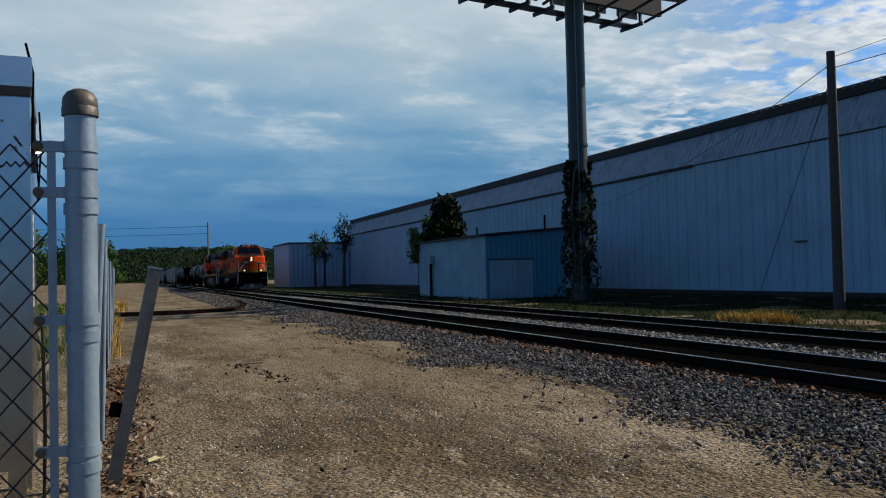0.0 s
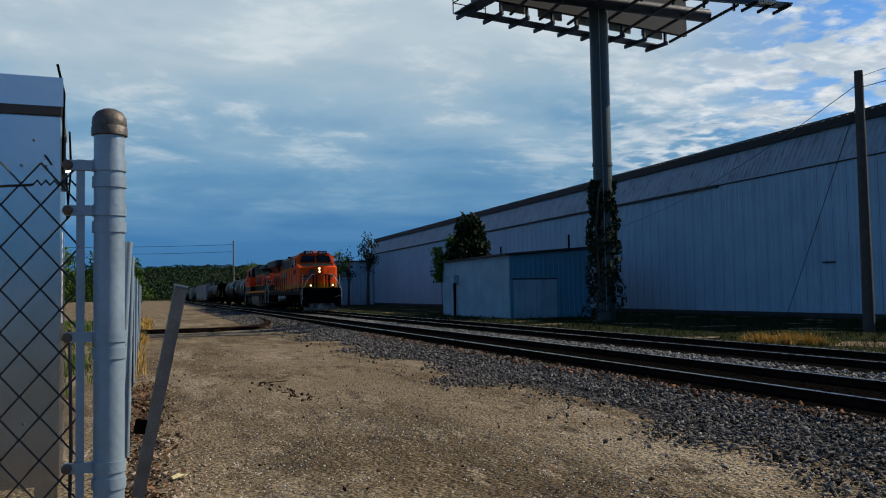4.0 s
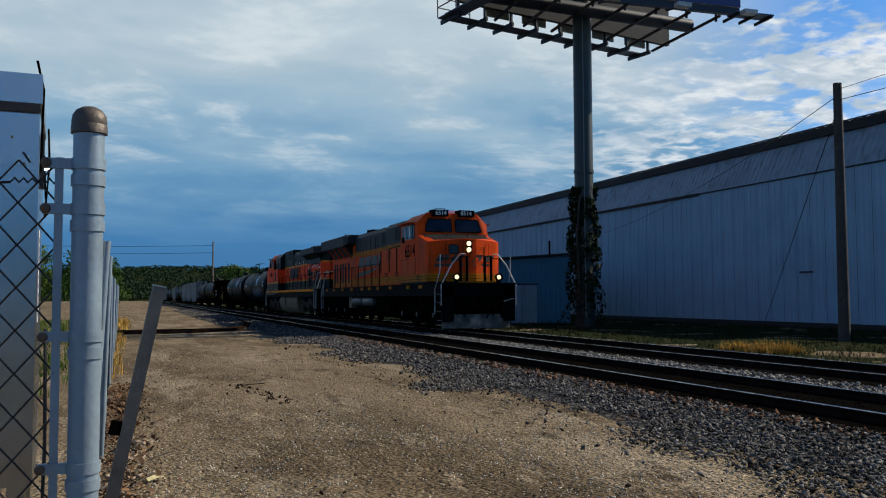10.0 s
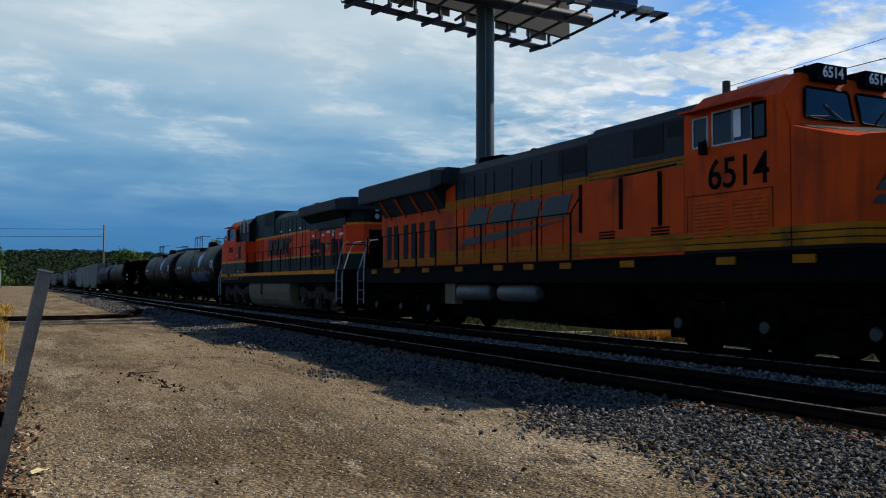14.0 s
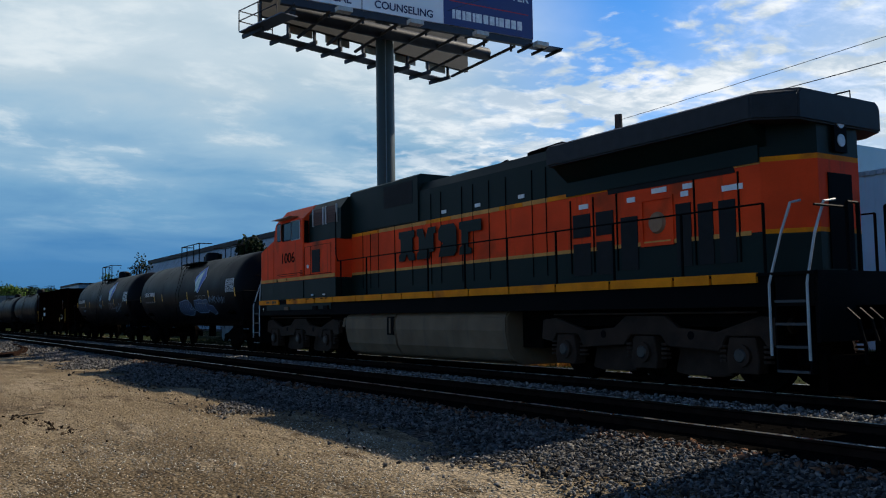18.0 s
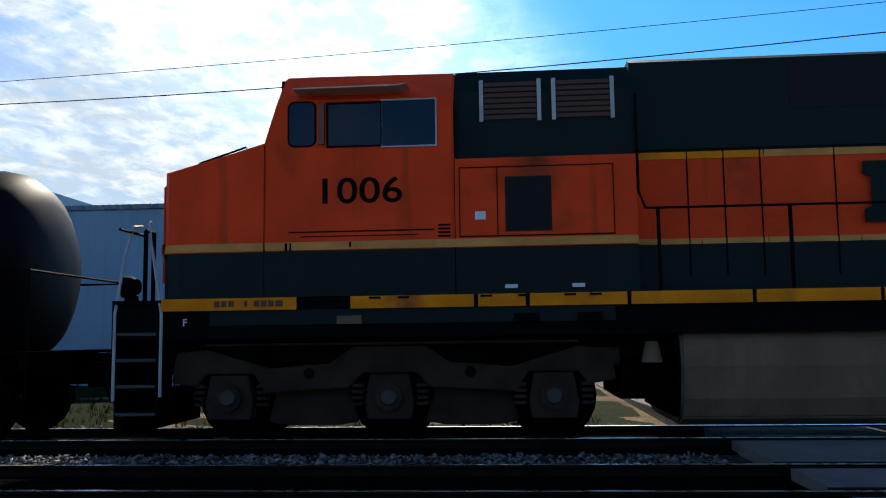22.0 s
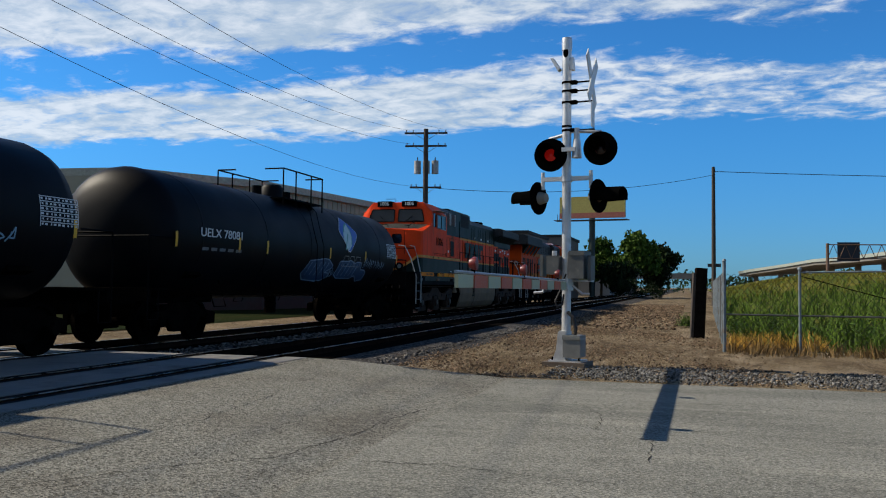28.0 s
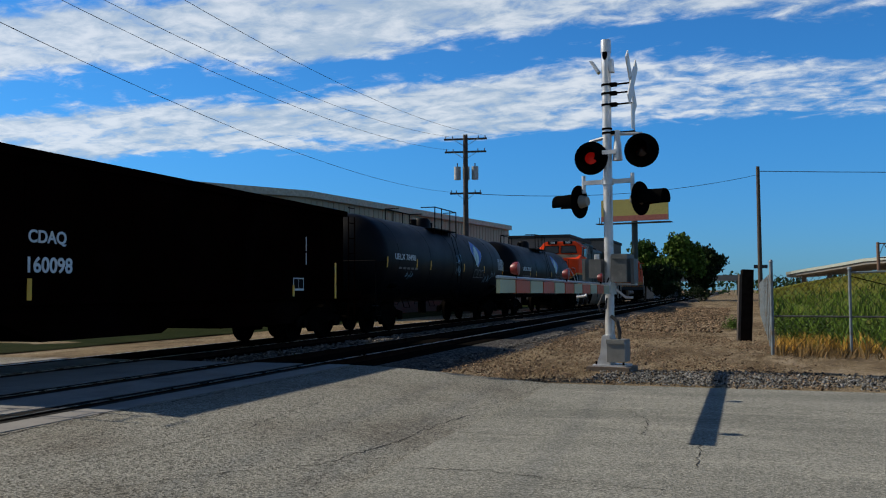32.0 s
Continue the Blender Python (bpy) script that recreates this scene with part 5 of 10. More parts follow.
            for y in (5.32, 6.22):
                fr = part("louvre_frame", box(B(), *sorted((s * 1.30, s * 1.335)), y, y + 0.05, 3.95, 4.48), SILVERP, t)
                part("louvre_frame", box(B(), *sorted((s * 1.30, s * 1.335)), y + 0.72, y + 0.77, 3.95, 4.48), SILVERP, t)
                lv = B()
                for k in range(7):
                    box(lv, *sorted((s * 1.30, s * 1.322)), y + 0.06, y + 0.71, 3.98 + 0.07 * k, 4.03 + 0.07 * k)
                part("louvre", lv, mat("rusty_louvre", (0.09, 0.03, 0.02), 0.7), t, "rusty intake louvres")
            op = B()
            box(op, *sorted((s * 1.48, s * 1.494)), 5.62, 6.18, 2.55, 3.22)
            box(op, *sorted((s * 0.99, s * 1.006)), 9.2, 10.7, 4.08, 4.66)
            pieces("dark_grille", op, mat("dark_opening", (0.004, 0.004, 0.004), 0.9), t, "dark grille")
            dfr = B()
            for q in ((5.06, 5.07, 2.50, 3.34), (5.52, 5.53, 2.50, 3.34), (6.92, 6.93, 2.50, 3.34), (5.06, 6.93, 3.34, 3.35), (5.06, 6.93, 2.49, 2.505)):
                box(dfr, *sorted((s * 1.475, s * 1.49)), *q)
            part("door_seam", dfr, BLACK, t)
            part("walkway_light", box(B(), *sorted((s * 1.478, s * 1.492)), 5.25, 5.38, 2.70, 2.80), WHITE, t)
    RS = 0.26
    # hood doors: thin seams
    for s in (-1, 1):
        sm = B()
        y = 9.4 if a else 7.9
        while y < 16.2:
            box(sm, *sorted((s * (hood_w - 0.01), s * (hood_w + 0.014))), y, y + 0.014, 2.0, 4.2)
            y += random.choice((0.45, 0.62, 0.9))
        part("door_seam", sm, BLACK, t, "door seams of the hood")
        lb = B()
        for y in (8.2, 9.6, 10.3, 12.0, 13.4, 15.0):
            box(lb, *sorted((s * (hood_w - 0.005), s * (hood_w + 0.016))), y, y + 0.2, 3.66, 3.74)
        if not a:
            pieces("warning_label", lb, WHITE, t, "small white label")
        # radiator end: black door openings
        op = B()
        if a:
            cuts = [(y, y + 0.34, 2.05, 3.15) for y in (17.0, 17.75, 18.35, 18.95, 19.75, 20.3)]
        else:
            cuts = [(y0 + RS, y1 + RS, z0, z1) for y0, y1, z0, z1 in ((16.44, 16.92, 2.68, 3.12), (16.44, 16.92, 1.95, 2.56), (17.08, 17.54, 2.68, 3.12), (17.08, 17.54, 1.95, 2.56), (17.73, 18.14, 2.0, 2.95), (19.03, 19.35, 2.0, 3.05), (19.5, 19.80, 2.0, 3.0), (19.92, 20.24, 2.0, 3.0))]
        for y0, y1, z0, z1 in cuts:
            box(op, *sorted((s * (hood_w - 0.01), s * (hood_w + 0.016))), y0, y1, z0, z1)
        pieces("door_opening", op, mat("dark_opening", (0.004, 0.004, 0.004), 0.9), t, "dark door openings")
        brc = B()
        for k in range(4):
            y = rb + 1.0 + 1.2 * k
            rod(brc, (s * hood_w, y, 3.35), (s * 1.42, y, 3.95), 0.035, 6)
        if a:
            pieces("radiator_brace", brc, ORANGE, t)
        # screens under the wings
        if a:
            part("radiator_screen", prism(B(), [(s * (hood_w + 0.002), 3.45), (s * 1.40, 3.97), (s * (hood_w + 0.002), 3.97)], "y", rb + 0.6, he - 0.3), mat("dark_opening", (0.004, 0.004, 0.004), 0.9), t, "dark radiator screen")
        else:
            part("radiator_screen", prism(B(), [(17.43 + RS, 3.41), (20.26 + RS, 3.41), (20.12 + RS, 4.04), (17.30 + RS, 4.04)], "x", *sorted((s * (hood_w - 0.01), s * (hood_w + 0.014)))), mat("dark_opening", (0.004, 0.004, 0.004), 0.9), t, "dark radiator screen")
            part("radiator_duct", prism(B(), [(s * hood_w, 3.74), (s * 1.38, 4.06), (s * hood_w, 4.06)], "y", 16.60, 21.1), GREEN, t, "sloping duct under the radiator roof")
            fr = B()
            for y0, y1, z0, z1 in ((18.22, 18.98, 2.38, 2.44), (18.22, 18.98, 3.18, 3.23), (18.22, 18.28, 2.44, 3.18), (18.92, 18.98, 2.44, 3.18)):
                box(fr, *sorted((s * (hood_w - 0.01), s * (hood_w + 0.03))), y0 + RS, y1 + RS, z0, z1)
            part("hatch_frame", fr, ORANGE, t)
            hub = B()
            rod(hub, (s * (hood_w - 0.01), 18.6 + RS, 2.78), (s * (hood_w + 0.05), 18.6 + RS, 2.78), 0.20, 18, 0.16)
            part("round_cover", hub, mat("dusty_orange_cover", (0.30, 0.16, 0.08), 0.7), t, "dusty round cover on the hatch")
            for y, z, w in ((16.62, 3.22, 0.26), (17.9, 3.2, 0.2), (18.5, 3.29, 0.34), (19.15, 3.16, 0.16), (19.2, 3.28, 0.2), (20.0, 3.14, 0.4), (16.5, 3.66, 0.2)):
                part("warning_label", box(B(), *sorted((s * (hood_w - 0.005), s * (hood_w + 0.016))), y + RS, y + RS + w, z, z + 0.09), WHITE, t, "small white label")
            for y in (16.36, 17.0, 17.62, 19.42, 20.3):
                part("door_post", box(B(), *sorted((s * (hood_w - 0.01), s * (hood_w + 0.02))), y + RS, y + RS + 0.025, 2.0, 3.42), BLACK, t)
    if a:
        part("radiator_wing", loft(B(), [(rb, 1.42, 4.46, 1.2, 4.58, 4.10), (rb + 0.5, 1.55, 4.52, 1.3, 4.62, 3.98), (L - 0.9, 1.55, 4.52, 1.3, 4.62, 3.98)]), mat("grey_black_roof", (0.026, 0.029, 0.032), 0.6, vary=0.3, spec=0.15), t, "overhanging radiator roof", bevel=0.03)
        part("hood_end_upper", box(B(), -1.0, 1.0, rb, he, 3.62, 4.1), ORANGE, t)
    else:
        part("radiator_wing", loft(B(), [(rb, 1.50, 4.42, 1.30, 4.50, 4.05), (21.25, 1.50, 4.42, 1.30, 4.50, 4.05), (21.75, 1.05, 4.42, 0.95, 4.50, 4.02)]), mat("grey_black_roof", (0.026, 0.029, 0.032), 0.6, vary=0.3, spec=0.15), t, "overhanging radiator roof", bevel=0.03)
        part("hood_end_upper", box(B(), -1.0, 1.0, rb, he, 3.505, 4.06), GREEN, t)
        # tapered end of the hood in its three bands
        plan = [(-hood_w, he), (hood_w, he), (0.52, 21.66), (-0.52, 21.66)]
        for z0, z1, mm in ((zl, 2.40, GREEN), (2.40, 2.47, YELLOW), (2.47, 3.50, ORANGE), (3.50, 3.58, YELLOW), (3.58, 4.46, GREEN)):
            part("tapered_end", prism(B(), plan, "z", z0, z1), mm, t)
        part("end_door", box(B(), -0.30, 0.30, 21.665, 21.68, 1.85, 3.3), BLACK, t)
        housing = part("end_headlight_housing", box(B(), -0.16, 0.16, 21.665, 21.72, 3.62, 4.30), BLACK, t)
        for z in (3.80, 4.08):
            lens = B(); rod(lens, (0, 21.71, z), (0, 21.735, z), 0.095, 16)
            part("headlight_lens", lens, mat("clear_lens", (0.5, 0.52, 0.55), 0.2), housing, "unlit round headlight")
        part("antenna", pipe(B(), [(-0.5, 21.1, 4.48), (-0.5, 21.1, 4.66), (-0.5, 21.6, 4.66), (-0.5, 21.6, 4.48)], 0.014, 5), BLACK, t)
    # roof details
    st = part("exhaust_stack", loft(B(), [(14.0, 0.5, 4.72, 0.45, 4.76, 4.45), (15.2, 0.5, 4.78, 0.45, 4.82, 4.45)] if a else [(14.75, 0.5, 4.72, 0.42, 4.76, 4.42), (15.8, 0.5, 4.76, 0.42, 4.80, 4.42)]), GRIME, t, "exhaust stack")
    hb = B()
    yh = 12.3 if a else 13.25
    for k in range(3):
        rod(hb, (-0.25 + 0.25 * k, yh, 4.64), (-0.25 + 0.25 * k, yh + 0.45, 4.66), 0.05, 8, 0.11)
    box(hb, -0.4, 0.4, yh - 0.1, yh + 0.05, 4.5, 4.6)
    part("air_horn", hb, BLACK, t, "cluster of air horns")
    if a:
        part("air_conditioner", box(B(), -0.5, 0.5, 4.4, 5.5, 4.64, 4.84), WHITE, t, "pale roof air conditioner", bevel=0.04)
    part("antenna", pipe(B(), [(-0.6, cab_t + 0.35, 4.66), (-0.6, cab_t + 0.35, 4.86), (-0.2, cab_t + 0.35, 4.86), (-0.2, cab_t + 0.35, 4.66)], 0.012, 5), BLACK, t)
    # handrails, walkway side
    for s in (-1, 1):
        y0 = 9.4 if a else 7.45
        ye = L - 1.5 if a else 21.35
        posts = [y0 + (ye - y0) * k / 9 for k in range(10)]
        rail_run(t, posts, y0, ye, s * 1.43, 1.78, 2.80, BLACK, thick=0.017 if a else 0.016)
        if a:
            pipe_b = B(); pipe(pipe_b, [(s * 1.43, y0, 2.80), (s * 1.43, y0 - 0.6, 3.36), (s * 1.49, cab_end + 0.2, 3.44)], 0.018)
            part("handrail", pipe_b, BLACK, t)
        else:
            pipe_b = B(); pipe(pipe_b, [(s * 1.43, y0, 2.80), (s * 1.45, 7.3, 2.80), (s * 1.47, 7.22, 3.0), (s * 1.47, 7.22, 4.2)], 0.018)
            part("handrail", pipe_b, BLACK, t)
        # stairs and stair rails at the four corners
        yr = L - 0.75 if a else 22.05
        steps(t, 0.78, 1.28, s); steps(t, yr - 0.53, yr - 0.03, s)
        for y, d in ((0.75, 1), (yr, -1)):
            if a and d > 0:
                pts = [[(s * 1.5, y + d * 0.70, 0.62), (s * 1.5, y + d * 0.68, 1.55), (s * 1.42, y + d * 0.35, 2.25), (s * 1.42, y + d * 0.3, 2.85)], [(s * 1.5, y, 0.95), (s * 1.5, y, 1.7), (s * 1.1, y - d * 0.02, 2.45), (s * 0.75, y - d * 0.02, 2.85), (s * 0.55, y - d * 0.02, 2.85)]]
            else:
                pts = [[(s * 1.5, y + d * 0.60, 0.60), (s * 1.5, y + d * 0.60, 1.62), (s * 1.40, y + d * 0.44, 2.35), (s * 1.30, y + d * 0.34, 2.78), (s * 1.12, y + d * 0.30, 2.82)], [(s * 1.49, y, 0.55), (s * 1.49, y, 1.62), (s * 1.25, y, 2.35), (s * 1.02, y, 2.78), (s * 0.75, y, 2.82)]]
            for q in pts:
                part("stair_rail", pipe(B(), q, 0.021, 6), SILVERP, t, "pale stair handrail")
    # end platforms
    for y, d in ((1.0 if a else 0.70, 1), (L - 0.70, -1)):
        pl = part("end_plate", box(B(), -1.46, 1.46, min(y, y + d * 0.06), max(y, y + d * 0.06), 0.80, 1.79), BLACK, t, "black end plate")
        rr = B()
        for x in (-0.62, -0.36, 0.36, 0.62):
            rod(rr, (x, y + d * 0.05, 1.75), (x, y + d * 0.05, 2.78), 0.03 if not (a and d > 0) else 0.055, 6)
        rod(rr, (-0.62, y + d * 0.05, 2.78), (-0.36, y + d * 0.05, 2.78), 0.022, 6); rod(rr, (0.36, y + d * 0.05, 2.78), (0.62, y + d * 0.05, 2.78), 0.022, 6)
        rod(rr, (-1.4, y + d * 0.05, 2.7), (-0.62, y + d * 0.05, 2.7), 0.02, 6); rod(rr, (1.4, y + d * 0.05, 2.7), (0.62, y + d * 0.05, 2.7), 0.02, 6)
        pieces("end_rail", rr, BLACK, pl, "end platform railing")
        plow = B()
        prism(plow, [(-1.35, y), (0, y - d * 0.30), (1.35, y), (1.35, y + d * 0.12), (-1.35, y + d * 0.12)], "z", 0.10, 0.62)
        part("pilot_plow", plow, mat("scuffed_plow_steel", (0.10, 0.09, 0.08), 0.6, 0.2, vary=0.5, scale=4, dirt=0.5, dirt_color=(0.3, 0.27, 0.23)) if a and d > 0 else GRIME, pl, "scuffed snow plow")
        coupler(t, 0.02 if d > 0 else L - 0.02, d)
        hs = B()
        for x, sg in ((-0.85, 0.3), (-0.6, 0.34), (0.55, 0.3), (0.85, 0.36), (0.3, 0.4)):
            pts = [(x, y - d * 0.02, 1.25), (x + 0.05, y - d * 0.22, 1.1), (x + 0.08, y - d * 0.32, 1.1 - sg), (x - 0.02, y - d * 0.26, 1.0 - sg * 1.4)]
            pipe(hs, pts, 0.026, 6)
        pieces("air_hose", hs, BLACK, t, "hanging air hose")
        if d > 0 and a:
            part("step_plate", box(B(), -0.75, 0.75, y - 0.02, y + 0.3, 1.79, 1.85), YELLOW, t, "yellow front step edge")
            ml = B()
            pipe(ml, [(-1.38, y - 0.05, 1.0), (-1.38, y - 0.2, 0.9), (-1.0, y - 0.2, 0.85)], 0.018); pipe(ml, [(1.38, y - 0.05, 1.5), (1.4, y - 0.25, 1.2), (1.0, y - 0.25, 1.1)], 0.018)
            part("uncoupling_lever", ml, SILVERP, t)
    return t


LOCO_A, LOCO_B = loco("a"), loco("b")
CARS += [(LOCO_A, 0.0, 0), (LOCO_B, 2 * LOCO_LEN, 180)]


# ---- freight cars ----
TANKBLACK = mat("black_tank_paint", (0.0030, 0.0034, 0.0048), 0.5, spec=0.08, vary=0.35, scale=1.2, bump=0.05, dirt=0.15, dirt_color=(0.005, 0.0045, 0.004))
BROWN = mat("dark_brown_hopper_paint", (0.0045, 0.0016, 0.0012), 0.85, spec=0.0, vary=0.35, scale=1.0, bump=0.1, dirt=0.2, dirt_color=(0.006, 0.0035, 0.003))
GREYHOP = mat("grey_hopper_paint", (0.16, 0.16, 0.15), 0.6, vary=0.25, scale=0.8, streak=0.5, dirt_color=(0.06, 0.05, 0.045))
WHITEM = mat("white_stencil_paint", (0.66, 0.66, 0.64), 0.6, vary=0.15)
GRAF = mat("pale_blue_spray_paint", (0.20, 0.30, 0.40), 0.6, vary=0.4, scale=4)
LOGOBLUE = mat("blue_mark_paint", (0.02, 0.10, 0.40), 0.5, vary=0.1)
LOGOGREEN = mat("green_mark_paint", (0.05, 0.28, 0.20), 0.5, vary=0.1)
REFL = mat("yellow_reflector_strip", (0.80, 0.42, 0.03), 0.5, vary=0.1)


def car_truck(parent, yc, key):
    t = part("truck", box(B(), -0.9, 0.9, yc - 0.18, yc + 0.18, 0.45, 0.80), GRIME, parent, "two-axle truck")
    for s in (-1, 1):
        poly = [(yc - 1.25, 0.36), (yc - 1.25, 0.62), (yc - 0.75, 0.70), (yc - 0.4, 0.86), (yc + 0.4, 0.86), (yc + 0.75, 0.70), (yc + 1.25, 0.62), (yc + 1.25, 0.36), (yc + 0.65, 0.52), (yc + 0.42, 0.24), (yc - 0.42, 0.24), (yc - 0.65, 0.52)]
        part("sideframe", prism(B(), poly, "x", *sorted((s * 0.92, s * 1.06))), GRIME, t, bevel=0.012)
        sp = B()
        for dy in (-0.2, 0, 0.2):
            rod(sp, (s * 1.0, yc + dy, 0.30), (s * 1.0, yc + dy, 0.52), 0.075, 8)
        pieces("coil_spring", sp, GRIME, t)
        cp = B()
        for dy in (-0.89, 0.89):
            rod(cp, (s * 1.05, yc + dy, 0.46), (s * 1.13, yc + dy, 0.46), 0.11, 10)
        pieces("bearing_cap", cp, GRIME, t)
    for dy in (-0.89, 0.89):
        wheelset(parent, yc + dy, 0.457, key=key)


def on_tank(y, ang, r, zc):
    """Place on the tank's side: along y, angle up from the middle height."""
    return Vector((-r * math.cos(ang), y, zc + r * math.sin(ang)))


def patch(bm, pts2, s, r, zc, lift=0.006):
    """A flat mark wrapped on the tank: points as (along, up) round its own middle."""
    fl = B()
    fl.faces.new([fl.verts.new((y, h, 0)) for y, h in pts2])
    if len(pts2) > 4:
        bmesh.ops.triangulate(fl, faces=fl.faces[:])
    hs = [h for _, h in pts2]
    if max(hs) - min(hs) > 0.14:
        k = math.floor(min(hs) / 0.1) + 1
        while k * 0.1 < max(hs):
            bmesh.ops.bisect_plane(fl, geom=fl.verts[:] + fl.edges[:] + fl.faces[:], plane_co=(0, k * 0.1, 0), plane_no=(0, 1, 0))
            k += 1
    m = {}
    for v in fl.verts:
        p = on_tank(v.co.x, v.co.y / r, r + lift, zc)
        m[v] = bm.verts.new((p.x if s < 0 else -p.x, p.y, p.z))
    for q in fl.faces:
        f = bm.faces.new([m[v] for v in q.verts])
        f.normal_update()
        if (f.normal.x > 0) == (s < 0):
            f.normal_flip()
    fl.free()
    return bm


def strip(bm, pts, width, s, r, zc, lift=0.007):
    for (y0, h0), (y1, h1) in zip(pts, pts[1:]):
        d = math.hypot(y1 - y0, h1 - h0) or 1
        ny, nh = -(h1 - h0) / d * width / 2, (y1 - y0) / d * width / 2
        patch(bm, [(y0 + ny, h0 + nh), (y1 + ny, h1 + nh), (y1 - ny, h1 - nh), (y0 - ny, h0 - nh)], s, r, zc, lift)


def tank_car(label, L=16.6, number="", graffiti=0, marks=True, key=True):
    t = thing("tank_car", label, "tank car", pose(FAR_X, 0, RAIL_Z), "freight cars of the train")
    r, zc = 1.43, 2.33
    y0, y1 = 0.82, L - 0.82
    prof = [(0.0, 0.0), (0.55, 0.04), (0.95, 0.14), (1.23, 0.30), (1.38, 0.50), (r, 0.72)]
    n = 6
    prof += [(r, 0.72 + (y1 - y0 - 1.44) * k / n) for k in range(1, n)]
    prof += [(rr, (y1 - y0) - h) for rr, h in prof[:6][::-1]]
    part("tank", lathe(B(), prof, 40, pose(0, y0, zc, -90, 0, 0)), TANKBLACK, t, "glossy black tank shell", smooth=True)
    for y in (3.1, 6.0, 8.6, 11.2, 14.2):
        part("weld_band", lathe(B(), [(r - 0.01, -0.03), (r + 0.006, -0.025), (r + 0.006, 0.025), (r - 0.01, 0.03)], 40, pose(0, y, zc, -90, 0, 0)), TANKBLACK, t, smooth=True)
    for y, d in ((0.35, 1), (L - 0.35, -1)):
        sl = part("stub_sill", box(B(), -0.35, 0.35, min(y, y + d * 4.2), max(y, y + d * 4.2), 0.82, 1.15), GRIME, t, "stub sill")
        part("end_beam", box(B(), -1.45, 1.45, min(y, y + d * 0.16), max(y, y + d * 0.16), 0.92, 1.12), GRIME, sl)
        part("running_board", box(B(), -1.45, 1.45, min(y, y + d * 0.75), max(y, y + d * 0.75), 1.13, 1.17), GRIME, sl)
        coupler(t, y - d * 0.35, d)
        rl = B()
        for s in (-1, 1):
            pipe(rl, [(s * 1.45, y + d * 0.05, 1.12), (s * 1.45, y + d * 0.05, 2.2), (s * 1.45, y + d * 0.9, 2.2)], 0.02)
            pipe(rl, [(s * 1.45, y + d * 0.05, 1.12), (s * 1.45, y + d * 0.05, 0.55), (s * 1.45, y + d * 0.40, 0.55), (s * 1.45, y + d * 0.40, 1.12)], 0.018)
        pipe(rl, [(-1.45, y + d * 0.05, 2.2), (1.45, y + d * 0.05, 2.2)], 0.02)
        part("end_railing", rl, BLACK, t, "end platform railing")
        for s in (-1, 1):
            part("saddle", prism(B(), [(s * 0.35, 1.12), (s * 1.25, 1.45), (s * 1.0, 1.75), (s * 0.3, 1.3)], "y", *sorted((y + d * 1.75, y + d * 2.3))), GRIME, t, "bolster saddle")
        car_truck(t, y + d * 1.95, key)
    # top platform with dome
    c = L / 2
    dome = part("manway_dome", lathe(B(), [(0, 0.42), (0.25, 0.40), (0.33, 0.3), (0.36, 0.0)], 18, pose(0, c, zc + r - 0.04)), TANKBLACK, t, "domed manway", smooth=True)
    for dy in (-0.9, 0.9):
        part("valve_housing", rod(B(), (0, c + dy, zc + r - 0.02), (0, c + dy, zc + r + 0.25), 0.13, 10), BLACK, t)
    part("platform", box(B(), -1.0, 1.0, c - 1.28, c + 1.28, zc + r - 0.16, zc + r - 0.12), BLACK, t, "top platform")
    rl = B()
    for s in (-1, 1):
        for y in (c - 1.28, c - 0.5, c + 0.5, c + 1.28):
            rod(rl, (s * 1.0, y, zc + r - 0.35), (s * 1.0, y, zc + r + 0.66), 0.022, 6)
        rod(rl, (s * 1.0, c - 1.28, zc + r + 0.66), (s * 1.0, c + 1.28, zc + r + 0.66), 0.022, 6)
    for y in (c - 1.28, c + 1.28):
        rod(rl, (-1.0, y, zc + r + 0.66), (-0.45, y, zc + r + 0.66), 0.022, 6); rod(rl, (1.0, y, zc + r + 0.66), (0.45, y, zc + r + 0.66), 0.022, 6)
    part("platform_railing", rl, BLACK, t, "black platform railing")
    for s in (-1, 1):
        ld = B()
        for y in (c - 0.22, c + 0.22):
            pipe(ld, [(s * 1.5, y, 0.9), (s * 1.56, y, zc), (s * 1.3, y, zc + 1.0), (s * 1.0, y, zc + r - 0.1)], 0.012, 5)
        part("ladder", ld, BLACK, t)
    gr = B()
    for s in (-1, 1):
        pipe(gr, [(s * 1.48, 3.9, 1.05), (s * 1.48, 6.5, 1.0), (s * 1.48, 11.6, 1.0), (s * 1.48, 14.2, 1.05)], 0.015, 5)
        for y in (5.2, 7.6, 10.5, 13.0):
            pipe(gr, [(s * 1.1, y, 1.35), (s * 1.3, y, 0.75), (s * 1.3, y + 0.5, 0.75), (s * 1.1, y + 0.5, 1.35)], 0.014, 5)
    part("brake_rigging", gr, GRIME, t, "rods under the tank")
    part("outlet_valve", rod(B(), (0, c, zc - r - 0.45), (0, c, zc - r + 0.1), 0.16, 10), GRIME, t)
    if not marks:
        return t
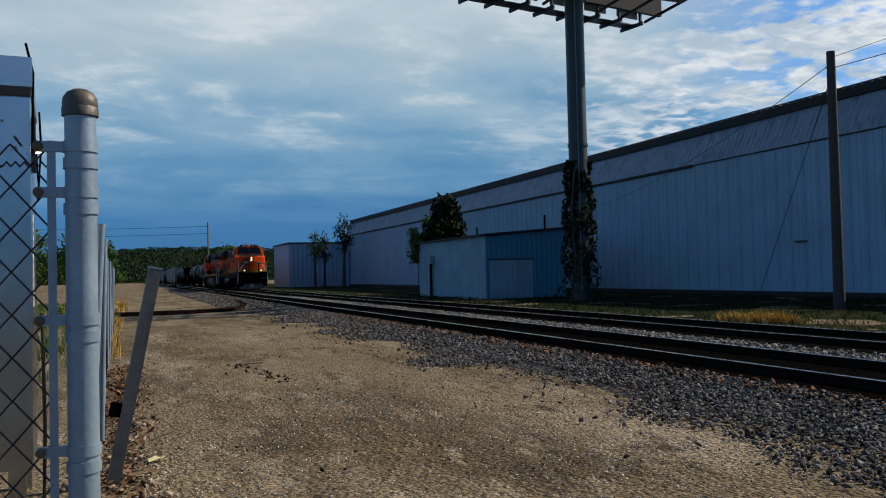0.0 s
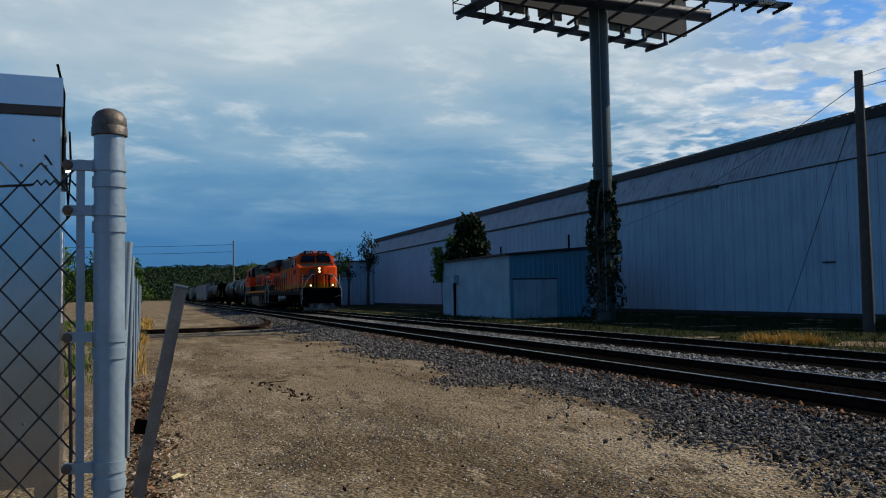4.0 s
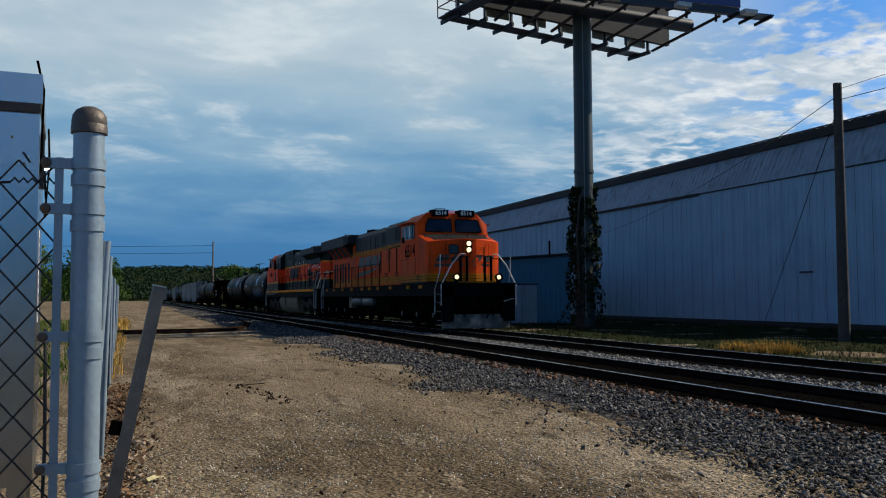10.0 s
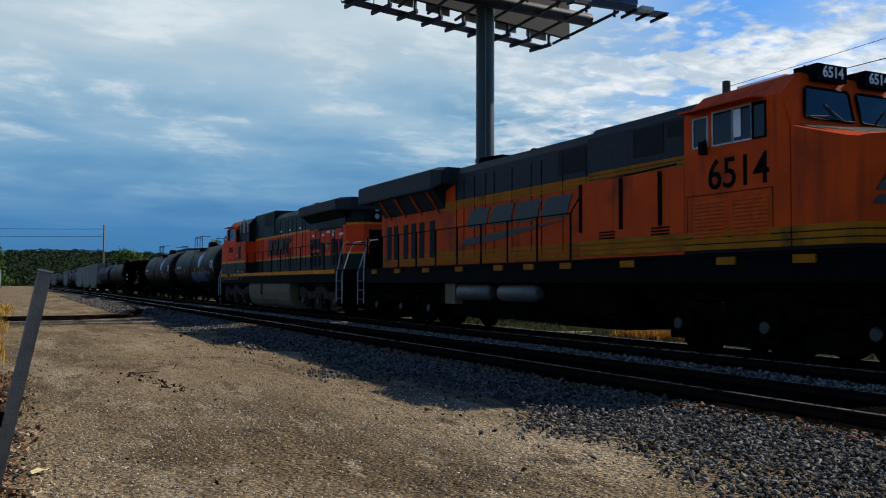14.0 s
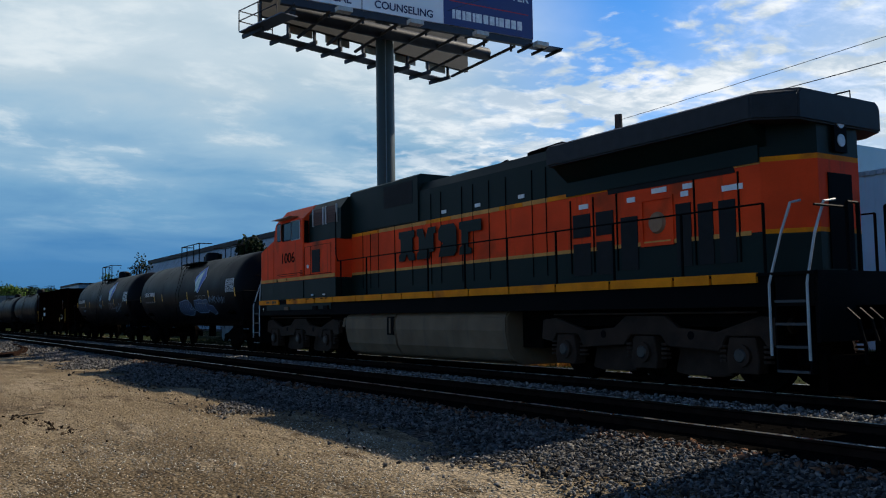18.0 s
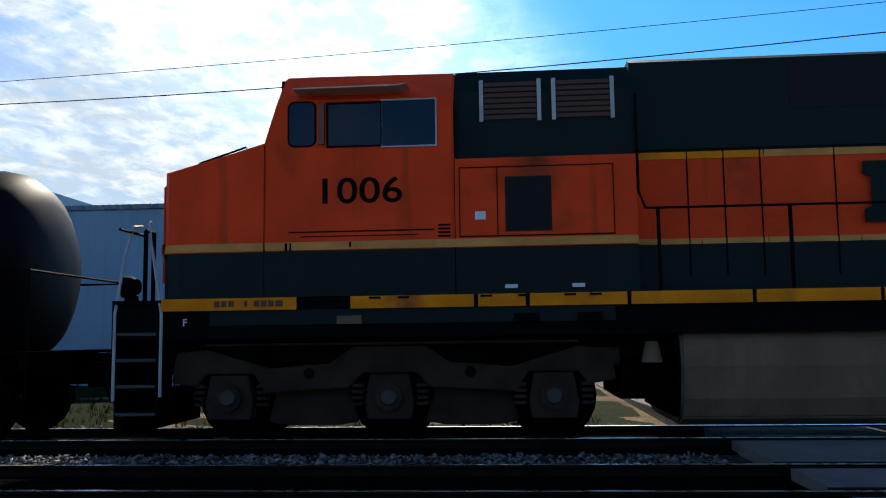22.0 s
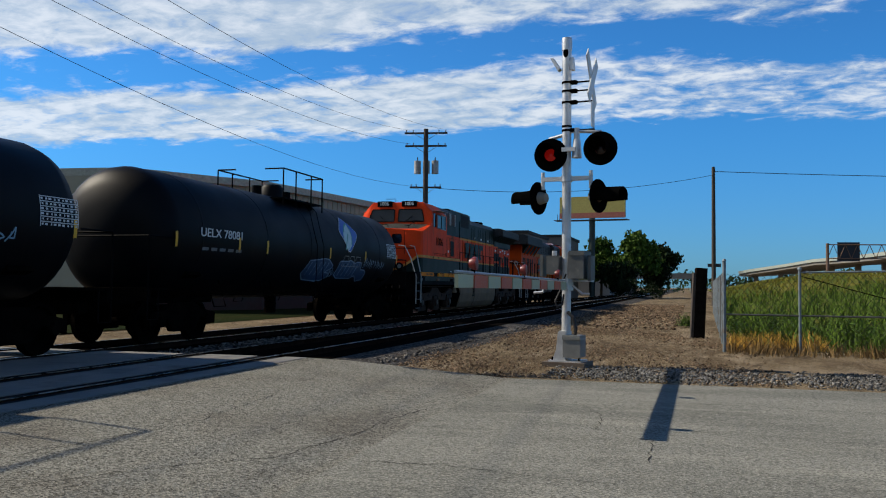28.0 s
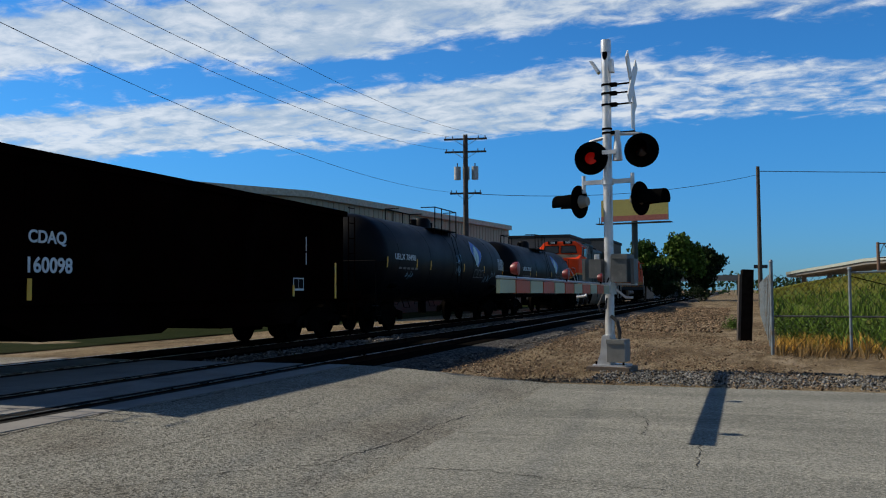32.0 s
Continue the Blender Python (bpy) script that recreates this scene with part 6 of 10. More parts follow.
    for s in (-1,):
        yl = 5.74 if graffiti == 1 else 5.32     # the emblem stands towards the front of the car
        rim = [(0.0, 1.15), (-0.67, 0.64), (-0.68, 0.53), (-0.49, 0.36), (0.03, -0.03), (0.20, -0.01), (0.53, 0.37), (0.67, 0.52), (0.66, 0.63), (0.50, 0.78)]
        leaf = [(-0.13, 0.93), (-0.21, 0.68), (-0.18, 0.42), (-0.07, 0.16), (0.14, 0.0), (0.29, 0.04), (0.43, -0.01), (0.39, 0.17), (0.51, 0.36), (0.41, 0.57), (0.16, 0.78)]
        em = B(); patch(em, [(yl + a * 1.04, 0.56 + (h - 0.56) * 1.04) for a, h in rim], s, r, zc, 0.006)
        e = part("emblem", em, WHITEM, t, "diamond emblem in blue, white and green")
        bl = B(); patch(bl, [(yl + a, h) for a, h in rim], s, r, zc, 0.010)
        part("emblem_blue", bl, LOGOBLUE, e)
        lf = B(); patch(lf, [(yl + a, h) for a, h in leaf], s, r, zc, 0.014)
        part("emblem_leaf", lf, mat("pale_mint_paint", (0.50, 0.62, 0.58), 0.5), e)
        gl = B(); strip(gl, [(yl + a, h) for a, h in ((0.40, 0.56), (0.16, 0.77), (-0.12, 0.91), (-0.19, 0.68), (-0.16, 0.42), (-0.05, 0.17))], 0.05, s, r, zc, 0.017)
        strip(gl, [(yl + a, h) for a, h in ((0.42, 0.0), (0.36, 0.17), (0.25, 0.34), (0.09, 0.52))], 0.05, s, r, zc, 0.017)
        part("emblem_vein", gl, LOGOGREEN, e)
        for a0, a1 in ((0.56, 0.12), (0.06, -0.34), (-0.40, -0.86)):
            bars = B()
            strip(bars, [(yl + a0, -0.50), (yl + a0 - 0.10, -0.18), (yl + a1, -0.18), (yl + a1 - 0.02, -0.50), (yl + a0, -0.50)], 0.022, s, r, zc)
            part("brand_bar", bars, mat("grey_outline_paint", (0.25, 0.26, 0.27), 0.6), t, "pale outlined block under the emblem")
        tb = B()
        yd = 1.93 if graffiti == 1 else 1.76
        for k in range(6):
            strip(tb, [(yd - 0.45, 0.36 - 0.085 * k), (yd + 0.45, 0.36 - 0.085 * k)], 0.016, s, r, zc)
            for j in range(9):
                w = random.uniform(0.03, 0.07)
                strip(tb, [(yd - 0.42 + 0.1 * j, 0.32 - 0.085 * k), (yd - 0.42 + 0.1 * j + w, 0.32 - 0.085 * k)], 0.035, s, r, zc)
        strip(tb, [(yd - 0.45, 0.37), (yd - 0.45, -0.14)], 0.016, s, r, zc); strip(tb, [(yd + 0.45, 0.37), (yd + 0.45, -0.14)], 0.016, s, r, zc)
        part("data_table", tb, WHITEM, t, "white stencilled data table")
        if number:
            m = Matrix.Translation((-r - 0.012, 13.4 if graffiti == 1 else 13.7, zc + 0.05)) @ Matrix(((0, 0, -1), (-1, 0, 0), (0, 1, 0))).to_4x4()
            text_part("reporting_mark", number, 0.27, m @ Matrix.Diagonal((1.34, 1, 1, 1)), WHITEM, t, "white stencilled reporting mark", bold=0.004)
            sm = B()
            for k in range(5):
                strip(sm, [(14.2 - 0.36 * k, -0.30), (13.95 - 0.36 * k, -0.30)], 0.07, s, r, zc)
            part("stencil_lines", sm, mat("dull_stencil", (0.16, 0.16, 0.16), 0.6), t)
        rf = B()
        for y in (1.35, 4.43, 7.28, 11.2, 12.6, 15.2):
            strip(rf, [(y, -0.30), (y + 0.03, 0.02)], 0.085, s, r, zc)
        pieces("reflector_strip", rf, REFL, t, "yellow reflector strips")
        gf = B()
        rnd = random.Random(graffiti)
        if graffiti:
            for base, n_, hgt, wid, hb in (((7.05, 3, 0.3, 0.14, -0.85), (4.55, 6, 0.3, 0.16, -0.50), (3.5, 6, 0.3, 0.15, -0.50)) if graffiti == 1 else ((8.3, 4, 0.35, 0.16, 0.0), (8.3, 4, 0.35, 0.14, -0.45), (4.35, 4, 0.36, 0.3, -0.74), (3.3, 3, 0.26, 0.2, -0.40), (13.5, 3, 0.3, 0.25, -0.62))):
                for k in range(n_):
                    y, h = base - k * wid, hb + rnd.uniform(-0.05, 0.05)
                    pts = [(y, h)]
                    for q in range(5):
                        pts.append((y - wid * rnd.uniform(0, 0.9), h + hgt * rnd.uniform(0, 1)))
                    strip(gf, pts, 0.022 if graffiti == 1 else 0.028, s, r, zc, 0.009)
            part("graffiti", gf, GRAF if graffiti == 1 else mat("white_spray_paint", (0.20, 0.36, 0.46), 0.6), t, "pale sprayed scrawl with no readable words")
            if graffiti == 1:
                blobs = ([(6.62, -0.79), (6.45, -0.35), (5.86, -0.34), (5.63, -0.30), (5.29, -0.39), (5.05, -0.34), (4.69, -0.36), (4.67, -0.58), (4.30, -0.60), (4.12, -0.69), (4.12, -0.96), (4.55, -1.03), (4.93, -0.81), (5.23, -0.92), (6.29, -0.92)],
                         [(8.9, -0.80), (8.6, -0.40), (8.05, -0.35), (7.60, -0.31), (7.31, -0.33), (6.92, -0.51), (6.95, -0.57), (7.38, -0.73), (7.02, -0.76), (6.95, -0.87), (7.34, -1.03), (7.70, -1.05), (8.6, -1.0)])
                for bp in blobs:
                    g2, g3 = B(), B()
                    patch(g2, bp, s, r, zc, 0.005)
                    f2 = part("graffiti_fill", g2, mat("dark_blue_spray_paint", (0.012, 0.05, 0.12), 0.6, vary=0.4, scale=4), t, "dark blue sprayed block")
                    strip(g3, bp + bp[:1], 0.035, s, r, zc, 0.009)
                    x0 = max(v[0] for v in bp)
                    for a in (0.35, 0.65, 0.95, 1.25, 1.5):
                        strip(g3, [(x0 - a - 0.12, -0.42), (x0 - a, -0.62), (x0 - a + 0.05, -0.84)], 0.03, s, r, zc, 0.009)
                    part("graffiti_outline", g3, GRAF, f2, "pale sprayed outline")
    return t


def hopper_car(label, material, L=16.6, number="", key=True, covered=False):
    t = thing("hopper_car", label, "hopper car", pose(FAR_X, 0, RAIL_Z), "freight cars of the train")
    z0, z1 = 1.15, 3.45 if not covered else 4.0
    e = 1.5
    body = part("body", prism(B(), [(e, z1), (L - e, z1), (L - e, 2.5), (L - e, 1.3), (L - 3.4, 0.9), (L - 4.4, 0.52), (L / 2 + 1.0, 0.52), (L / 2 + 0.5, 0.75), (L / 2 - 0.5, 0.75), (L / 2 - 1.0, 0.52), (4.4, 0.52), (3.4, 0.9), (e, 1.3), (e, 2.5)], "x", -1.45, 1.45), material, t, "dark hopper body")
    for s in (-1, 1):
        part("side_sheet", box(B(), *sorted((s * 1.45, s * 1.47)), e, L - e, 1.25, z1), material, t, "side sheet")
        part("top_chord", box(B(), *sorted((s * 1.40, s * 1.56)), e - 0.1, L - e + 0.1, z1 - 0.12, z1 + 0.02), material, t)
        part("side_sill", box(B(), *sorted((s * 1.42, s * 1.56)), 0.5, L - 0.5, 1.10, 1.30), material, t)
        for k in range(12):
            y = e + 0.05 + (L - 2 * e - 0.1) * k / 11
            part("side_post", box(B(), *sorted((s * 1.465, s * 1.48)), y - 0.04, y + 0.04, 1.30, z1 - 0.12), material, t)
        rf = B()
        for y, za, zb in ((2.12, 1.10, 2.04), (4.40, 1.17, 1.44), (12.56, 1.17, 1.50), (L - 1.70, 1.10, 2.0)):
            box(rf, *sorted((s * 1.562, s * 1.57)), y, y + 0.09, za, zb)
        pieces("reflector_strip", rf, REFL, t, "yellow reflector strips")
        for y in (1.1, L - 1.1):
            ld = B()
            for dy in (-0.2, 0.2):
                rod(ld, (s * 1.54, y + dy, 0.6), (s * 1.54, y + dy, z1 - 0.1), 0.018, 5)
            for k in range(8):
                rod(ld, (s * 1.54, y - 0.2, 0.65 + 0.42 * k), (s * 1.54, y + 0.2, 0.65 + 0.42 * k), 0.014, 5)
            part("ladder", ld, material, t)
    if covered:
        part("roof", prism(B(), [(-1.55, z1), (-0.9, z1 + 0.22), (0.9, z1 + 0.22), (1.55, z1)], "y", e - 0.1, L - e + 0.1), material, t, "low pitched roof")
    part("centre_sill", box(B(), -0.3, 0.3, 0.35, L - 0.35, 0.80, 1.10), GRIME, t)
    for y, d in ((0.35, 1), (L - 0.35, -1)):
        coupler(t, y - d * 0.35, d)
        part("end_frame", box(B(), -1.5, 1.5, min(y, y + d * 0.15), max(y, y + d * 0.15), 1.0, 1.3), material, t)
        car_truck(t, y + d * 1.75, key)
    if number:
        side = Matrix(((0, 0, -1), (-1, 0, 0), (0, 1, 0))).to_4x4()
        text_part("car_number", number, 0.33, Matrix.Translation((-1.487, 12.13, 1.70)) @ side, WHITEM, t, "white stencilled car number")
        text_part("owner_mark", "CDAQ", 0.27, Matrix.Translation((-1.487, 12.17, 2.14)) @ side, WHITEM, t, "worn white owner letters")
        lb = part("placard", box(B(), -1.492, -1.486, 3.79, 4.32, 1.31, 1.62), WHITEM, t, "white bordered placard")
        part("placard_field", box(B(), -1.496, -1.492, 3.82, 4.045, 1.36, 1.595), BLACK, lb)
        part("placard_field", box(B(), -1.496, -1.492, 4.065, 4.29, 1.36, 1.595), BLACK, lb)
        part("stencil_bar", box(B(), -1.492, -1.486, 3.65, 3.68, 1.95, 2.24), WHITEM, t)
        part("stencil_bar", box(B(), -1.492, -1.486, 3.65, 3.68, 2.30, 2.64), WHITEM, t)
    return t


def train_cars():
    y = 2 * LOCO_LEN
    first = tank_car("black railway tank car with diamond emblem and blue scrawls", number="UELX 78081", graffiti=1)
    CARS.append((first, y, 0)); y += 16.9
    CARS.append((tank_car("black railway tank car with diamond emblem and white stencils", number="UELX 78498", graffiti=2), y, 0)); y += 17.0
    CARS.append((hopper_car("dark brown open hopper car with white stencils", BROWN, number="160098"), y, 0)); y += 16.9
    plain = tank_car("dull black tank car far back in the train", marks=False, key=False)
    grey = hopper_car("grey covered hopper car far back in the train", GREYHOP, key=False, covered=True)
    CARS.append((plain, y, 0)); y += 16.6
    CARS.append((copy_thing(plain, pose(0, 0, 0)), y, 0)); y += 16.6
    CARS.append((grey, y, 0)); y += 16.6
    for k in "ggttgtttggttt":
        ob, ln = (grey, 16.6) if k == "g" else (plain, 16.6)
        CARS.append((copy_thing(ob, pose(0, 0, 0)), y, 0)); y += ln


train_cars()

# ---- billboard ----
def frame_between(a, b, z):
    """Pose with x from a to b, y away, z up, at a."""
    a, b = Vector((*a, z)), Vector((*b, z))
    x = (b - a).normalized()
    y = Vector((0, 0, 1)).cross(x)
    return Matrix.Translation(a) @ Matrix((x, y, (0, 0, 1))).transposed().to_4x4(), (b - a).length


NAVY = mat("navy_poster", (0.022, 0.040, 0.15), 0.6, vary=0.08, scale=0.5)
POSTER = mat("pale_grey_poster", (0.78, 0.80, 0.82), 0.6, vary=0.06, scale=0.5)
POLE = mat("dark_green_steel_pole", (0.010, 0.026, 0.024), 0.5, 0.0, vary=0.25, scale=1.5)
DKSTEEL = mat("dark_blue_black_steel", (0.02, 0.025, 0.035), 0.55, 0.3, vary=0.3)
GRATE = mat("blue_grey_grating", (0.07, 0.10, 0.15), 0.6, 0.3, vary=0.2)


def billboard():
    t = thing("billboard", "tall single-pole billboard with clinic advertisement and catwalks", "billboard", pose(0, 0, 0))
    pole = part("pole", rod(B(), (21.0, 37.7, -0.1), (21.0, 37.7, 16.8), 0.46, 24), POLE, t, "dark green steel pole", smooth=True)
    part("pole_collar", rod(B(), (21.0, 37.7, 7.6), (21.0, 37.7, 7.75), 0.50, 24), POLE, pole, smooth=True)
    part("conduit", rod(B(), (20.75, 37.2, 0.5), (20.75, 37.2, 16.0), 0.03, 6), mat("dull_grey_conduit", (0.12, 0.15, 0.15), 0.6), pole)
    m, ln = frame_between((14.2, 35.2), (28.1, 34.5), 15.75)
    f = part("face", box(B(), 0, ln, 0.0, 0.25, 0, 4.4, m), POSTER, t, "pale poster face")
    split = ln * (22.7 - 14.2) / (28.1 - 14.2)
    part("navy_panel", box(B(), split, ln, -0.012, -0.002, 0.0, 4.4, m), NAVY, f, "navy poster panel")
    part("frame_side", box(B(), -0.55, -0.02, 0.0, 0.9, -0.1, 4.4, m), DKSTEEL, f, "dark frame edge")
    part("apron", box(B(), 0.2, ln, 0.05, 0.3, -0.36, -0.02, m), DKSTEEL, t, "dark lower apron")
    up = Matrix(((1, 0, 0), (0, 0, -1), (0, 1, 0))).to_4x4()

    def words(body, size, x, z, material, align="LEFT", bold=0.02):
        text_part("poster_text", body, size, m @ Matrix.Translation((x, -0.016, z)) @ up, material, f, "poster lettering", align=align, bold=bold)

    TXT = mat("dark_blue_print", (0.02, 0.03, 0.10), 0.6)
    PALE = mat("pale_print", (0.74, 0.76, 0.78), 0.6)
    words("MEDICAL", 0.53, 1.36, 0.33, TXT); words("COUNSELING", 0.51, 4.74, 0.35, TXT); words("SERVICES", 0.44, 3.35, 1.08, mat("grey_print", (0.16, 0.18, 0.22), 0.6), bold=0.0)
    words("HEALTH CENTER", 0.645, split + 0.18, 2.09, PALE); words("SOUTH SIDE", 0.645, split + 2.62, 2.82, PALE, "CENTER")
    bars = B()
    for k in range(6):
        box(bars, 1.4 + 1.15 * k, 2.2 + 1.15 * k, -0.016, -0.008, 2.1, 4.0, m)
    pieces("brand_bar", bars, TXT, f, "large dark bar on the poster")
    part("divider_line", box(B(), 4.08, 4.12, -0.016, -0.008, 0.0, 0.66, m), TXT, f)
    part("red_line", box(B(), split + 0.35, ln - 0.3, -0.02, -0.013, 1.22, 1.27, m), mat("red_print", (0.5, 0.02, 0.03), 0.6), f, "thin red line")
    ph = B()
    x = split + 0.5
    for w in (0.2, 0.36, 0.22, 0.36, 0.2, 0.42, 0.36, 0.36, 0.2, 0.36, 0.36, 0.36, 0.36):
        box(ph, x, x + w * 0.8, -0.018, -0.012, 0.36, 0.82, m); x += w * 1.04
    pieces("number_bar", ph, PALE, f, "pale bar on the navy panel")
    for k in range(4):
        x = 2.6 + 3.6 * k
        lp = part("lamp_arm", pipe(B(), [m @ Vector((x, 0.1, -0.5)), m @ Vector((x, -1.3, -0.75))], 0.05), DKSTEEL, t, "lamp arm")
        part("flood_lamp", box(B(), x - 0.35, x + 0.35, -1.55, -1.15, -0.82, -0.62, m), mat("pale_lamp_housing", (0.45, 0.46, 0.44), 0.6), lp, "pale flood lamp", bevel=0.03)
    part("front_catwalk", box(B(), ln - 1.0, ln + 1.1, -1.1, -0.3, -0.66, -0.60, m), GRATE, t, "blue-grey grating")
    for k in range(3):
        part("bracket", box(B(), ln - 0.9 + 0.9 * k, ln - 0.82 + 0.9 * k, -1.15, 0.2, -0.8, -0.66, m), DKSTEEL, t)
    # back face, with its own catwalk, and the frame between
    m2, ln2 = frame_between((14.4, 38.0), (28.2, 41.0), 15.15)
    part("back_face", box(B(), 0, ln2, -0.25, 0.0, 0.45, 4.9, m2), mat("weathered_back_panel", (0.014, 0.015, 0.015), 0.8, vary=0.3), t, "dark back of the second face")
    cw = part("back_catwalk", box(B(), -0.3, ln2 * 0.93, 0.5, 1.25, -0.06, 0.0, m2), GRATE, t, "grating catwalk")
    br = B()
    for k in range(9):
        x = ln2 * k / 9
        box(br, x - 0.05, x + 0.05, -0.3, 1.4, -0.26, -0.06, m2)
        box(br, x - 0.05, x + 0.05, -0.2, -0.05, -0.2, 1.0, m2)
    pieces("catwalk_bracket", br, DKSTEEL, cw)
    rl = B()
    for q in (0.5, 1.0):
        rod(rl, m2 @ Vector((-0.3, 1.25, q)), m2 @ Vector((-0.3, -1.9, q)), 0.03); rod(rl, m2 @ Vector((-0.3, 1.25, q)), m2 @ Vector((1.6, 1.25, q)), 0.03)
    for x, y in ((-0.3, 1.25), (-0.3, -0.4), (-0.3, -1.9), (1.6, 1.25)):
        rod(rl, m2 @ Vector((x, y, 0)), m2 @ Vector((x, y, 1.0)), 0.03)
    part("catwalk_railing", rl, DKSTEEL, cw, "dark catwalk railing")
    part("end_catwalk", box(B(), -0.35, 0.5, -2.4, 0.5, -0.06, 0.0, m2), GRATE, t)
    for k in range(5):
        x = 1.7 + 2.35 * k
        lou = part("louvre_panel", box(B(), x, x + 1.5, 0.12, 0.2, 0.15, 0.95, m2), mat("pale_louvre_panel", (0.32, 0.32, 0.27), 0.7), t, "pale louvred lamp panel", bevel=0.08)
        sl = B()
        for j in range(5):
            box(sl, x + 0.06, x + 1.44, 0.2, 0.23, 0.24 + 0.13 * j, 0.29 + 0.13 * j, m2)
        part("slat", sl, DKSTEEL, lou)
    tube = B()
    rod(tube, (15.5, 36.6, 15.6), (27.2, 37.4, 15.6), 0.34, 16)
    part("torsion_tube", tube, DKSTEEL, t, "horizontal torsion tube", smooth=True)
    st = B()
    for k in range(8):
        x = 15.0 + 1.75 * k
        rod(st, (x, 35.0, 15.4), (x, 38.5 + (x - 15) * 0.2, 15.25), 0.08, 6)
        rod(st, (x, 35.3, 15.2), (x, 35.3, 19.8), 0.07, 6)
    pieces("stringer", st, DKSTEEL, t)


billboard()

# ---- poles and wires ----
WOOD = mat("weathered_pole_wood", (0.060, 0.046, 0.036), 0.9, vary=0.35, scale=5, bump=0.4, streak=0.3, dirt_color=(0.03, 0.024, 0.02))
GREYWOOD = mat("grey_pole_wood", (0.16, 0.135, 0.11), 0.9, vary=0.3, scale=5, bump=0.4)
WIRE = mat("black_wire", (0.01, 0.01, 0.012), 0.6)


def utility_pole(label, x, y, h, r=0.15, arms=(), material=None, turn=0.0, lean=(0, 0), transformers=0, cat="utility pole"):
    t = thing("utility_pole", label, cat, pose(x, y, 0, lean[0], lean[1], turn), "utility poles")
    part("pole", rod(B(), (0, 0, -0.05), (0, 0, h), r, 12, r * 0.72), material or WOOD, t, smooth=True)
    for z, w in arms:
        a = part("crossarm", box(B(), -w, w, -0.06, 0.06, z - 0.06, z + 0.06), material or WOOD, t, "wooden crossarm")
        ins = B()
        for q in (-0.92, -0.6, 0.6, 0.92):
            rod(ins, (w * q, 0, z + 0.06), (w * q, 0, z + 0.22), 0.035, 6)
        part("insulator", ins, mat("brown_porcelain", (0.10, 0.07, 0.06), 0.3), a)
        br = B()
        rod(br, (-w * 0.6, 0.07, z), (0, 0.1, z - 0.55), 0.018, 5); rod(br, (w * 0.6, 0.07, z), (0, 0.1, z - 0.55), 0.018, 5)
        part("brace", br, GALV, a)
    for k in range(transformers):
        a = (-0.62, 0.0, 0.62)[k]
        can = part("transformer", rod(B(), (a, -0.32, h - 3.1), (a, -0.32, h - 2.2), 0.24, 14), mat("pale_grey_can", (0.36, 0.37, 0.37), 0.5), t, "pale grey transformer can", smooth=True)
        part("bushing", rod(B(), (a, -0.32, h - 2.2), (a, -0.32, h - 1.95), 0.04, 6), WIRE, can)
    return t


p1 = utility_pole("dark weathered wooden utility pole on the grass verge", 21.5, 21.77, 8.4, 0.19)
cable("service_wire", (21.5, 21.77, 8.0), (29.35, 50.0, 5.7), 0.5, 0.013, WIRE, "thin black service wire to the warehouse")
cable("overhead_wire", (21.5, 21.77, 8.2), (20.0, -14.0, 9.4), 0.25, 0.009, WIRE, "thin black overhead wire between poles")
cable("overhead_wire", (21.5, 21.77, 7.85), (16.2, -14.2, 7.6), 0.5, 0.013, WIRE, "black overhead wire between poles")
cable("guy_wire", (21.5, 21.77, 7.6), (25.6, 30.5, 0.05), 0.0, 0.014, WIRE, "thin guy wire to the ground")
p2 = utility_pole("grey wooden utility pole with angled crossarm across the road", 16.0, -14.2, 10.4, 0.17, ((9.75, 1.1), (9.2, 1.0)), GREYWOOD, 40)
p3 = utility_pole("wooden utility pole with crossarms and pale transformers", 18.2, -57.0, 12.4, 0.22, ((12.1, 1.5), (11.2, 1.45), (8.3, 1.1)), WOOD, 10, transformers=3)
p4 = utility_pole("tall thin wooden pole beside the grass field", -1.4, -78.0, 12.0, 0.2, (), WOOD)
part("street_sign", box(B(), -0.6, 0.5, -0.05, 0.05, 3.3, 3.6), DKSTEEL, p4)
p5 = utility_pole("street pole with crossarm and flood lamps across the road", 38.5, -11.3, 10.0, 0.18, ((9.8, 1.1),), GREYWOOD, 72)
for s in (-1, 1):
    part("flood_lamp", box(B(), s * 0.55 - 0.2, s * 0.55 + 0.2, -0.4, 0, 7.6, 7.95), mat("pale_lamp_housing", (0.45, 0.46, 0.44), 0.6), p5, bevel=0.04)
utility_pole("distant wooden pole with short crossarm", 78.0, -13.5, 10.4, 0.2, ((9.9, 1.4), (8.6, 1.4)), WOOD, 80)
utility_pole("distant wooden pole with short crossarm", 110.0, -34.0, 8.5, 0.2, ((8.2, 1.4),), WOOD, 20)
utility_pole("distant slim pole above the train", 24.0, 285.0, 19.5, 0.3, ((16.6, 1.4),), GREYWOOD, 80)
for k, (dz, dx) in enumerate(((12.35, 1.2), (12.35, -1.2), (11.4, 1.2), (8.4, 0.8))):
    cable("overhead_wire", (18.2 + dx, -57.0, dz), (16.0 + 0.9 * dx, -14.2, (9.95, 9.95, 9.4, 8.0)[k]), 0.9, 0.010, WIRE, "long black overhead wire above the tracks")
for k, (dz, dx) in enumerate(((9.95, 0.8), (9.95, -0.8), (9.4, 0.8))):
    cable("overhead_wire", (16.0 + dx, -14.2, dz), (19.0 + dx, 30.0, dz + 5.0), 0.4, 0.010, WIRE, "long black overhead wire above the tracks")
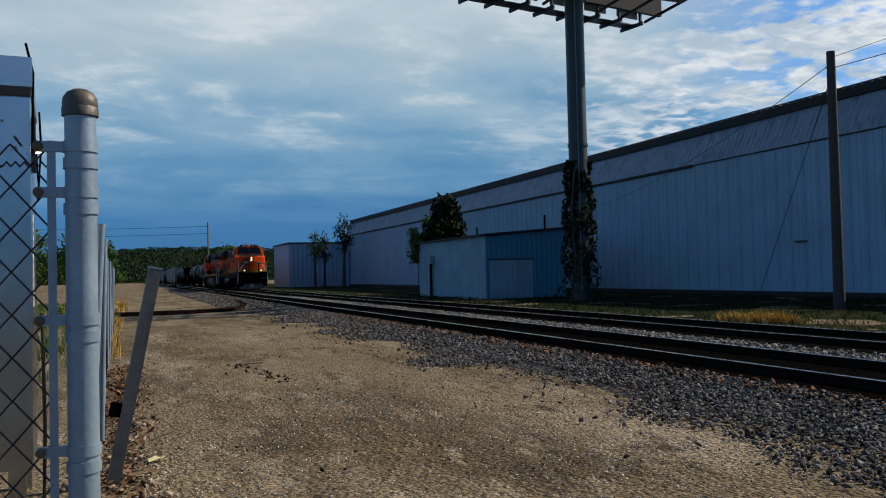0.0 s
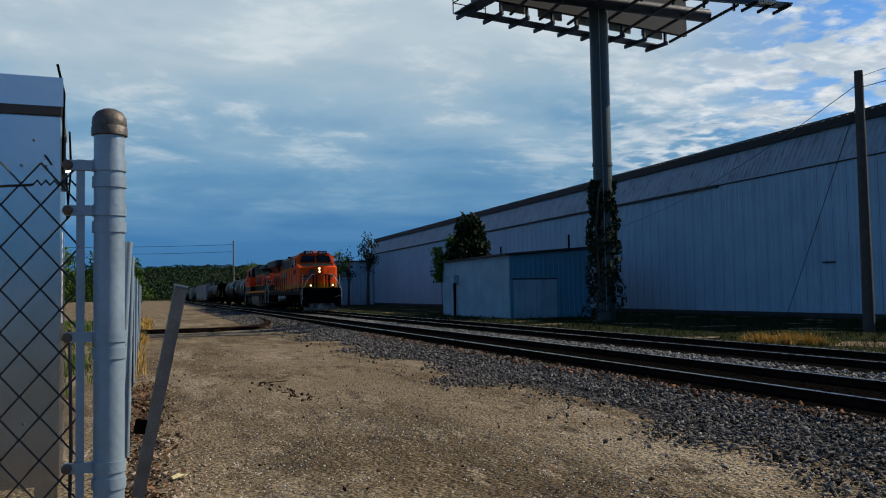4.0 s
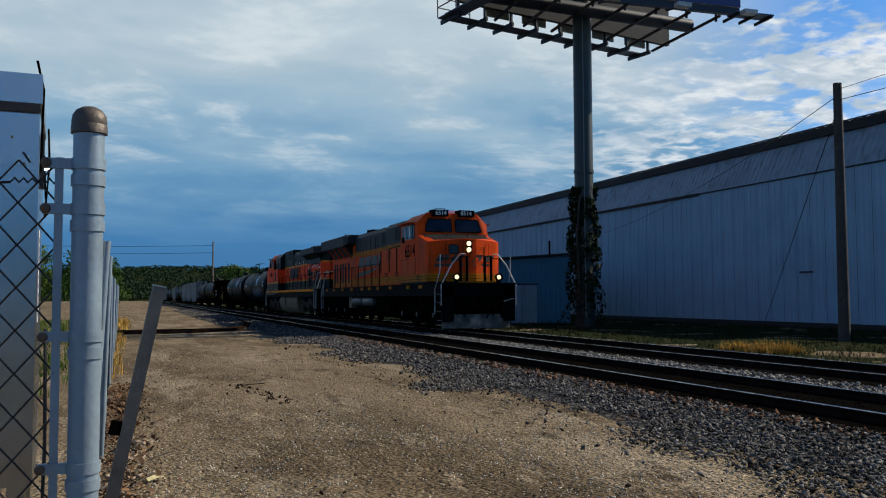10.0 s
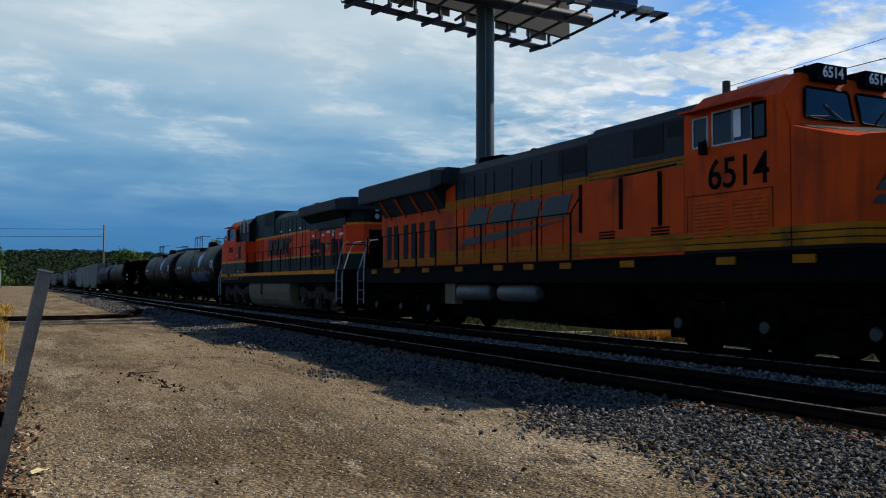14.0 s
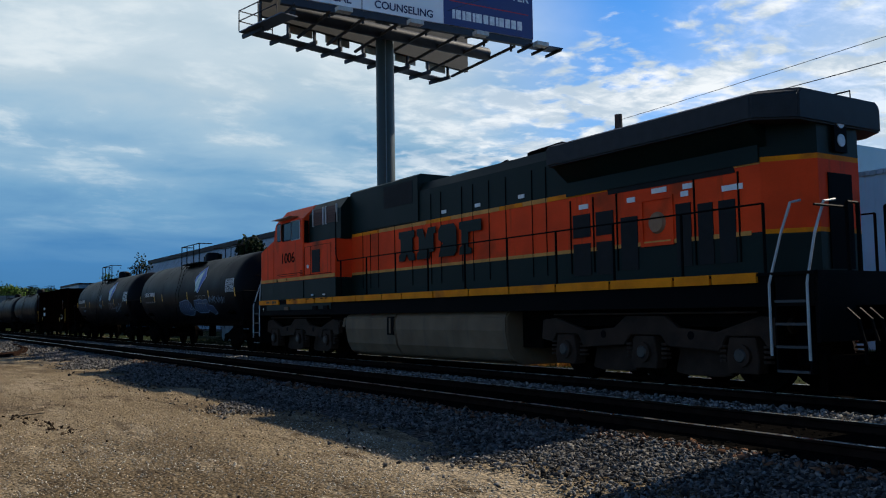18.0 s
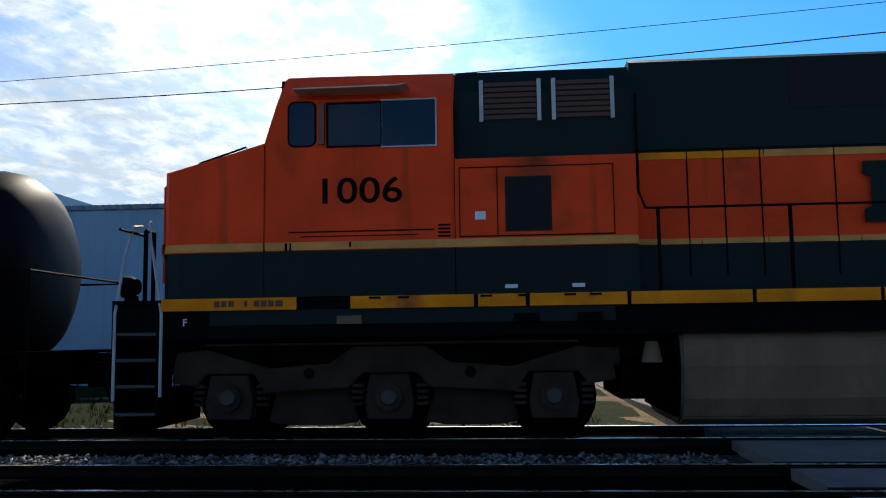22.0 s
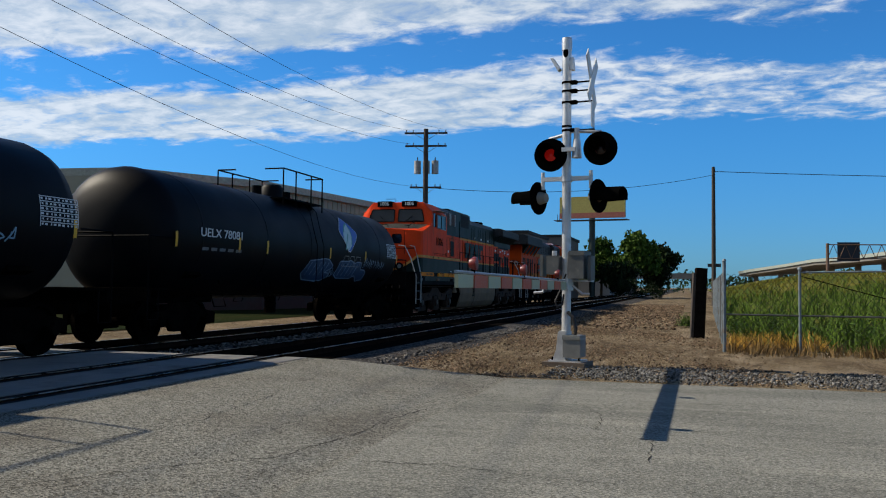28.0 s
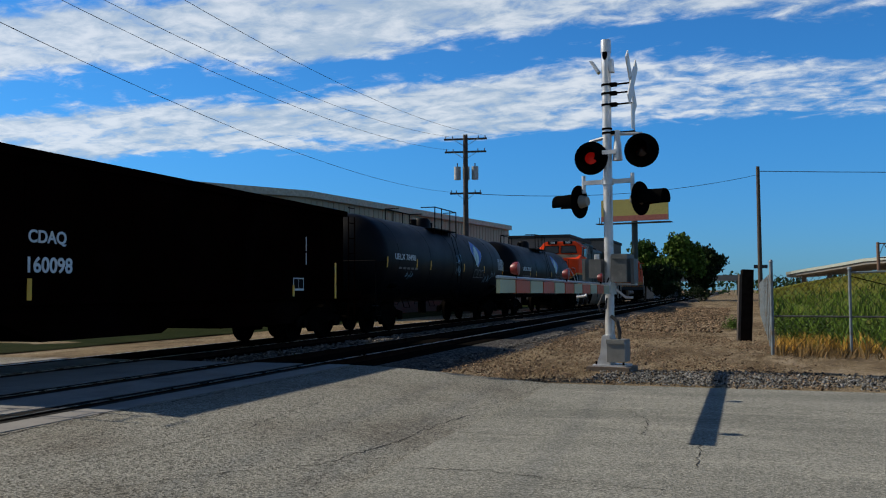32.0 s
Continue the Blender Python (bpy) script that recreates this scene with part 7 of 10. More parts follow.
cable("overhead_wire", (16.0, -14.2, 7.8), (60.0, 3.0, 8.6), 0.6, 0.012, WIRE, "black overhead wire across the street")
cable("overhead_wire", (-1.4, -78, 11.6), (-90.0, -84, 11.4), 1.2, 0.03, WIRE, "distant overhead wire over the field")
cable("overhead_wire", (-1.4, -78, 11.3), (18.2, -57, 8.3), 0.8, 0.02, WIRE, "thin overhead wire above the tracks")
for z in (15.9, 18.2):
    cable("overhead_wire", (24, 285, z), (-70, 300, z + 0.6), 0.8, 0.06, WIRE, "distant overhead wire below the clouds")

# ---- fence, gate post and signal bungalow ----
MESHW = mat("weathered_fence_wire", (0.022, 0.020, 0.018), 0.7, 0.2, vary=0.3, scale=20, dirt=0.2, dirt_color=(0.07, 0.04, 0.025))
BUNG = mat("brushed_aluminium_cladding", (0.40, 0.44, 0.47), 0.24, 1.0, vary=0.10, scale=1.5, fine=120, bump=0.03)


def chain_link(bm, width, height, m, pitch=0.046, r=0.0028, z0=0.05):
    """Diamond mesh: zigzag wires that hook into each other, built as thin three-sided rods."""
    n = int(width / pitch)
    k = int(height / (pitch * 1.12))
    hz = height / k

    def strut(a, b):
        a, b = m @ Vector(a), m @ Vector(b)
        q = (b - a).to_track_quat("Z", "Y")
        va = [bm.verts.new(a + q @ Vector((r * math.cos(t), r * math.sin(t), 0))) for t in (0, 2.09, 4.19)]
        vb = [bm.verts.new(b + q @ Vector((r * math.cos(t), r * math.sin(t), 0))) for t in (0, 2.09, 4.19)]
        for i in range(3):
            bm.faces.new((va[i], va[(i + 1) % 3], vb[(i + 1) % 3], vb[i]))
    for i in range(n):
        for j in range(k):
            x, z = i * pitch, z0 + j * hz
            if (i + j) % 2 == 0:
                strut((x, 0.002, z), (x + pitch, -0.002, z + hz))
            else:
                strut((x, 0.002, z + hz), (x + pitch, -0.002, z))
    return bm


def near_fence():
    az = radians(-2.70)
    px, py = 2.36 * math.sin(az), 2.36 * math.cos(az)
    t = thing("gate_post", "galvanised steel fence gate post with domed cap and bands", "fence post", pose(px, py, 0))
    part("post", rod(B(), (0, 0, -0.05), (0, 0, 1.945), 0.0375, 28), GALV, t, smooth=True)
    part("cap", lathe(B(), [(0.0, 1.994), (0.018, 1.992), (0.032, 1.984), (0.041, 1.970), (0.043, 1.954), (0.042, 1.947), (0.044, 1.944), (0.044, 1.924), (0.038, 1.922)], 28), mat("tarnished_cap", (0.10, 0.085, 0.07), 0.55, 0.5, vary=0.3, scale=20), t, "tarnished domed cap", smooth=True)
    for z in (1.845, 1.73, 1.41, 1.085):
        bnd = B()
        for dz in (0.0, -0.042):
            lathe(bnd, [(0.0385, z + dz - 0.014), (0.0415, z + dz - 0.014), (0.0415, z + dz + 0.014), (0.0385, z + dz + 0.014)], 28)
        box(bnd, -0.105, -0.035, -0.010, 0.006, z - 0.013, z + 0.013)
        b = part("tension_band", bnd, GALV, t, "galvanised tension band", smooth=True)
        part("bolt", lathe(B(), [(0, 0.014), (0.011, 0.010), (0.013, 0.0)], 12, pose(-0.098, -0.011, z, 90, 0, 0)), mat("rusty_bolt", (0.13, 0.09, 0.06), 0.6, 0.5), b, smooth=True)
    part("tension_bar", box(B(), -0.078, -0.058, -0.004, 0.004, 0.08, 1.86), GALV, t, "flat tension bar")
    f = thing("chain_link_fence", "rusty chain-link fence panel beside the gate post", "fence", pose(px - 0.07, py, 0, 0, 0, 176))
    part("mesh", chain_link(B(), 2.6, 1.80, pose(0, 0, 0)), MESHW, f, "diamond wire mesh")
    tw = B()
    zz = [(0.0 + 0.01 * k, 0, 1.80 + 0.006 * (-1) ** k) for k in range(12)] + [(0.12 + 0.12 * k, 0, 1.80 - 0.014 * k ** 0.6) for k in range(1, 20)]
    pipe(tw, zz, 0.0035, 5)
    part("top_wire", tw, MESHW, f, "twisted top wire")
    kn = B()
    for k in range(14):
        x = 0.072 * (2 * k + 1)
        rod(kn, (x - 0.006, 0, 1.845), (x + 0.01, 0.004, 1.87), 0.003, 5)
    part("knuckle", kn, MESHW, f)
    part("bottom_rail", rod(B(), (0.02, 0.03, 0.42), (2.6, -0.3, 0.30), 0.024, 12), GALV, f, "leaning brace pipe", smooth=True)
    part("end_post", rod(B(), (2.62, 0, -0.05), (2.62, 0, 1.95), 0.03, 12), GALV, f, smooth=True)
    # fence running away beside the lot
    g = thing("side_fence", "long chain-link fence with leaning posts along the lot", "fence", pose(0, 0, 0))
    y, x = 4.3, -0.17
    k = 0
    while y < 46:
        part("post", rod(B(), (x - 0.012 * y + random.uniform(-0.03, 0.03), y, -0.05), (x - 0.012 * y + random.uniform(-0.08, 0.08), y + random.uniform(-0.1, 0.1), 1.9), 0.026, 10), GALV, g, "thin galvanised post", smooth=True)
        y += 2.1 + 0.3 * (k % 3); k += 1
    ms = B()
    for k in range(12):
        y = 4.3 + 3.0 * k
        chain_link(ms, 3.0, 1.7, Matrix.Translation((x - 0.012 * y, y, 0)) @ pose(0, 0, 0, 0, 0, 90.7), 0.11 if k < 3 else 0.2, 0.0025)
    tagged(part("mesh", ms, MESHW, g, "dull wire mesh"), kind="stuff")
    # the leaning channel post
    lp = thing("leaning_channel_post", "grey steel channel post leaning beside the fence", "post", pose(-0.13, 6.79, 0.0, 0, 11.5, 8))
    cz = B()
    for q in ((-0.045, 0.045, -0.005, 0.005), (-0.045, -0.037, 0.0, 0.045), (0.037, 0.045, 0.0, 0.045)):
        box(cz, q[0], q[1], q[2], q[3], -0.02, 1.62)
    part("channel", cz, mat("grey_galvanised_channel", (0.085, 0.090, 0.092), 0.5, 0.3, vary=0.3), lp, "ribbed steel channel")
    part("clamp", box(B(), -0.12, 0.02, 0.0, 0.06, 0.50, 0.60), GRIME, lp, "dark clamp")
    part("top_rim", box(B(), -0.05, 0.05, -0.008, 0.05, 1.62, 1.63), GALV, lp)


near_fence()


def bungalow():
    """Signal equipment house on short legs behind the fence."""
    az = radians(-5.5)
    d = 5.9
    t = thing("signal_bungalow", "brushed aluminium railway signal equipment house on short legs", "equipment house", pose(d * math.sin(az), d * math.cos(az), 0, 0, 0, 4))
    W, D, z0, z1 = 2.4, 1.3, 0.36, 2.68
    part("body", box(B(), -W, 0, 0, D, z0, z1), BUNG, t, "brushed aluminium body", bevel=0.012)
    part("door", box(B(), -1.0, -0.30, -0.014, -0.001, z0 + 0.1, z1 - 0.06), BUNG, t, "flush metal door")
    part("door", box(B(), -W + 0.1, -1.02, -0.014, -0.001, z0 + 0.1, z1 - 0.06), BUNG, t, "flush metal door")
    part("drip_rail", box(B(), -W, 0.006, -0.03, 0.0, z1 - 0.02, z1 + 0.035), mat("dark_brown_drip_rail", (0.03, 0.022, 0.02), 0.6), t, "dark drip rail over the door")
    part("roof", prism(B(), [(-0.03, z1 + 0.036), (D + 0.03, z1 + 0.036), (D + 0.03, z1 + 0.13), (-0.03, z1 + 0.22)], "x", -W - 0.02, 0.015), BUNG, t, "sloping metal roof")
    part("plate", box(B(), -0.24, -0.06, -0.008, -0.001, 2.32, 2.52), BUNG, t, "small riveted plate")
    rv = B()
    for x, z in ((-0.22, 2.34), (-0.08, 2.34), (-0.15, 2.50), (-0.03, 2.8), (-0.3, 1.75), (-0.2, 0.75)):
        lathe(rv, [(0, 0.006), (0.008, 0.003), (0.010, 0)], 8, pose(x, -0.009, z, 90, 0, 0))
    part("rivets", rv, mat("dark_rivet", (0.12, 0.12, 0.12), 0.5, 0.6), t)
    gr = part("vent_grille", box(B(), -0.78, -0.36, -0.02, -0.0145, 0.95, 1.72), mat("vent_back", (0.05, 0.05, 0.05), 0.8), t, "perforated vent grille")
    sl = B()
    for k in range(16):
        box(sl, -0.78, -0.36, -0.028, -0.020, 0.96 + 0.048 * k, 0.985 + 0.048 * k)
    part("slat", sl, BUNG, gr)
    for x in (-0.14, -W + 0.1):
        for y in (0.04, D - 0.14):
            part("leg", box(B(), x, x + 0.10, y, y + 0.10, -0.05, z0), BUNG, t, "short metal leg")
    lamp = part("sign_bracket", box(B(), 0.003, 0.03, 0.10, 0.16, 2.2, 2.55), DKSTEEL, t)
    part("indicator_lamp", lathe(B(), [(0, 0.04), (0.03, 0.03), (0.04, 0)], 12, pose(0.03, 0.13, 2.36, 0, 90, 0)), mat("lit_lamp", (1.0, 0.85, 0.65), 0.3, emit=6.0), lamp, "small lit lamp", smooth=True)
    an = B()
    pipe(an, [(0.01, 0.06, 2.30), (0.02, 0.06, 2.82), (-0.02, 0.03, 3.0)], 0.008)
    pipe(an, [(0.03, 0.5, 2.05), (0.05, 0.75, 2.45), (0.04, 0.75, 2.7)], 0.008); pipe(an, [(0.03, 0.06, 2.4), (0.03, 0.7, 2.2)], 0.006)
    part("antenna", an, GRIME, t, "thin antenna rods")
    lb = part("label_strip", box(B(), 0.002, 0.006, 0.28, 0.42, 1.35, 1.95), WHITE, t, "white notice strip")
    bars = B()
    for k in range(9):
        box(bars, 0.006, 0.008, 0.31, 0.39, 1.39 + 0.06 * k, 1.42 + 0.06 * k)
    part("notice_bars", bars, mat("grey_print", (0.16, 0.18, 0.22), 0.6), lb, "unreadable lines")
    pipe_b = B(); pipe(pipe_b, [(0.05, 0.5, 1.3), (0.06, 0.52, 0.5), (0.05, 0.5, 0.0)], 0.012)
    part("cable", pipe_b, WIRE, t)


bungalow()

# ---- crossing signals ----
MASTP = mat("silver_painted_mast", (0.55, 0.56, 0.57), 0.4, 0.5, vary=0.15, scale=6, dirt=0.1, dirt_color=(0.3, 0.28, 0.25))
REDDIM = mat("dark_red_lens", (0.02, 0.001, 0.001), 0.3)
REDLIT = mat("lit_red_lens", (0.40, 0.008, 0.005), 0.35, emit=0.22)
HOUS = mat("flat_black_housing", (0.003, 0.003, 0.003), 0.8, spec=0.0)
BOXGREY = mat("pale_grey_signal_box", (0.18, 0.18, 0.165), 0.6, 0.0, vary=0.15, dirt=0.15, dirt_color=(0.2, 0.18, 0.15))


def flasher(parent, x, z, facing, lit):
    """One flashing lamp: target, hood, lens. facing: degrees, 0 looks along -y."""
    m = pose(x, 0, z, 0, 0, facing)
    tg = part("lamp_target", lathe(B(), [(0, 0.0), (0.325, 0.0), (0.325, 0.012), (0.12, 0.014), (0, 0.014)], 28, m @ pose(0, -0.12, 0, 90, 0, 0)), HOUS, parent, "round black target", smooth=True)
    part("lens", lathe(B(), [(0, 0.05), (0.07, 0.04), (0.12, 0.0)], 20, m @ pose(0, -0.135, 0, 90, 0, 0)), REDLIT if lit else REDDIM, tg, "red lens", smooth=True)
    hd = B()
    n = 14
    for i in range(n):
        a0, a1 = math.pi * (-0.15 + 1.3 * i / n), math.pi * (-0.15 + 1.3 * (i + 1) / n)
        q = [(rr * math.cos(a), y, rr * math.sin(a) - 0.02) for a, y, rr in ((a0, -0.13, 0.19), (a1, -0.13, 0.19), (a1, -0.66, 0.17), (a0, -0.66, 0.17))]
        vs = [hd.verts.new(m @ Vector(p)) for p in q]
        hd.faces.new(vs)
    part("hood", hd, HOUS, tg, "black visor hood", smooth=True)
    part("back_box", lathe(B(), [(0, 0.16), (0.09, 0.15), (0.13, 0.0)], 16, m @ pose(0, -0.09, 0, -90, 0, 0)), BOXGREY, tg, smooth=True)
    return tg


def mast_near():
    # local: -y looks to the road, x to the right of someone who faces the mast from the road
    t = thing("crossing_signal", "silver railway crossing signal mast with red flashers and lowered gate", "crossing signal", pose(2.80, -16.7, 0.0, 0, 0, 172))
    mast = part("mast", rod(B(), (0, 0, 0.32), (0, 0, 6.30), 0.088, 20), MASTP, t, "silver painted mast", smooth=True)
    part("mast_cap", lathe(B(), [(0, 0.09), (0.095, 0.085), (0.1, 0.05), (0.1, -0.16), (0.09, -0.16)], 20, pose(0, 0, 6.28)), MASTP, mast, smooth=True)
    part("mast_slot", prism(B(), [(0.05 * math.cos(k * 0.5236), 6.06 + 0.10 * math.sin(k * 0.5236)) for k in range(12)], "y", -0.094, -0.07), HOUS, mast, "dark oval opening")
    for z in (1.2, 2.6, 3.0):
        part("mast_band", rod(B(), (0, 0, z), (0, 0, z + 0.03), 0.093, 18), MASTP, mast, smooth=True)
    base = part("base", prism(B(), [(-0.24, 0.06), (0.06, 0.06), (0.06, 0.66), (-0.11, 0.66), (-0.15, 0.30)], "y", -0.2, 0.2), MASTP, t, "cast mast base", bevel=0.02)
    part("junction_box", box(B(), 0.0, 0.34, -0.24, 0.16, 0.16, 0.58), BOXGREY, base, "grey junction box", bevel=0.03)
    part("junction_lid", prism(B(), [(-0.01, 0.58), (0.33, 0.54), (0.35, 0.50), (-0.01, 0.50)], "y", -0.26, 0.16), BOXGREY, base)
    part("base_flange", box(B(), -0.28, 0.36, -0.24, 0.24, 0.06, 0.10), MASTP, base, bevel=0.01)
    for x in (-0.22, 0.30):
        part("anchor_bolt", rod(B(), (x, -0.18, 0.09), (x, -0.18, 0.16), 0.02, 8), GRIME, base)
    part("foundation", box(B(), -0.38, 0.44, -0.34, 0.34, -0.05, 0.07), mat("weathered_footing_timber", (0.13, 0.10, 0.075), 0.9, vary=0.3, scale=4, bump=0.3), base, "weathered timber footing", bevel=0.02)
    # two lamps face the road, two look sideways
    arm2 = part("lamp_arm", pipe(B(), [(-0.36, 0.02, 4.40), (-0.1, 0.0, 4.45), (0.12, 0, 4.52), (0.42, 0, 4.50), (0.68, 0.02, 4.48)], 0.035, 8), MASTP, t, "lamp crossarm")
    flasher(arm2, -0.30, 4.06, 6, True)
    flasher(arm2, 0.68, 4.14, 6, False)
    arm = part("lamp_arm", box(B(), -0.50, 0.50, -0.04, 0.04, 3.56, 3.64), MASTP, t, "lamp crossarm")
    flasher(arm, -0.46, 3.24, -104, False)
    flasher(arm, 0.52, 3.24, 72, False)
    for sx in (-1, 1):
        part("lamp_bracket", rod(B(), (sx * 0.48, 0, 3.40), (sx * 0.48, 0, 3.74), 0.04, 8), MASTP, arm)
    part("arm_clamp", rod(B(), (0, 0, 3.54), (0, 0, 3.66), 0.115, 16), MASTP, arm, smooth=True)
    bell = part("bell", rod(B(), (0.20, 0, 4.00), (0.20, 0, 4.36), 0.10, 14, 0.07), MASTP, t, "crossing bell housing", smooth=True)
    part("bell_neck", rod(B(), (0.20, 0, 4.36), (0.20, 0, 4.58), 0.06, 12), MASTP, bell, smooth=True)
    part("bell_clamp", box(B(), -0.12, 0.2, -0.11, -0.06, 4.12, 4.20), MASTP, bell)
    # sight plates below the cap
    part("sight_plate", prism(B(), [(-0.32, 5.98), (-0.26, 5.98), (-0.12, 5.76), (-0.17, 5.72)], "y", -0.07, 0.07), MASTP, t, "small tilted plate")
    part("sight_plate", prism(B(), [(0.04, 5.90), (0.13, 5.98), (0.15, 5.72), (0.09, 5.72)], "y", -0.07, 0.07), MASTP, t, "small tilted plate")
    for z, x1 in ((5.48, 0.50), (5.31, 0.50), (5.09, 0.50), (4.62, 0.10), (4.54, 0.55)):
        cb = part("sign_clamp", rod(B(), (0, 0, z - 0.02), (0, 0, z + 0.02), 0.10, 14), GRIME, t, "dark clamp band", smooth=True)
        if x1 > 0.2:
            part("sign_bracket", box(B(), 0.08, x1, -0.014, 0.014, z - 0.014, z + 0.014), GRIME, cb)
            part("clamp_nut", box(B(), 0.08, 0.20, -0.05, 0.05, z - 0.035, z + 0.035), GRIME, cb, bevel=0.01)
    # crossbuck, turned edge-on to the road
    for sgn in (-1, 1):
        part("crossbuck_blade", box(B(), -0.010, 0.010, -0.62, 0.62, -0.11, 0.11, pose(0.50 + 0.014 * sgn, 0, 5.50, sgn * 45, 0, 0) @ pose(0, 0, 0, 0, 0, 3)), WHITE, t, "white crossbuck blade edge-on")
    part("track_sign", box(B(), 0.505, 0.52, -0.12, 0.12, 4.58, 5.06), WHITE, t)
    # gate mechanism
    MECH = mat("dark_grey_gate_casting", (0.085, 0.088, 0.085), 0.6, 0.0, vary=0.25, scale=7, dirt=0.2, dirt_color=(0.16, 0.15, 0.13))
    mech = part("gate_mechanism", box(B(), 0.10, 0.40, -0.24, 0.24, 1.66, 2.16), MECH, t, "grey gate mechanism", bevel=0.06)
    part("mechanism_lid", box(B(), 0.12, 0.42, -0.26, 0.26, 2.10, 2.19), MECH, mech, bevel=0.03)
    part("motor_box", box(B(), -0.34, -0.10, -0.20, 0.20, 1.74, 2.10), MECH, mech, "grey motor box", bevel=0.05)
    part("mechanism_cap", rod(B(), (-0.24, 0, 2.10), (-0.24, 0, 2.20), 0.05, 10), MASTP, mech)
    part("counterweight", box(B(), -0.50, -0.44, -0.12, 0.12, 1.70, 2.12), MECH, mech, bevel=0.02)
    part("counterweight", box(B(), 0.46, 0.52, -0.16, 0.16, 1.62, 2.10), MECH, mech, bevel=0.02)
    part("support_plate", box(B(), -0.52, 0.52, -0.10, 0.10, 1.60, 1.64), MASTP, mech, "pale support plate")
    part("brace", rod(B(), (0.06, -0.1, 1.60), (0.36, -0.1, 1.36), 0.022, 8), MASTP, mech)
    part("brace", rod(B(), (0.34, -0.1, 1.37), (0.48, -0.1, 1.37), 0.022, 8), MASTP, mech)
    part("arm_stop", pipe(B(), [(-0.42, -0.1, 1.58), (-0.44, -0.1, 1.40), (-0.62, -0.1, 1.38)], 0.028, 8), MASTP, mech, "pale arm stop")
    part("cable", pipe(B(), [(0.02, -0.1, 1.75), (-0.10, -0.14, 1.40), (-0.18, -0.14, 1.22), (-0.14, -0.14, 1.10), (-0.04, -0.12, 1.16), (-0.02, -0.12, 1.36)], 0.018, 6), WIRE, t, "looped black cable")
    part("cable", pipe(B(), [(0.06, -0.12, 1.02), (0.18, -0.14, 0.92), (0.22, -0.12, 0.72), (0.20, -0.1, 0.56)], 0.035, 8), WIRE, t, "black hose into the box")
    return t


mast_near()


def gate_arm():
    """Lowered arm across the near lane, in the signal's own line."""
    a, b = Vector((2.72, -16.0, 1.52)), Vector((2.85, -8.7, 1.56))
    t = thing("crossing_gate", "lowered crossing gate arm with red and white stripes", "crossing gate", Matrix.Translation(a))
    d = b - a
    n = 11
    RW = mat("orange_red_reflective_stripe", (0.40, 0.055, 0.012), 0.5, vary=0.15), mat("pale_reflective_stripe", (0.32, 0.35, 0.23), 0.5, vary=0.1)
    for k in range(n):
        p, q = d * (k / n), d * ((k + 1) / n)
        x0, x1 = p.x, q.x
        part("stripe", box(B(), x0 - 0.02, x0 + 0.02, p.y, q.y, p.z - 0.072, p.z + 0.072), RW[k % 2 == 0], t)
    part("top_tube", rod(B(), (0, -0.8, 0.095), d + Vector((0, 0, 0.095)), 0.016, 8), GALV, t)
    part("arm_root", box(B(), -0.05, 0.05, -0.75, 0.02, -0.09, 0.13), MASTP, t, "arm bracket at the mast")
    for k, f in enumerate((0.12, 0.52, 0.90)):
        p = d * f
        l = part("arm_lamp", lathe(B(), [(0, 0.05), (0.05, 0.045), (0.075, 0.0), (0.075, -0.04), (0, -0.05)], 14, Matrix.Translation(p + Vector((0, 0, 0.20))) @ pose(0, 0, 0, 0, 90, 0)), mat("red_arm_lamp", (0.14, 0.006, 0.005), 0.4, emit=0.03), t, "small red gate lamp", smooth=True)
        part("lamp_stem", rod(B(), p + Vector((0, 0, 0.09)), p + Vector((0, 0, 0.15)), 0.02, 6), HOUS, l)
    return t


gate_arm()


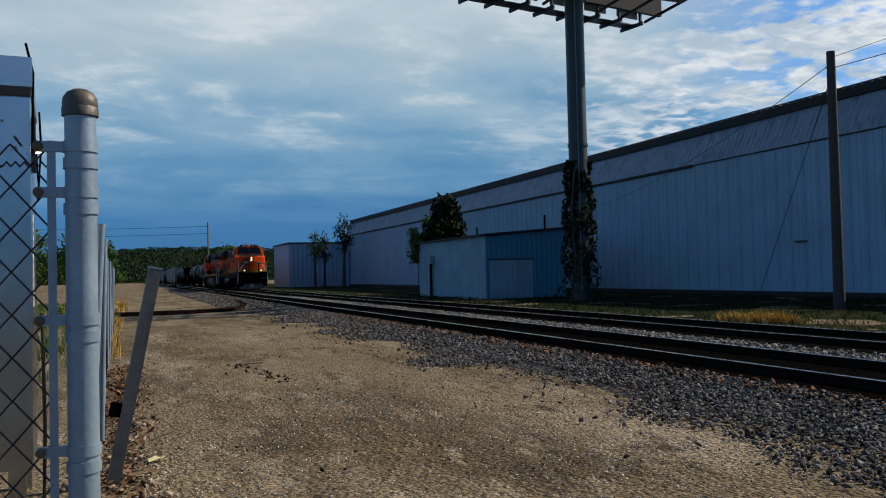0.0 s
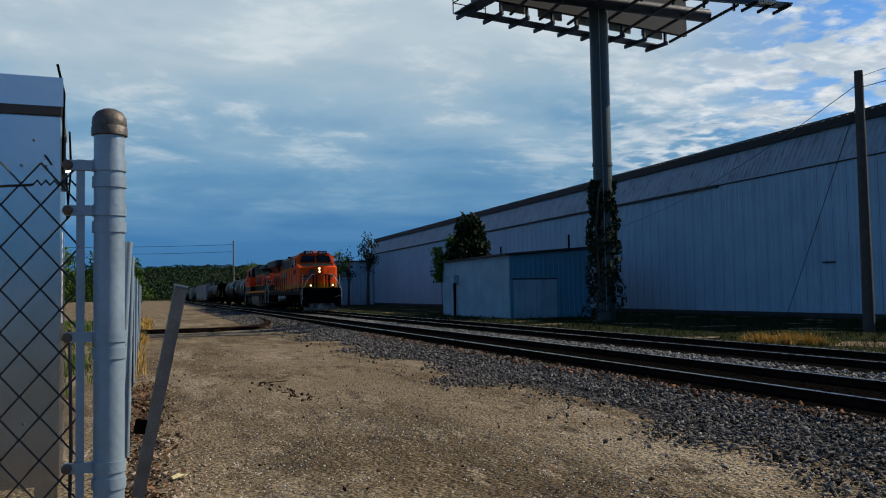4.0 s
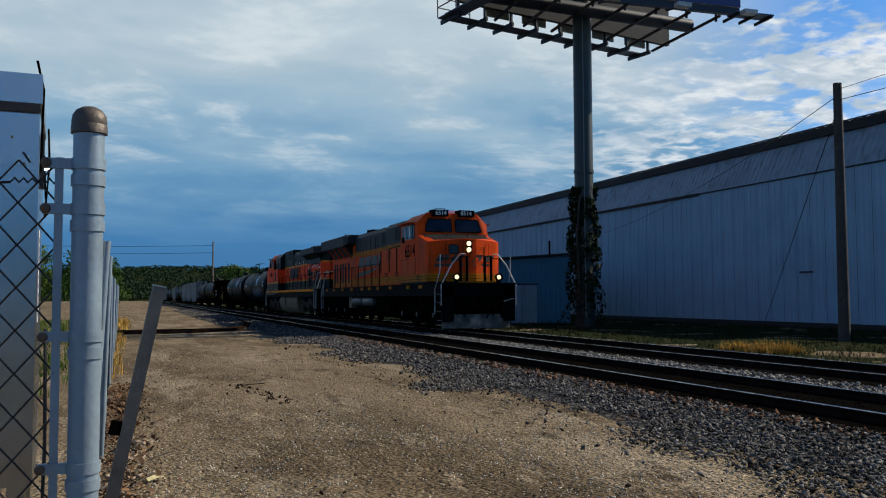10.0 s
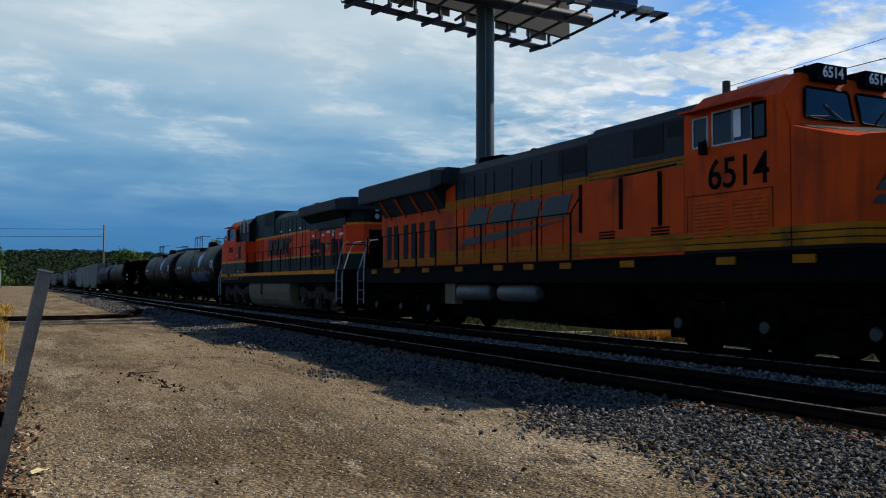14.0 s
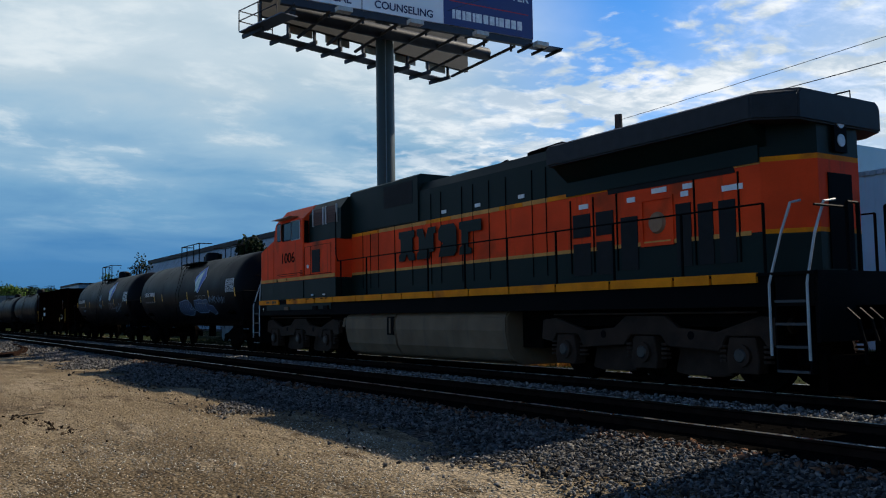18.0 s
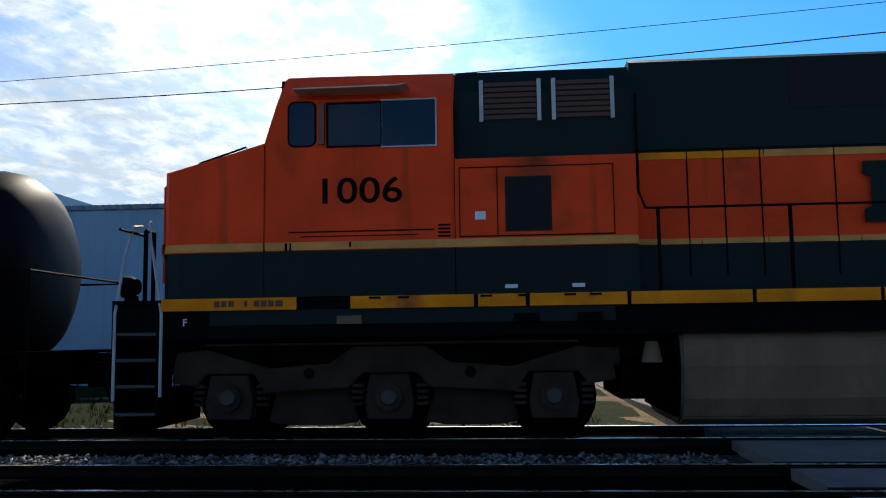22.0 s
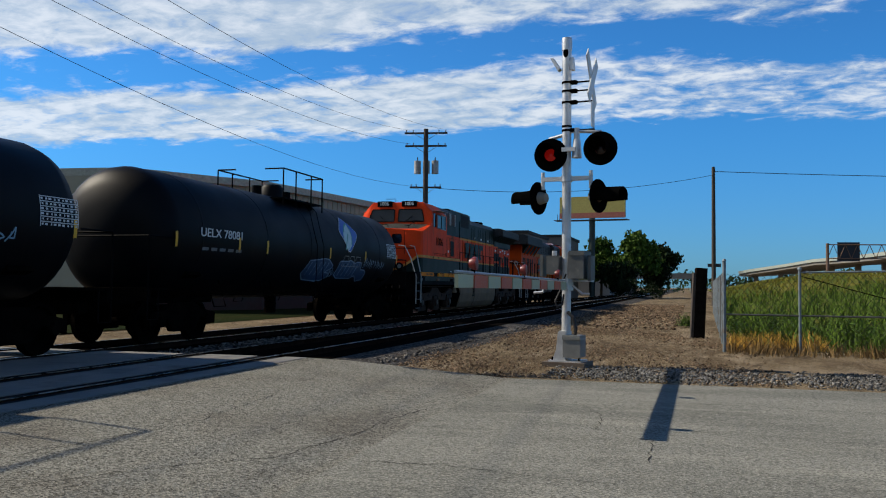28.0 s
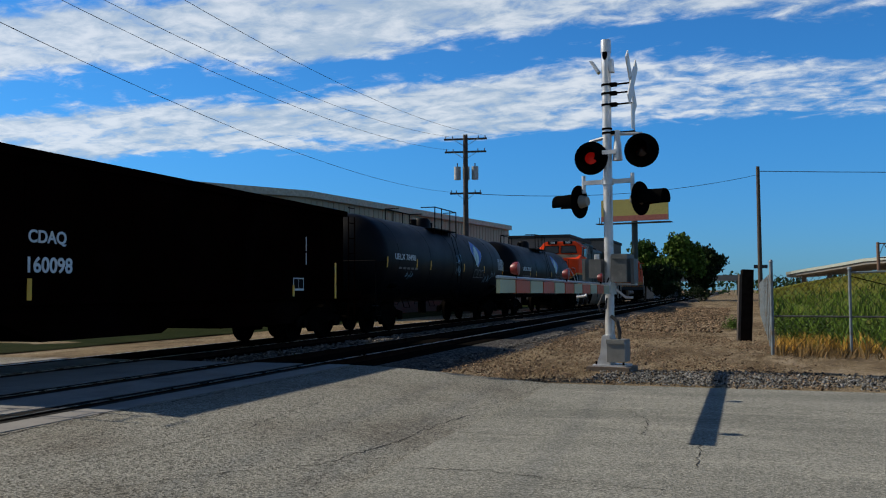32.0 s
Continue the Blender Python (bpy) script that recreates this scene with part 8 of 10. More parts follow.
def far_signal():
    """Signal on the other side of the tracks with readable crossbuck."""
    t = thing("crossing_signal", "silver crossing signal with white crossbuck sign across the tracks", "crossing signal", pose(17.0, -0.31, 0.0, 0, 0, -90))
    part("mast", rod(B(), (0, 0, 0), (0, 0, 5.4), 0.065, 16), MASTP, t, smooth=True)
    part("mast_cap", rod(B(), (0, 0, 5.4), (0, 0, 5.5), 0.08, 16), MASTP, t)
    part("top_arm", box(B(), -0.02, 0.95, -0.03, 0.03, 5.15, 5.22), MASTP, t)
    PRINT = mat("black_sign_print", (0.015, 0.015, 0.015), 0.6)
    up = Matrix(((1, 0, 0), (0, 0, -1), (0, 1, 0))).to_4x4()
    for sgn, words in ((-1, ("RAIL", "ROAD")), (1, ("CROS", "SING"))):
        m = pose(0, 0, 4.72) @ pose(0, 0, 0, 0, -sgn * 45 * 1.0, 0)
        bl = part("crossbuck_blade", box(B(), -0.80, 0.80, -0.105 - 0.012 * (sgn > 0), -0.095 - 0.012 * (sgn > 0), -0.12, 0.12, m), WHITE, t, "white crossbuck blade", bevel=0.0)
        for k, w in enumerate(words):
            text_part("sign_text", w, 0.22, m @ Matrix.Translation((-0.45 + 0.9 * k, -0.108 - 0.014 * (sgn > 0), 0)) @ up, PRINT, bl, "black crossbuck letters")
    part("track_sign", box(B(), -0.5, 0.5, -0.10, -0.09, 3.78, 4.0), BOXGREY, t)
    arm = part("lamp_arm", box(B(), -0.55, 0.55, -0.03, 0.03, 3.12, 3.2), MASTP, t)
    flasher(arm, -0.45, 2.75, 0, True); flasher(arm, 0.45, 2.75, 0, False)
    part("gate_mechanism", box(B(), -0.4, 0.4, -0.3, 0.3, 1.2, 1.8), BOXGREY, t, bevel=0.05)
    part("base", prism(B(), [(-0.24, 0.0), (0.24, 0.0), (0.17, 0.6), (-0.17, 0.6)], "y", -0.2, 0.2), MASTP, t)
    part("small_box", box(B(), -0.45, -0.15, -0.1, 0.1, 2.2, 2.45), BOXGREY, t)


far_signal()


# ---- fence and field beyond the road ----
FPOST = mat("weathered_galvanised_post", (0.16, 0.20, 0.23), 0.6, 0.2, vary=0.25, scale=8, dirt=0.25, dirt_color=(0.12, 0.09, 0.06))


def field_fence():
    t = thing("field_fence", "galvanised chain-link fence round the grassy field", "fence", pose(0, 0, 0))
    c = Vector((-0.28, -21.7, 0))
    e = Vector((-9.0, -20.6, 0))
    pts = [c + (e - c) * k for k in (0.0, 0.19, 0.55, 1.0)]
    for k, p in enumerate(pts):
        part("post", rod(B(), p - Vector((0, 0, 0.05)), p + Vector((0, 0, 2.15 if k == 0 else 1.95)), 0.042 if k == 0 else 0.032, 14), FPOST, t, "galvanised post", smooth=True)
        part("post_cap", lathe(B(), [(0, 0.06), (0.03, 0.05), (0.06, 0.0)], 12, Matrix.Translation(p + Vector((0, 0, 2.15 if k == 0 else 1.95)))), FPOST, t, smooth=True)
    part("top_rail", rod(B(), pts[1] + Vector((0, 0, 1.88)), e + Vector((0, 0, 2.0)), 0.022, 10), FPOST, t, smooth=True)
    part("middle_rail", rod(B(), c + Vector((0, 0, 0.88)), e + Vector((0, 0, 0.88)), 0.022, 10), mat("dark_rail_pipe", (0.10, 0.10, 0.10), 0.5, 0.6), t, smooth=True)
    part("brace_rod", rod(B(), pts[1] + Vector((0, 0, 1.8)), pts[2] + Vector((0, 0, 0.9)), 0.012, 6), GRIME, t)
    m, ln = frame_between((c.x, c.y), (e.x, e.y), 0)
    tagged(part("mesh", chain_link(B(), ln, 1.8, m, 0.075, 0.0042), MESHW, t, "diamond wire mesh"), kind="stuff")
    m, ln = frame_between((c.x, c.y), (-0.9, -60.0), 0)
    tagged(part("side_mesh", chain_link(B(), ln, 1.8, m, 0.16, 0.003), MESHW, t, "diamond wire mesh"), kind="stuff")
    for k in range(1, 12):
        y = -21.7 - 3.1 * k
        part("post", rod(B(), (-0.28 - 0.016 * 3.1 * k, y, -0.05), (-0.28 - 0.016 * 3.1 * k, y, 1.9), 0.03, 8), FPOST, t, smooth=True)
    b = thing("timber_post", "dark square timber post beside the fence corner", "post", pose(0.28, -27.2, 0, 2, -3, 10))
    part("timber", box(B(), -0.16, 0.16, -0.16, 0.16, -0.05, 2.1), TIEWOOD, b, "dark tarred timber", bevel=0.015)
    part("timber_batten", box(B(), 0.165, 0.24, -0.10, 0.14, -0.05, 1.95), WOOD, b, "lighter batten")


field_fence()
FIELD = ground_mat("yellow_green_meadow", [((0.06, 0.085, 0.016), 1, 0, 1, U), ((0.15, 0.13, 0.028), 0.10, 0.48, 0.62, U), ((0.05, 0.085, 0.014), 0.5, 0.5, 0.68, U), ((0.17, 0.14, 0.045), 4.0, 0.58, 0.7, U)], bump=0.8, bscale=8)


def field():
    bm = B()
    g = {}
    xs = [-1.5 - 3.5 * i for i in range(40)]
    ys = [-22.5 - 3.5 * j for j in range(28)]
    for i, x in enumerate(xs):
        for j, y in enumerate(ys):
            s = min(1, max(0, (-y - 24) / 45))
            e = min(1, (-1.5 - x) / 7.0)
            rise = (s * s * (3 - 2 * s)) * (0.45 + 0.55 * e) * 2.6
            g[i, j] = bm.verts.new((x, y, 0.01 + rise + 0.12 * noise.noise((x * 0.2, y * 0.2, 2.0)) * s))
    for i in range(len(xs) - 1):
        for j in range(len(ys) - 1):
            bm.faces.new((g[i, j], g[i, j + 1], g[i + 1, j + 1], g[i + 1, j]))
    bmesh.ops.recalc_face_normals(bm, faces=bm.faces[:])
    for f in bm.faces:
        if f.normal.z < 0:
            f.normal_flip()
    tagged(link("field", bm, FIELD, smooth=True), "yellow-green grassy field rising behind the fence", "field", kind="structure")


field()


# ---- buildings, highway and signs in the distance ----
BEIGE = mat("beige_metal_building", (0.36, 0.30, 0.20), 0.6, vary=0.1, scale=0.5)


def beige_building():
    t = thing("beige_building", "long beige metal building behind the tracks", "building", pose(0, 0, 0))
    p = [(28.9, -38.3), (24.6, -45.5), (20.3, -77.0), (45.0, -80.0), (50.0, -36.0)]
    part("wall", prism(B(), p, "z", -0.2, 7.1), BEIGE, t)
    # dark strip added over the beige wall's foot to paint its shade
    part("wall_foot_band", prism(B(), [(28.86, -38.22), (24.54, -45.48), (20.24, -77.0), (20.4, -77.0), (24.7, -45.5), (29.0, -38.3)], "z", -0.2, 1.7), mat("dark_wall_foot", (0.03, 0.028, 0.026), 0.8), t, "dark band over the wall foot")
    part("eave", prism(B(), [(x + (-0.3 if k < 3 else 0.3), y) for k, (x, y) in enumerate(p)], "z", 7.1, 7.5), mat("pale_beige_trim", (0.45, 0.40, 0.30), 0.6), t, "pale eave band")
    rb = B()
    for a, b in ((p[0], p[1]), (p[1], p[2])):
        m, ln = frame_between(a, b, 0)
        for k in range(int(ln / 0.6)):
            box(rb, k * 0.6, k * 0.6 + 0.06, -0.04, 0.0, 0, 7.05, m); box(rb, k * 0.6, k * 0.6 + 0.06, 0.0, 0.04, 0, 7.05, m)
    tagged(part("ribs", rb, BEIGE, t), kind="stuff")
    m, ln = frame_between(p[1], p[2], 6.2)
    sg = B()
    for k in range(7):
        box(sg, 0.6 + 0.4 * k, 0.9 + 0.4 * k, -0.06, 0.06, 0.0, 0.5, m)
    part("sign_bars", sg, mat("faded_blue_print", (0.10, 0.18, 0.30), 0.6), t, "unreadable faded lettering")
    for x, y, h in ((17.5, -92.0, 7.2), (16.0, -110.0, 7.8)):
        b = thing("flat_building", "grey-brown flat-roofed building beyond the train", "building", pose(x, y, 0))
        part("wall", box(B(), 0, 18, -14, 0, -0.2, h), mat("grey_brown_wall", (0.16, 0.13, 0.11), 0.8), b)
        part("parapet", box(B(), -0.15, 18.15, -14.15, 0.15, h, h + 0.35), DARKTRIM, b)


beige_building()


def far_billboard():
    t = thing("billboard", "distant yellow and red car wash billboard on a post", "billboard", pose(13.6, -120.0, 0, 0, 0, 172))
    z = 11.0
    f = part("face", box(B(), -4.6, 4.6, -0.2, 0.2, z, z + 3.0), mat("yellow_poster", (0.36, 0.31, 0.08), 0.6), t, "yellow poster")
    part("red_band", box(B(), -4.6, 4.6, -0.24, -0.2, z, z + 0.75), mat("red_poster_band", (0.32, 0.10, 0.07), 0.6), f)
    part("red_band", box(B(), -4.6, 4.6, 0.2, 0.24, z, z + 0.75), mat("red_poster_band", (0.32, 0.10, 0.07), 0.6), f)
    up = Matrix(((-1, 0, 0), (0, 0, 1), (0, 1, 0))).to_4x4()
    PR = mat("black_poster_print", (0.03, 0.02, 0.02), 0.6)
    text_part("poster_text", "WASH?", 1.15, Matrix.Translation((-2.9, 0.215, z + 1.5)) @ up, PR, f)
    bars = B()
    for k in range(5):
        box(bars, 0.2 + 0.8 * k, 0.75 + 0.8 * k, 0.2, 0.22, z + 1.2, z + 2.3)
    for k in range(9):
        box(bars, -4.1 + 0.9 * k, -3.5 + 0.9 * k, 0.24, 0.25, z + 0.2, z + 0.5)
    part("script_bars", bars, mat("dark_red_print", (0.25, 0.05, 0.05), 0.6), f, "unreadable script as bars")
    part("pole", rod(B(), (0, 0, -0.1), (0, 0, z), 0.42, 14), POLE, t, smooth=True)
    part("catwalk", box(B(), -5.2, 5.0, -1.0, 1.0, z - 0.35, z - 0.25), DKSTEEL, t, "dark catwalk")
    c = B()
    for q in (-5.2, -4.9):
        rod(c, (q, 0.9, z - 0.3), (q, 0.9, z + 0.7), 0.05, 6)
    part("railing", c, DKSTEEL, t)


far_billboard()


def trackside_building():
    """Long low metal building along the far side of the line."""
    t = thing("trackside_building", "long low beige metal building with dark base beside the far tracks", "building", pose(0, 0, 0))
    BW = mat("dusty_beige_metal_wall", (0.20, 0.18, 0.15), 0.7, vary=0.2, scale=0.4, streak=0.4, dirt_color=(0.08, 0.07, 0.06))
    X, y0, y1 = 15.6, -150.0, -246.0
    part("wall", corrugated(B(), "y", y1, y0, 2.0, 5.6, X, 1.5, 0.12), BW, t, "ribbed beige wall")
    part("wall_foot_band", box(B(), X - 0.1, X + 0.3, y1, y0, -0.2, 2.0), mat("dark_wall_foot", (0.03, 0.028, 0.026), 0.8), t, "dark band over the wall foot")
    part("core", box(B(), X + 0.01, X + 14, y1, y0, -0.2, 5.58), BW, t)
    part("roof", prism(B(), [(X - 0.4, 5.6), (X + 7, 7.0), (X + 14.4, 5.6)], "y", y1 - 0.3, y0 + 0.3), mat("pale_sheet_roof", (0.24, 0.24, 0.23), 0.6, vary=0.2), t, "low pitched sheet roof")
    part("end_panel", box(B(), X - 0.14, X - 0.1, y1, y1 + 16, 1.6, 5.5), mat("pale_end_panel", (0.42, 0.42, 0.40), 0.6), t, "pale end panel")
    c = thing("trackside_kiosk", "tall narrow grey metal enclosure beside the far building", "enclosure", pose(14.6, -146.0, 0))
    part("body", box(B(), -1.2, 1.2, -1.4, 1.4, -0.1, 6.4), mat("mid_grey_enclosure", (0.15, 0.155, 0.15), 0.6, vary=0.15), c, bevel=0.05)
    part("roof", box(B(), -1.35, 1.35, -1.55, 1.55, 6.4, 6.6), DARKTRIM, c)


trackside_building()
CONC = mat("pale_highway_concrete", (0.17, 0.16, 0.14), 0.85, vary=0.2, scale=0.2)


def overpass():
    t = thing("highway_overpass", "pale concrete highway overpass curving over the field", "overpass", pose(0, 0, 0))
    pts = []
    for k in range(25):
        f = k / 24
        a = radians(-176.7 + 11.5 * f)
        r = 250 - 95 * f ** 1.5
        pts.append(Vector((r * math.sin(a), r * math.cos(a), 5.4 + 2.4 * min(1, f * 2.2))))
    for nm, w, z0, z1, mm in (("deck", 6.0, -0.75, -0.1, CONC), ("parapet", 6.4, -0.1, 0.60, mat("greenish_pale_parapet", (0.30, 0.33, 0.29), 0.8))):
        bm = B()
        prev = None
        for i, p in enumerate(pts):
            d = (pts[min(i + 1, 24)] - pts[max(i - 1, 0)]).normalized()
            n = Vector((-d.y, d.x, 0)).normalized() * w
            cur = [bm.verts.new(q) for q in (p + n + Vector((0, 0, z0)), p + n + Vector((0, 0, z1)), p - n + Vector((0, 0, z1)), p - n + Vector((0, 0, z0)))]
            if prev:
                for j in range(4):
                    bm.faces.new((prev[j], prev[(j + 1) % 4], cur[(j + 1) % 4], cur[j]))
            prev = cur
        bmesh.ops.recalc_face_normals(bm, faces=bm.faces[:])
        part(nm, bm, mm, t, "pale concrete " + nm)
    for i in range(1, 24, 3):
        p = pts[i]
        part("pier", box(B(), p.x - 0.6, p.x + 0.6, p.y - 0.6, p.y + 0.6, -0.5, p.z - 0.7), CONC, t, "concrete pier")
    low = thing("rail_overpass", "dark low road bridge over the far tracks", "bridge", pose(0, 0, 0))
    part("deck", box(B(), -3, 60, -262, -250, 4.0, 4.9), CONC, low)
    part("rail", box(B(), -3, 60, -250.2, -250, 4.9, 5.5), CONC, low)
    for x in (-1, 22, 40):
        part("pier", box(B(), x, x + 1.6, -258, -254, -0.2, 4.0), CONC, low)
    g = thing("sign_gantry", "rust-brown highway sign gantry with dark sign panels", "sign gantry", pose(-20.37, -148.54, 0, 0, 0, 190))
    RB = mat("rust_brown_steel", (0.14, 0.08, 0.05), 0.7)
    zb, zt = 6.34, 8.55
    for x in (0, 22):
        part("column", rod(B(), (x, 0, -0.1), (x, 0, zt + 0.2), 0.25, 10), RB, g)
    tr = B()
    for z in (zb, zt):
        rod(tr, (0, 0, z), (22, 0, z), 0.1, 6)
    for k in range(12):
        rod(tr, (22 * k / 12, 0, zb), (22 * (k + 0.5) / 12, 0, zt), 0.06, 5); rod(tr, (22 * (k + 0.5) / 12, 0, zt), (22 * (k + 1) / 12, 0, zb), 0.06, 5)
    part("truss", tr, RB, g)
    for x in (1.6, 10.0):
        part("sign_panel", box(B(), x, x + 3.4, 0.2, 0.3, zb - 0.4, zt + 0.4), DKSTEEL, g, "dark back of a road sign")


overpass()
# low red shed and wall across the road
rs = thing("red_shed", "low red and beige shed across the road", "shed", pose(52, -7.5, 0, 0, 0, 10))
part("wall", box(B(), -3, 3, -6, 6, -0.1, 1.9), mat("beige_block_wall", (0.42, 0.36, 0.28), 0.8), rs)
part("red_panel", box(B(), -3.05, -3.0, 0.5, 3.2, 0.4, 1.7), mat("red_panel_paint", (0.5, 0.05, 0.03), 0.6), rs, "red panel")
part("roof", box(B(), -3.2, 3.2, -6.2, 6.2, 1.9, 2.1), DARKTRIM, rs)

# ---- stones, plants and litter ----
RNG = np.random.default_rng(7)


def leaf_mat(name, color, vary=0.5):
    m = mat(name, color, 0.6, vary=0.3, scale=2.0, bump=0.0, piece=vary, spec=0.08)
    b = m.node_tree.nodes["Principled BSDF"]
    b.inputs["Subsurface Weight"].default_value = 0.0
    return m


LEAF = leaf_mat("green_leaves", (0.065, 0.115, 0.018))
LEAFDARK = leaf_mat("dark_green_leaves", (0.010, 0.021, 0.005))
LEAFFAR = leaf_mat("far_woodland_leaves", (0.020, 0.042, 0.014), 0.6)
WEED = leaf_mat("bright_weed_leaves", (0.085, 0.14, 0.018))
STRAW = leaf_mat("dry_straw_grass", (0.50, 0.30, 0.06), 0.35)
STRAWDULL = leaf_mat("dull_dry_stalks", (0.20, 0.13, 0.055), 0.5)
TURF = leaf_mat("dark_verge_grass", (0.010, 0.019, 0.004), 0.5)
MEADOW = leaf_mat("yellow_meadow_grass", (0.17, 0.15, 0.022), 0.4)
BARK = mat("grey_brown_bark", (0.05, 0.04, 0.03), 0.95, vary=0.4, scale=6, bump=0.5)
GREYST = mat("grey_ballast_stone", (0.105, 0.100, 0.094), 0.9, vary=0.25, scale=9, bump=0.25, piece=0.9, spec=0.04)
PALEST = mat("pale_gravel_stone", (0.17, 0.165, 0.155), 0.9, vary=0.25, scale=9, bump=0.25, piece=0.8, spec=0.04)
MASTST = mat("mid_grey_gravel_stone", (0.140, 0.137, 0.130), 0.9, vary=0.25, scale=9, bump=0.25, piece=0.9, spec=0.04)
LOTST = mat("light_gravel_stone", (0.42, 0.39, 0.33), 0.9, vary=0.25, scale=9, bump=0.25, piece=0.6, spec=0.04)
BROWNST = mat("dusty_brown_stone", (0.19, 0.135, 0.09), 0.95, vary=0.3, scale=9, bump=0.25, piece=0.7, spec=0.02)
FOUL_SHADE = mat("oily_shaded_ballast", (0.006, 0.0055, 0.005), 0.95, vary=0.5, scale=12, bump=0.6, piece=0.6, spec=0.0)
CLOD = mat("dark_dirt_clod", (0.045, 0.032, 0.022), 0.95, vary=0.4, scale=15, bump=0.3, piece=0.5, spec=0.0)
LITTER = leaf_mat("brown_leaf_litter", (0.17, 0.095, 0.05), 0.7)
LITTERP = leaf_mat("pale_dry_litter", (0.33, 0.25, 0.18), 0.5)


def hull(n, flat, seed):
    r = np.random.default_rng(seed)
    p = r.normal(size=(n, 3)); p /= np.linalg.norm(p, axis=1)[:, None]
    p *= r.uniform(0.75, 1.0, (n, 1)) * np.array((1.0, r.uniform(0.42, 0.9), flat))
    bm = B()
    for v in p:
        bm.verts.new(v)
    bmesh.ops.convex_hull(bm, input=bm.verts[:])
    bm.verts.index_update()
    used = sorted({v.index for f in bm.faces for v in f.verts})
    k = {u: i for i, u in enumerate(used)}
    bm.verts.ensure_lookup_table()
    out = np.array([bm.verts[u].co for u in used]), [[k[v.index] for v in f.verts] for f in bm.faces]
    bm.free()
    return out


STONES = [hull(7, f, 20 + i) for i, f in enumerate((0.32, 0.45, 0.6, 0.38, 0.7, 0.5, 0.42, 0.55))]


def blade_tuft(n, h, spread, width, seed):
    r = np.random.default_rng(seed)
    v, f = [], []
    for _ in range(n):
        a, b = r.uniform(0, 6.28), r.uniform(0, 6.28)
        x, y = r.normal(0, spread * 0.35, 2)
        hh, ln = h * r.uniform(0.5, 1.0), r.uniform(0.1, 0.55) * h
        w = np.array((math.cos(b), math.sin(b), 0)) * width
        d = np.array((math.cos(a), math.sin(a), 0)) * ln
        o = np.array((x, y, 0))
        i = len(v)
        v += [o - w, o + w, o + d * 0.35 + (0, 0, hh * 0.6) + w * 0.7, o + d * 0.35 + (0, 0, hh * 0.6) - w * 0.7, o + d + (0, 0, hh)]
        f += [[i, i + 1, i + 2, i + 3], [i + 3, i + 2, i + 4]]
    return np.array(v), f


def weed_proto(h, n, size, seed):
    r = np.random.default_rng(seed)
    v, f = [], []
    for s in range(3):
        base, top = r.normal(0, 0.08, 2), r.normal(0, 0.22, 2)
        st = np.array(((*base, 0.0), (*top, h * r.uniform(0.75, 1.0))))
        i = len(v)
        v += [st[0] + (0.006, 0, 0), st[0] - (0.006, 0, 0), st[1]]
        f.append([i, i + 1, i + 2])
        for k in range(n):
            q = st[0] + (st[1] - st[0]) * r.uniform(0.2, 1.0)
            a, e = r.uniform(0, 6.28), r.uniform(-0.5, 0.6)
            d = np.array((math.cos(a) * math.cos(e), math.sin(a) * math.cos(e), math.sin(e)))
            w = np.array((-math.sin(a), math.cos(a), r.uniform(-0.4, 0.4))) * size * 0.28
            ln = size * r.uniform(0.6, 1.2)
            i = len(v)
            v += [q, q + d * ln * 0.5 + w, q + d * ln - (0, 0, ln * 0.2), q + d * ln * 0.5 - w]
            f.append([i, i + 1, i + 2, i + 3])
    return np.array(v), f


def leaf_proto(seed):
    r = np.random.default_rng(seed)
    k = r.uniform(0.5, 0.75)
    return np.array(((-1, 0, 0), (-0.1, -k, 0.15), (1, 0, -0.1), (-0.1, k, 0.15))) * 0.5, [[0, 1, 2, 3]]


LEAVES = [leaf_proto(i) for i in range(4)]


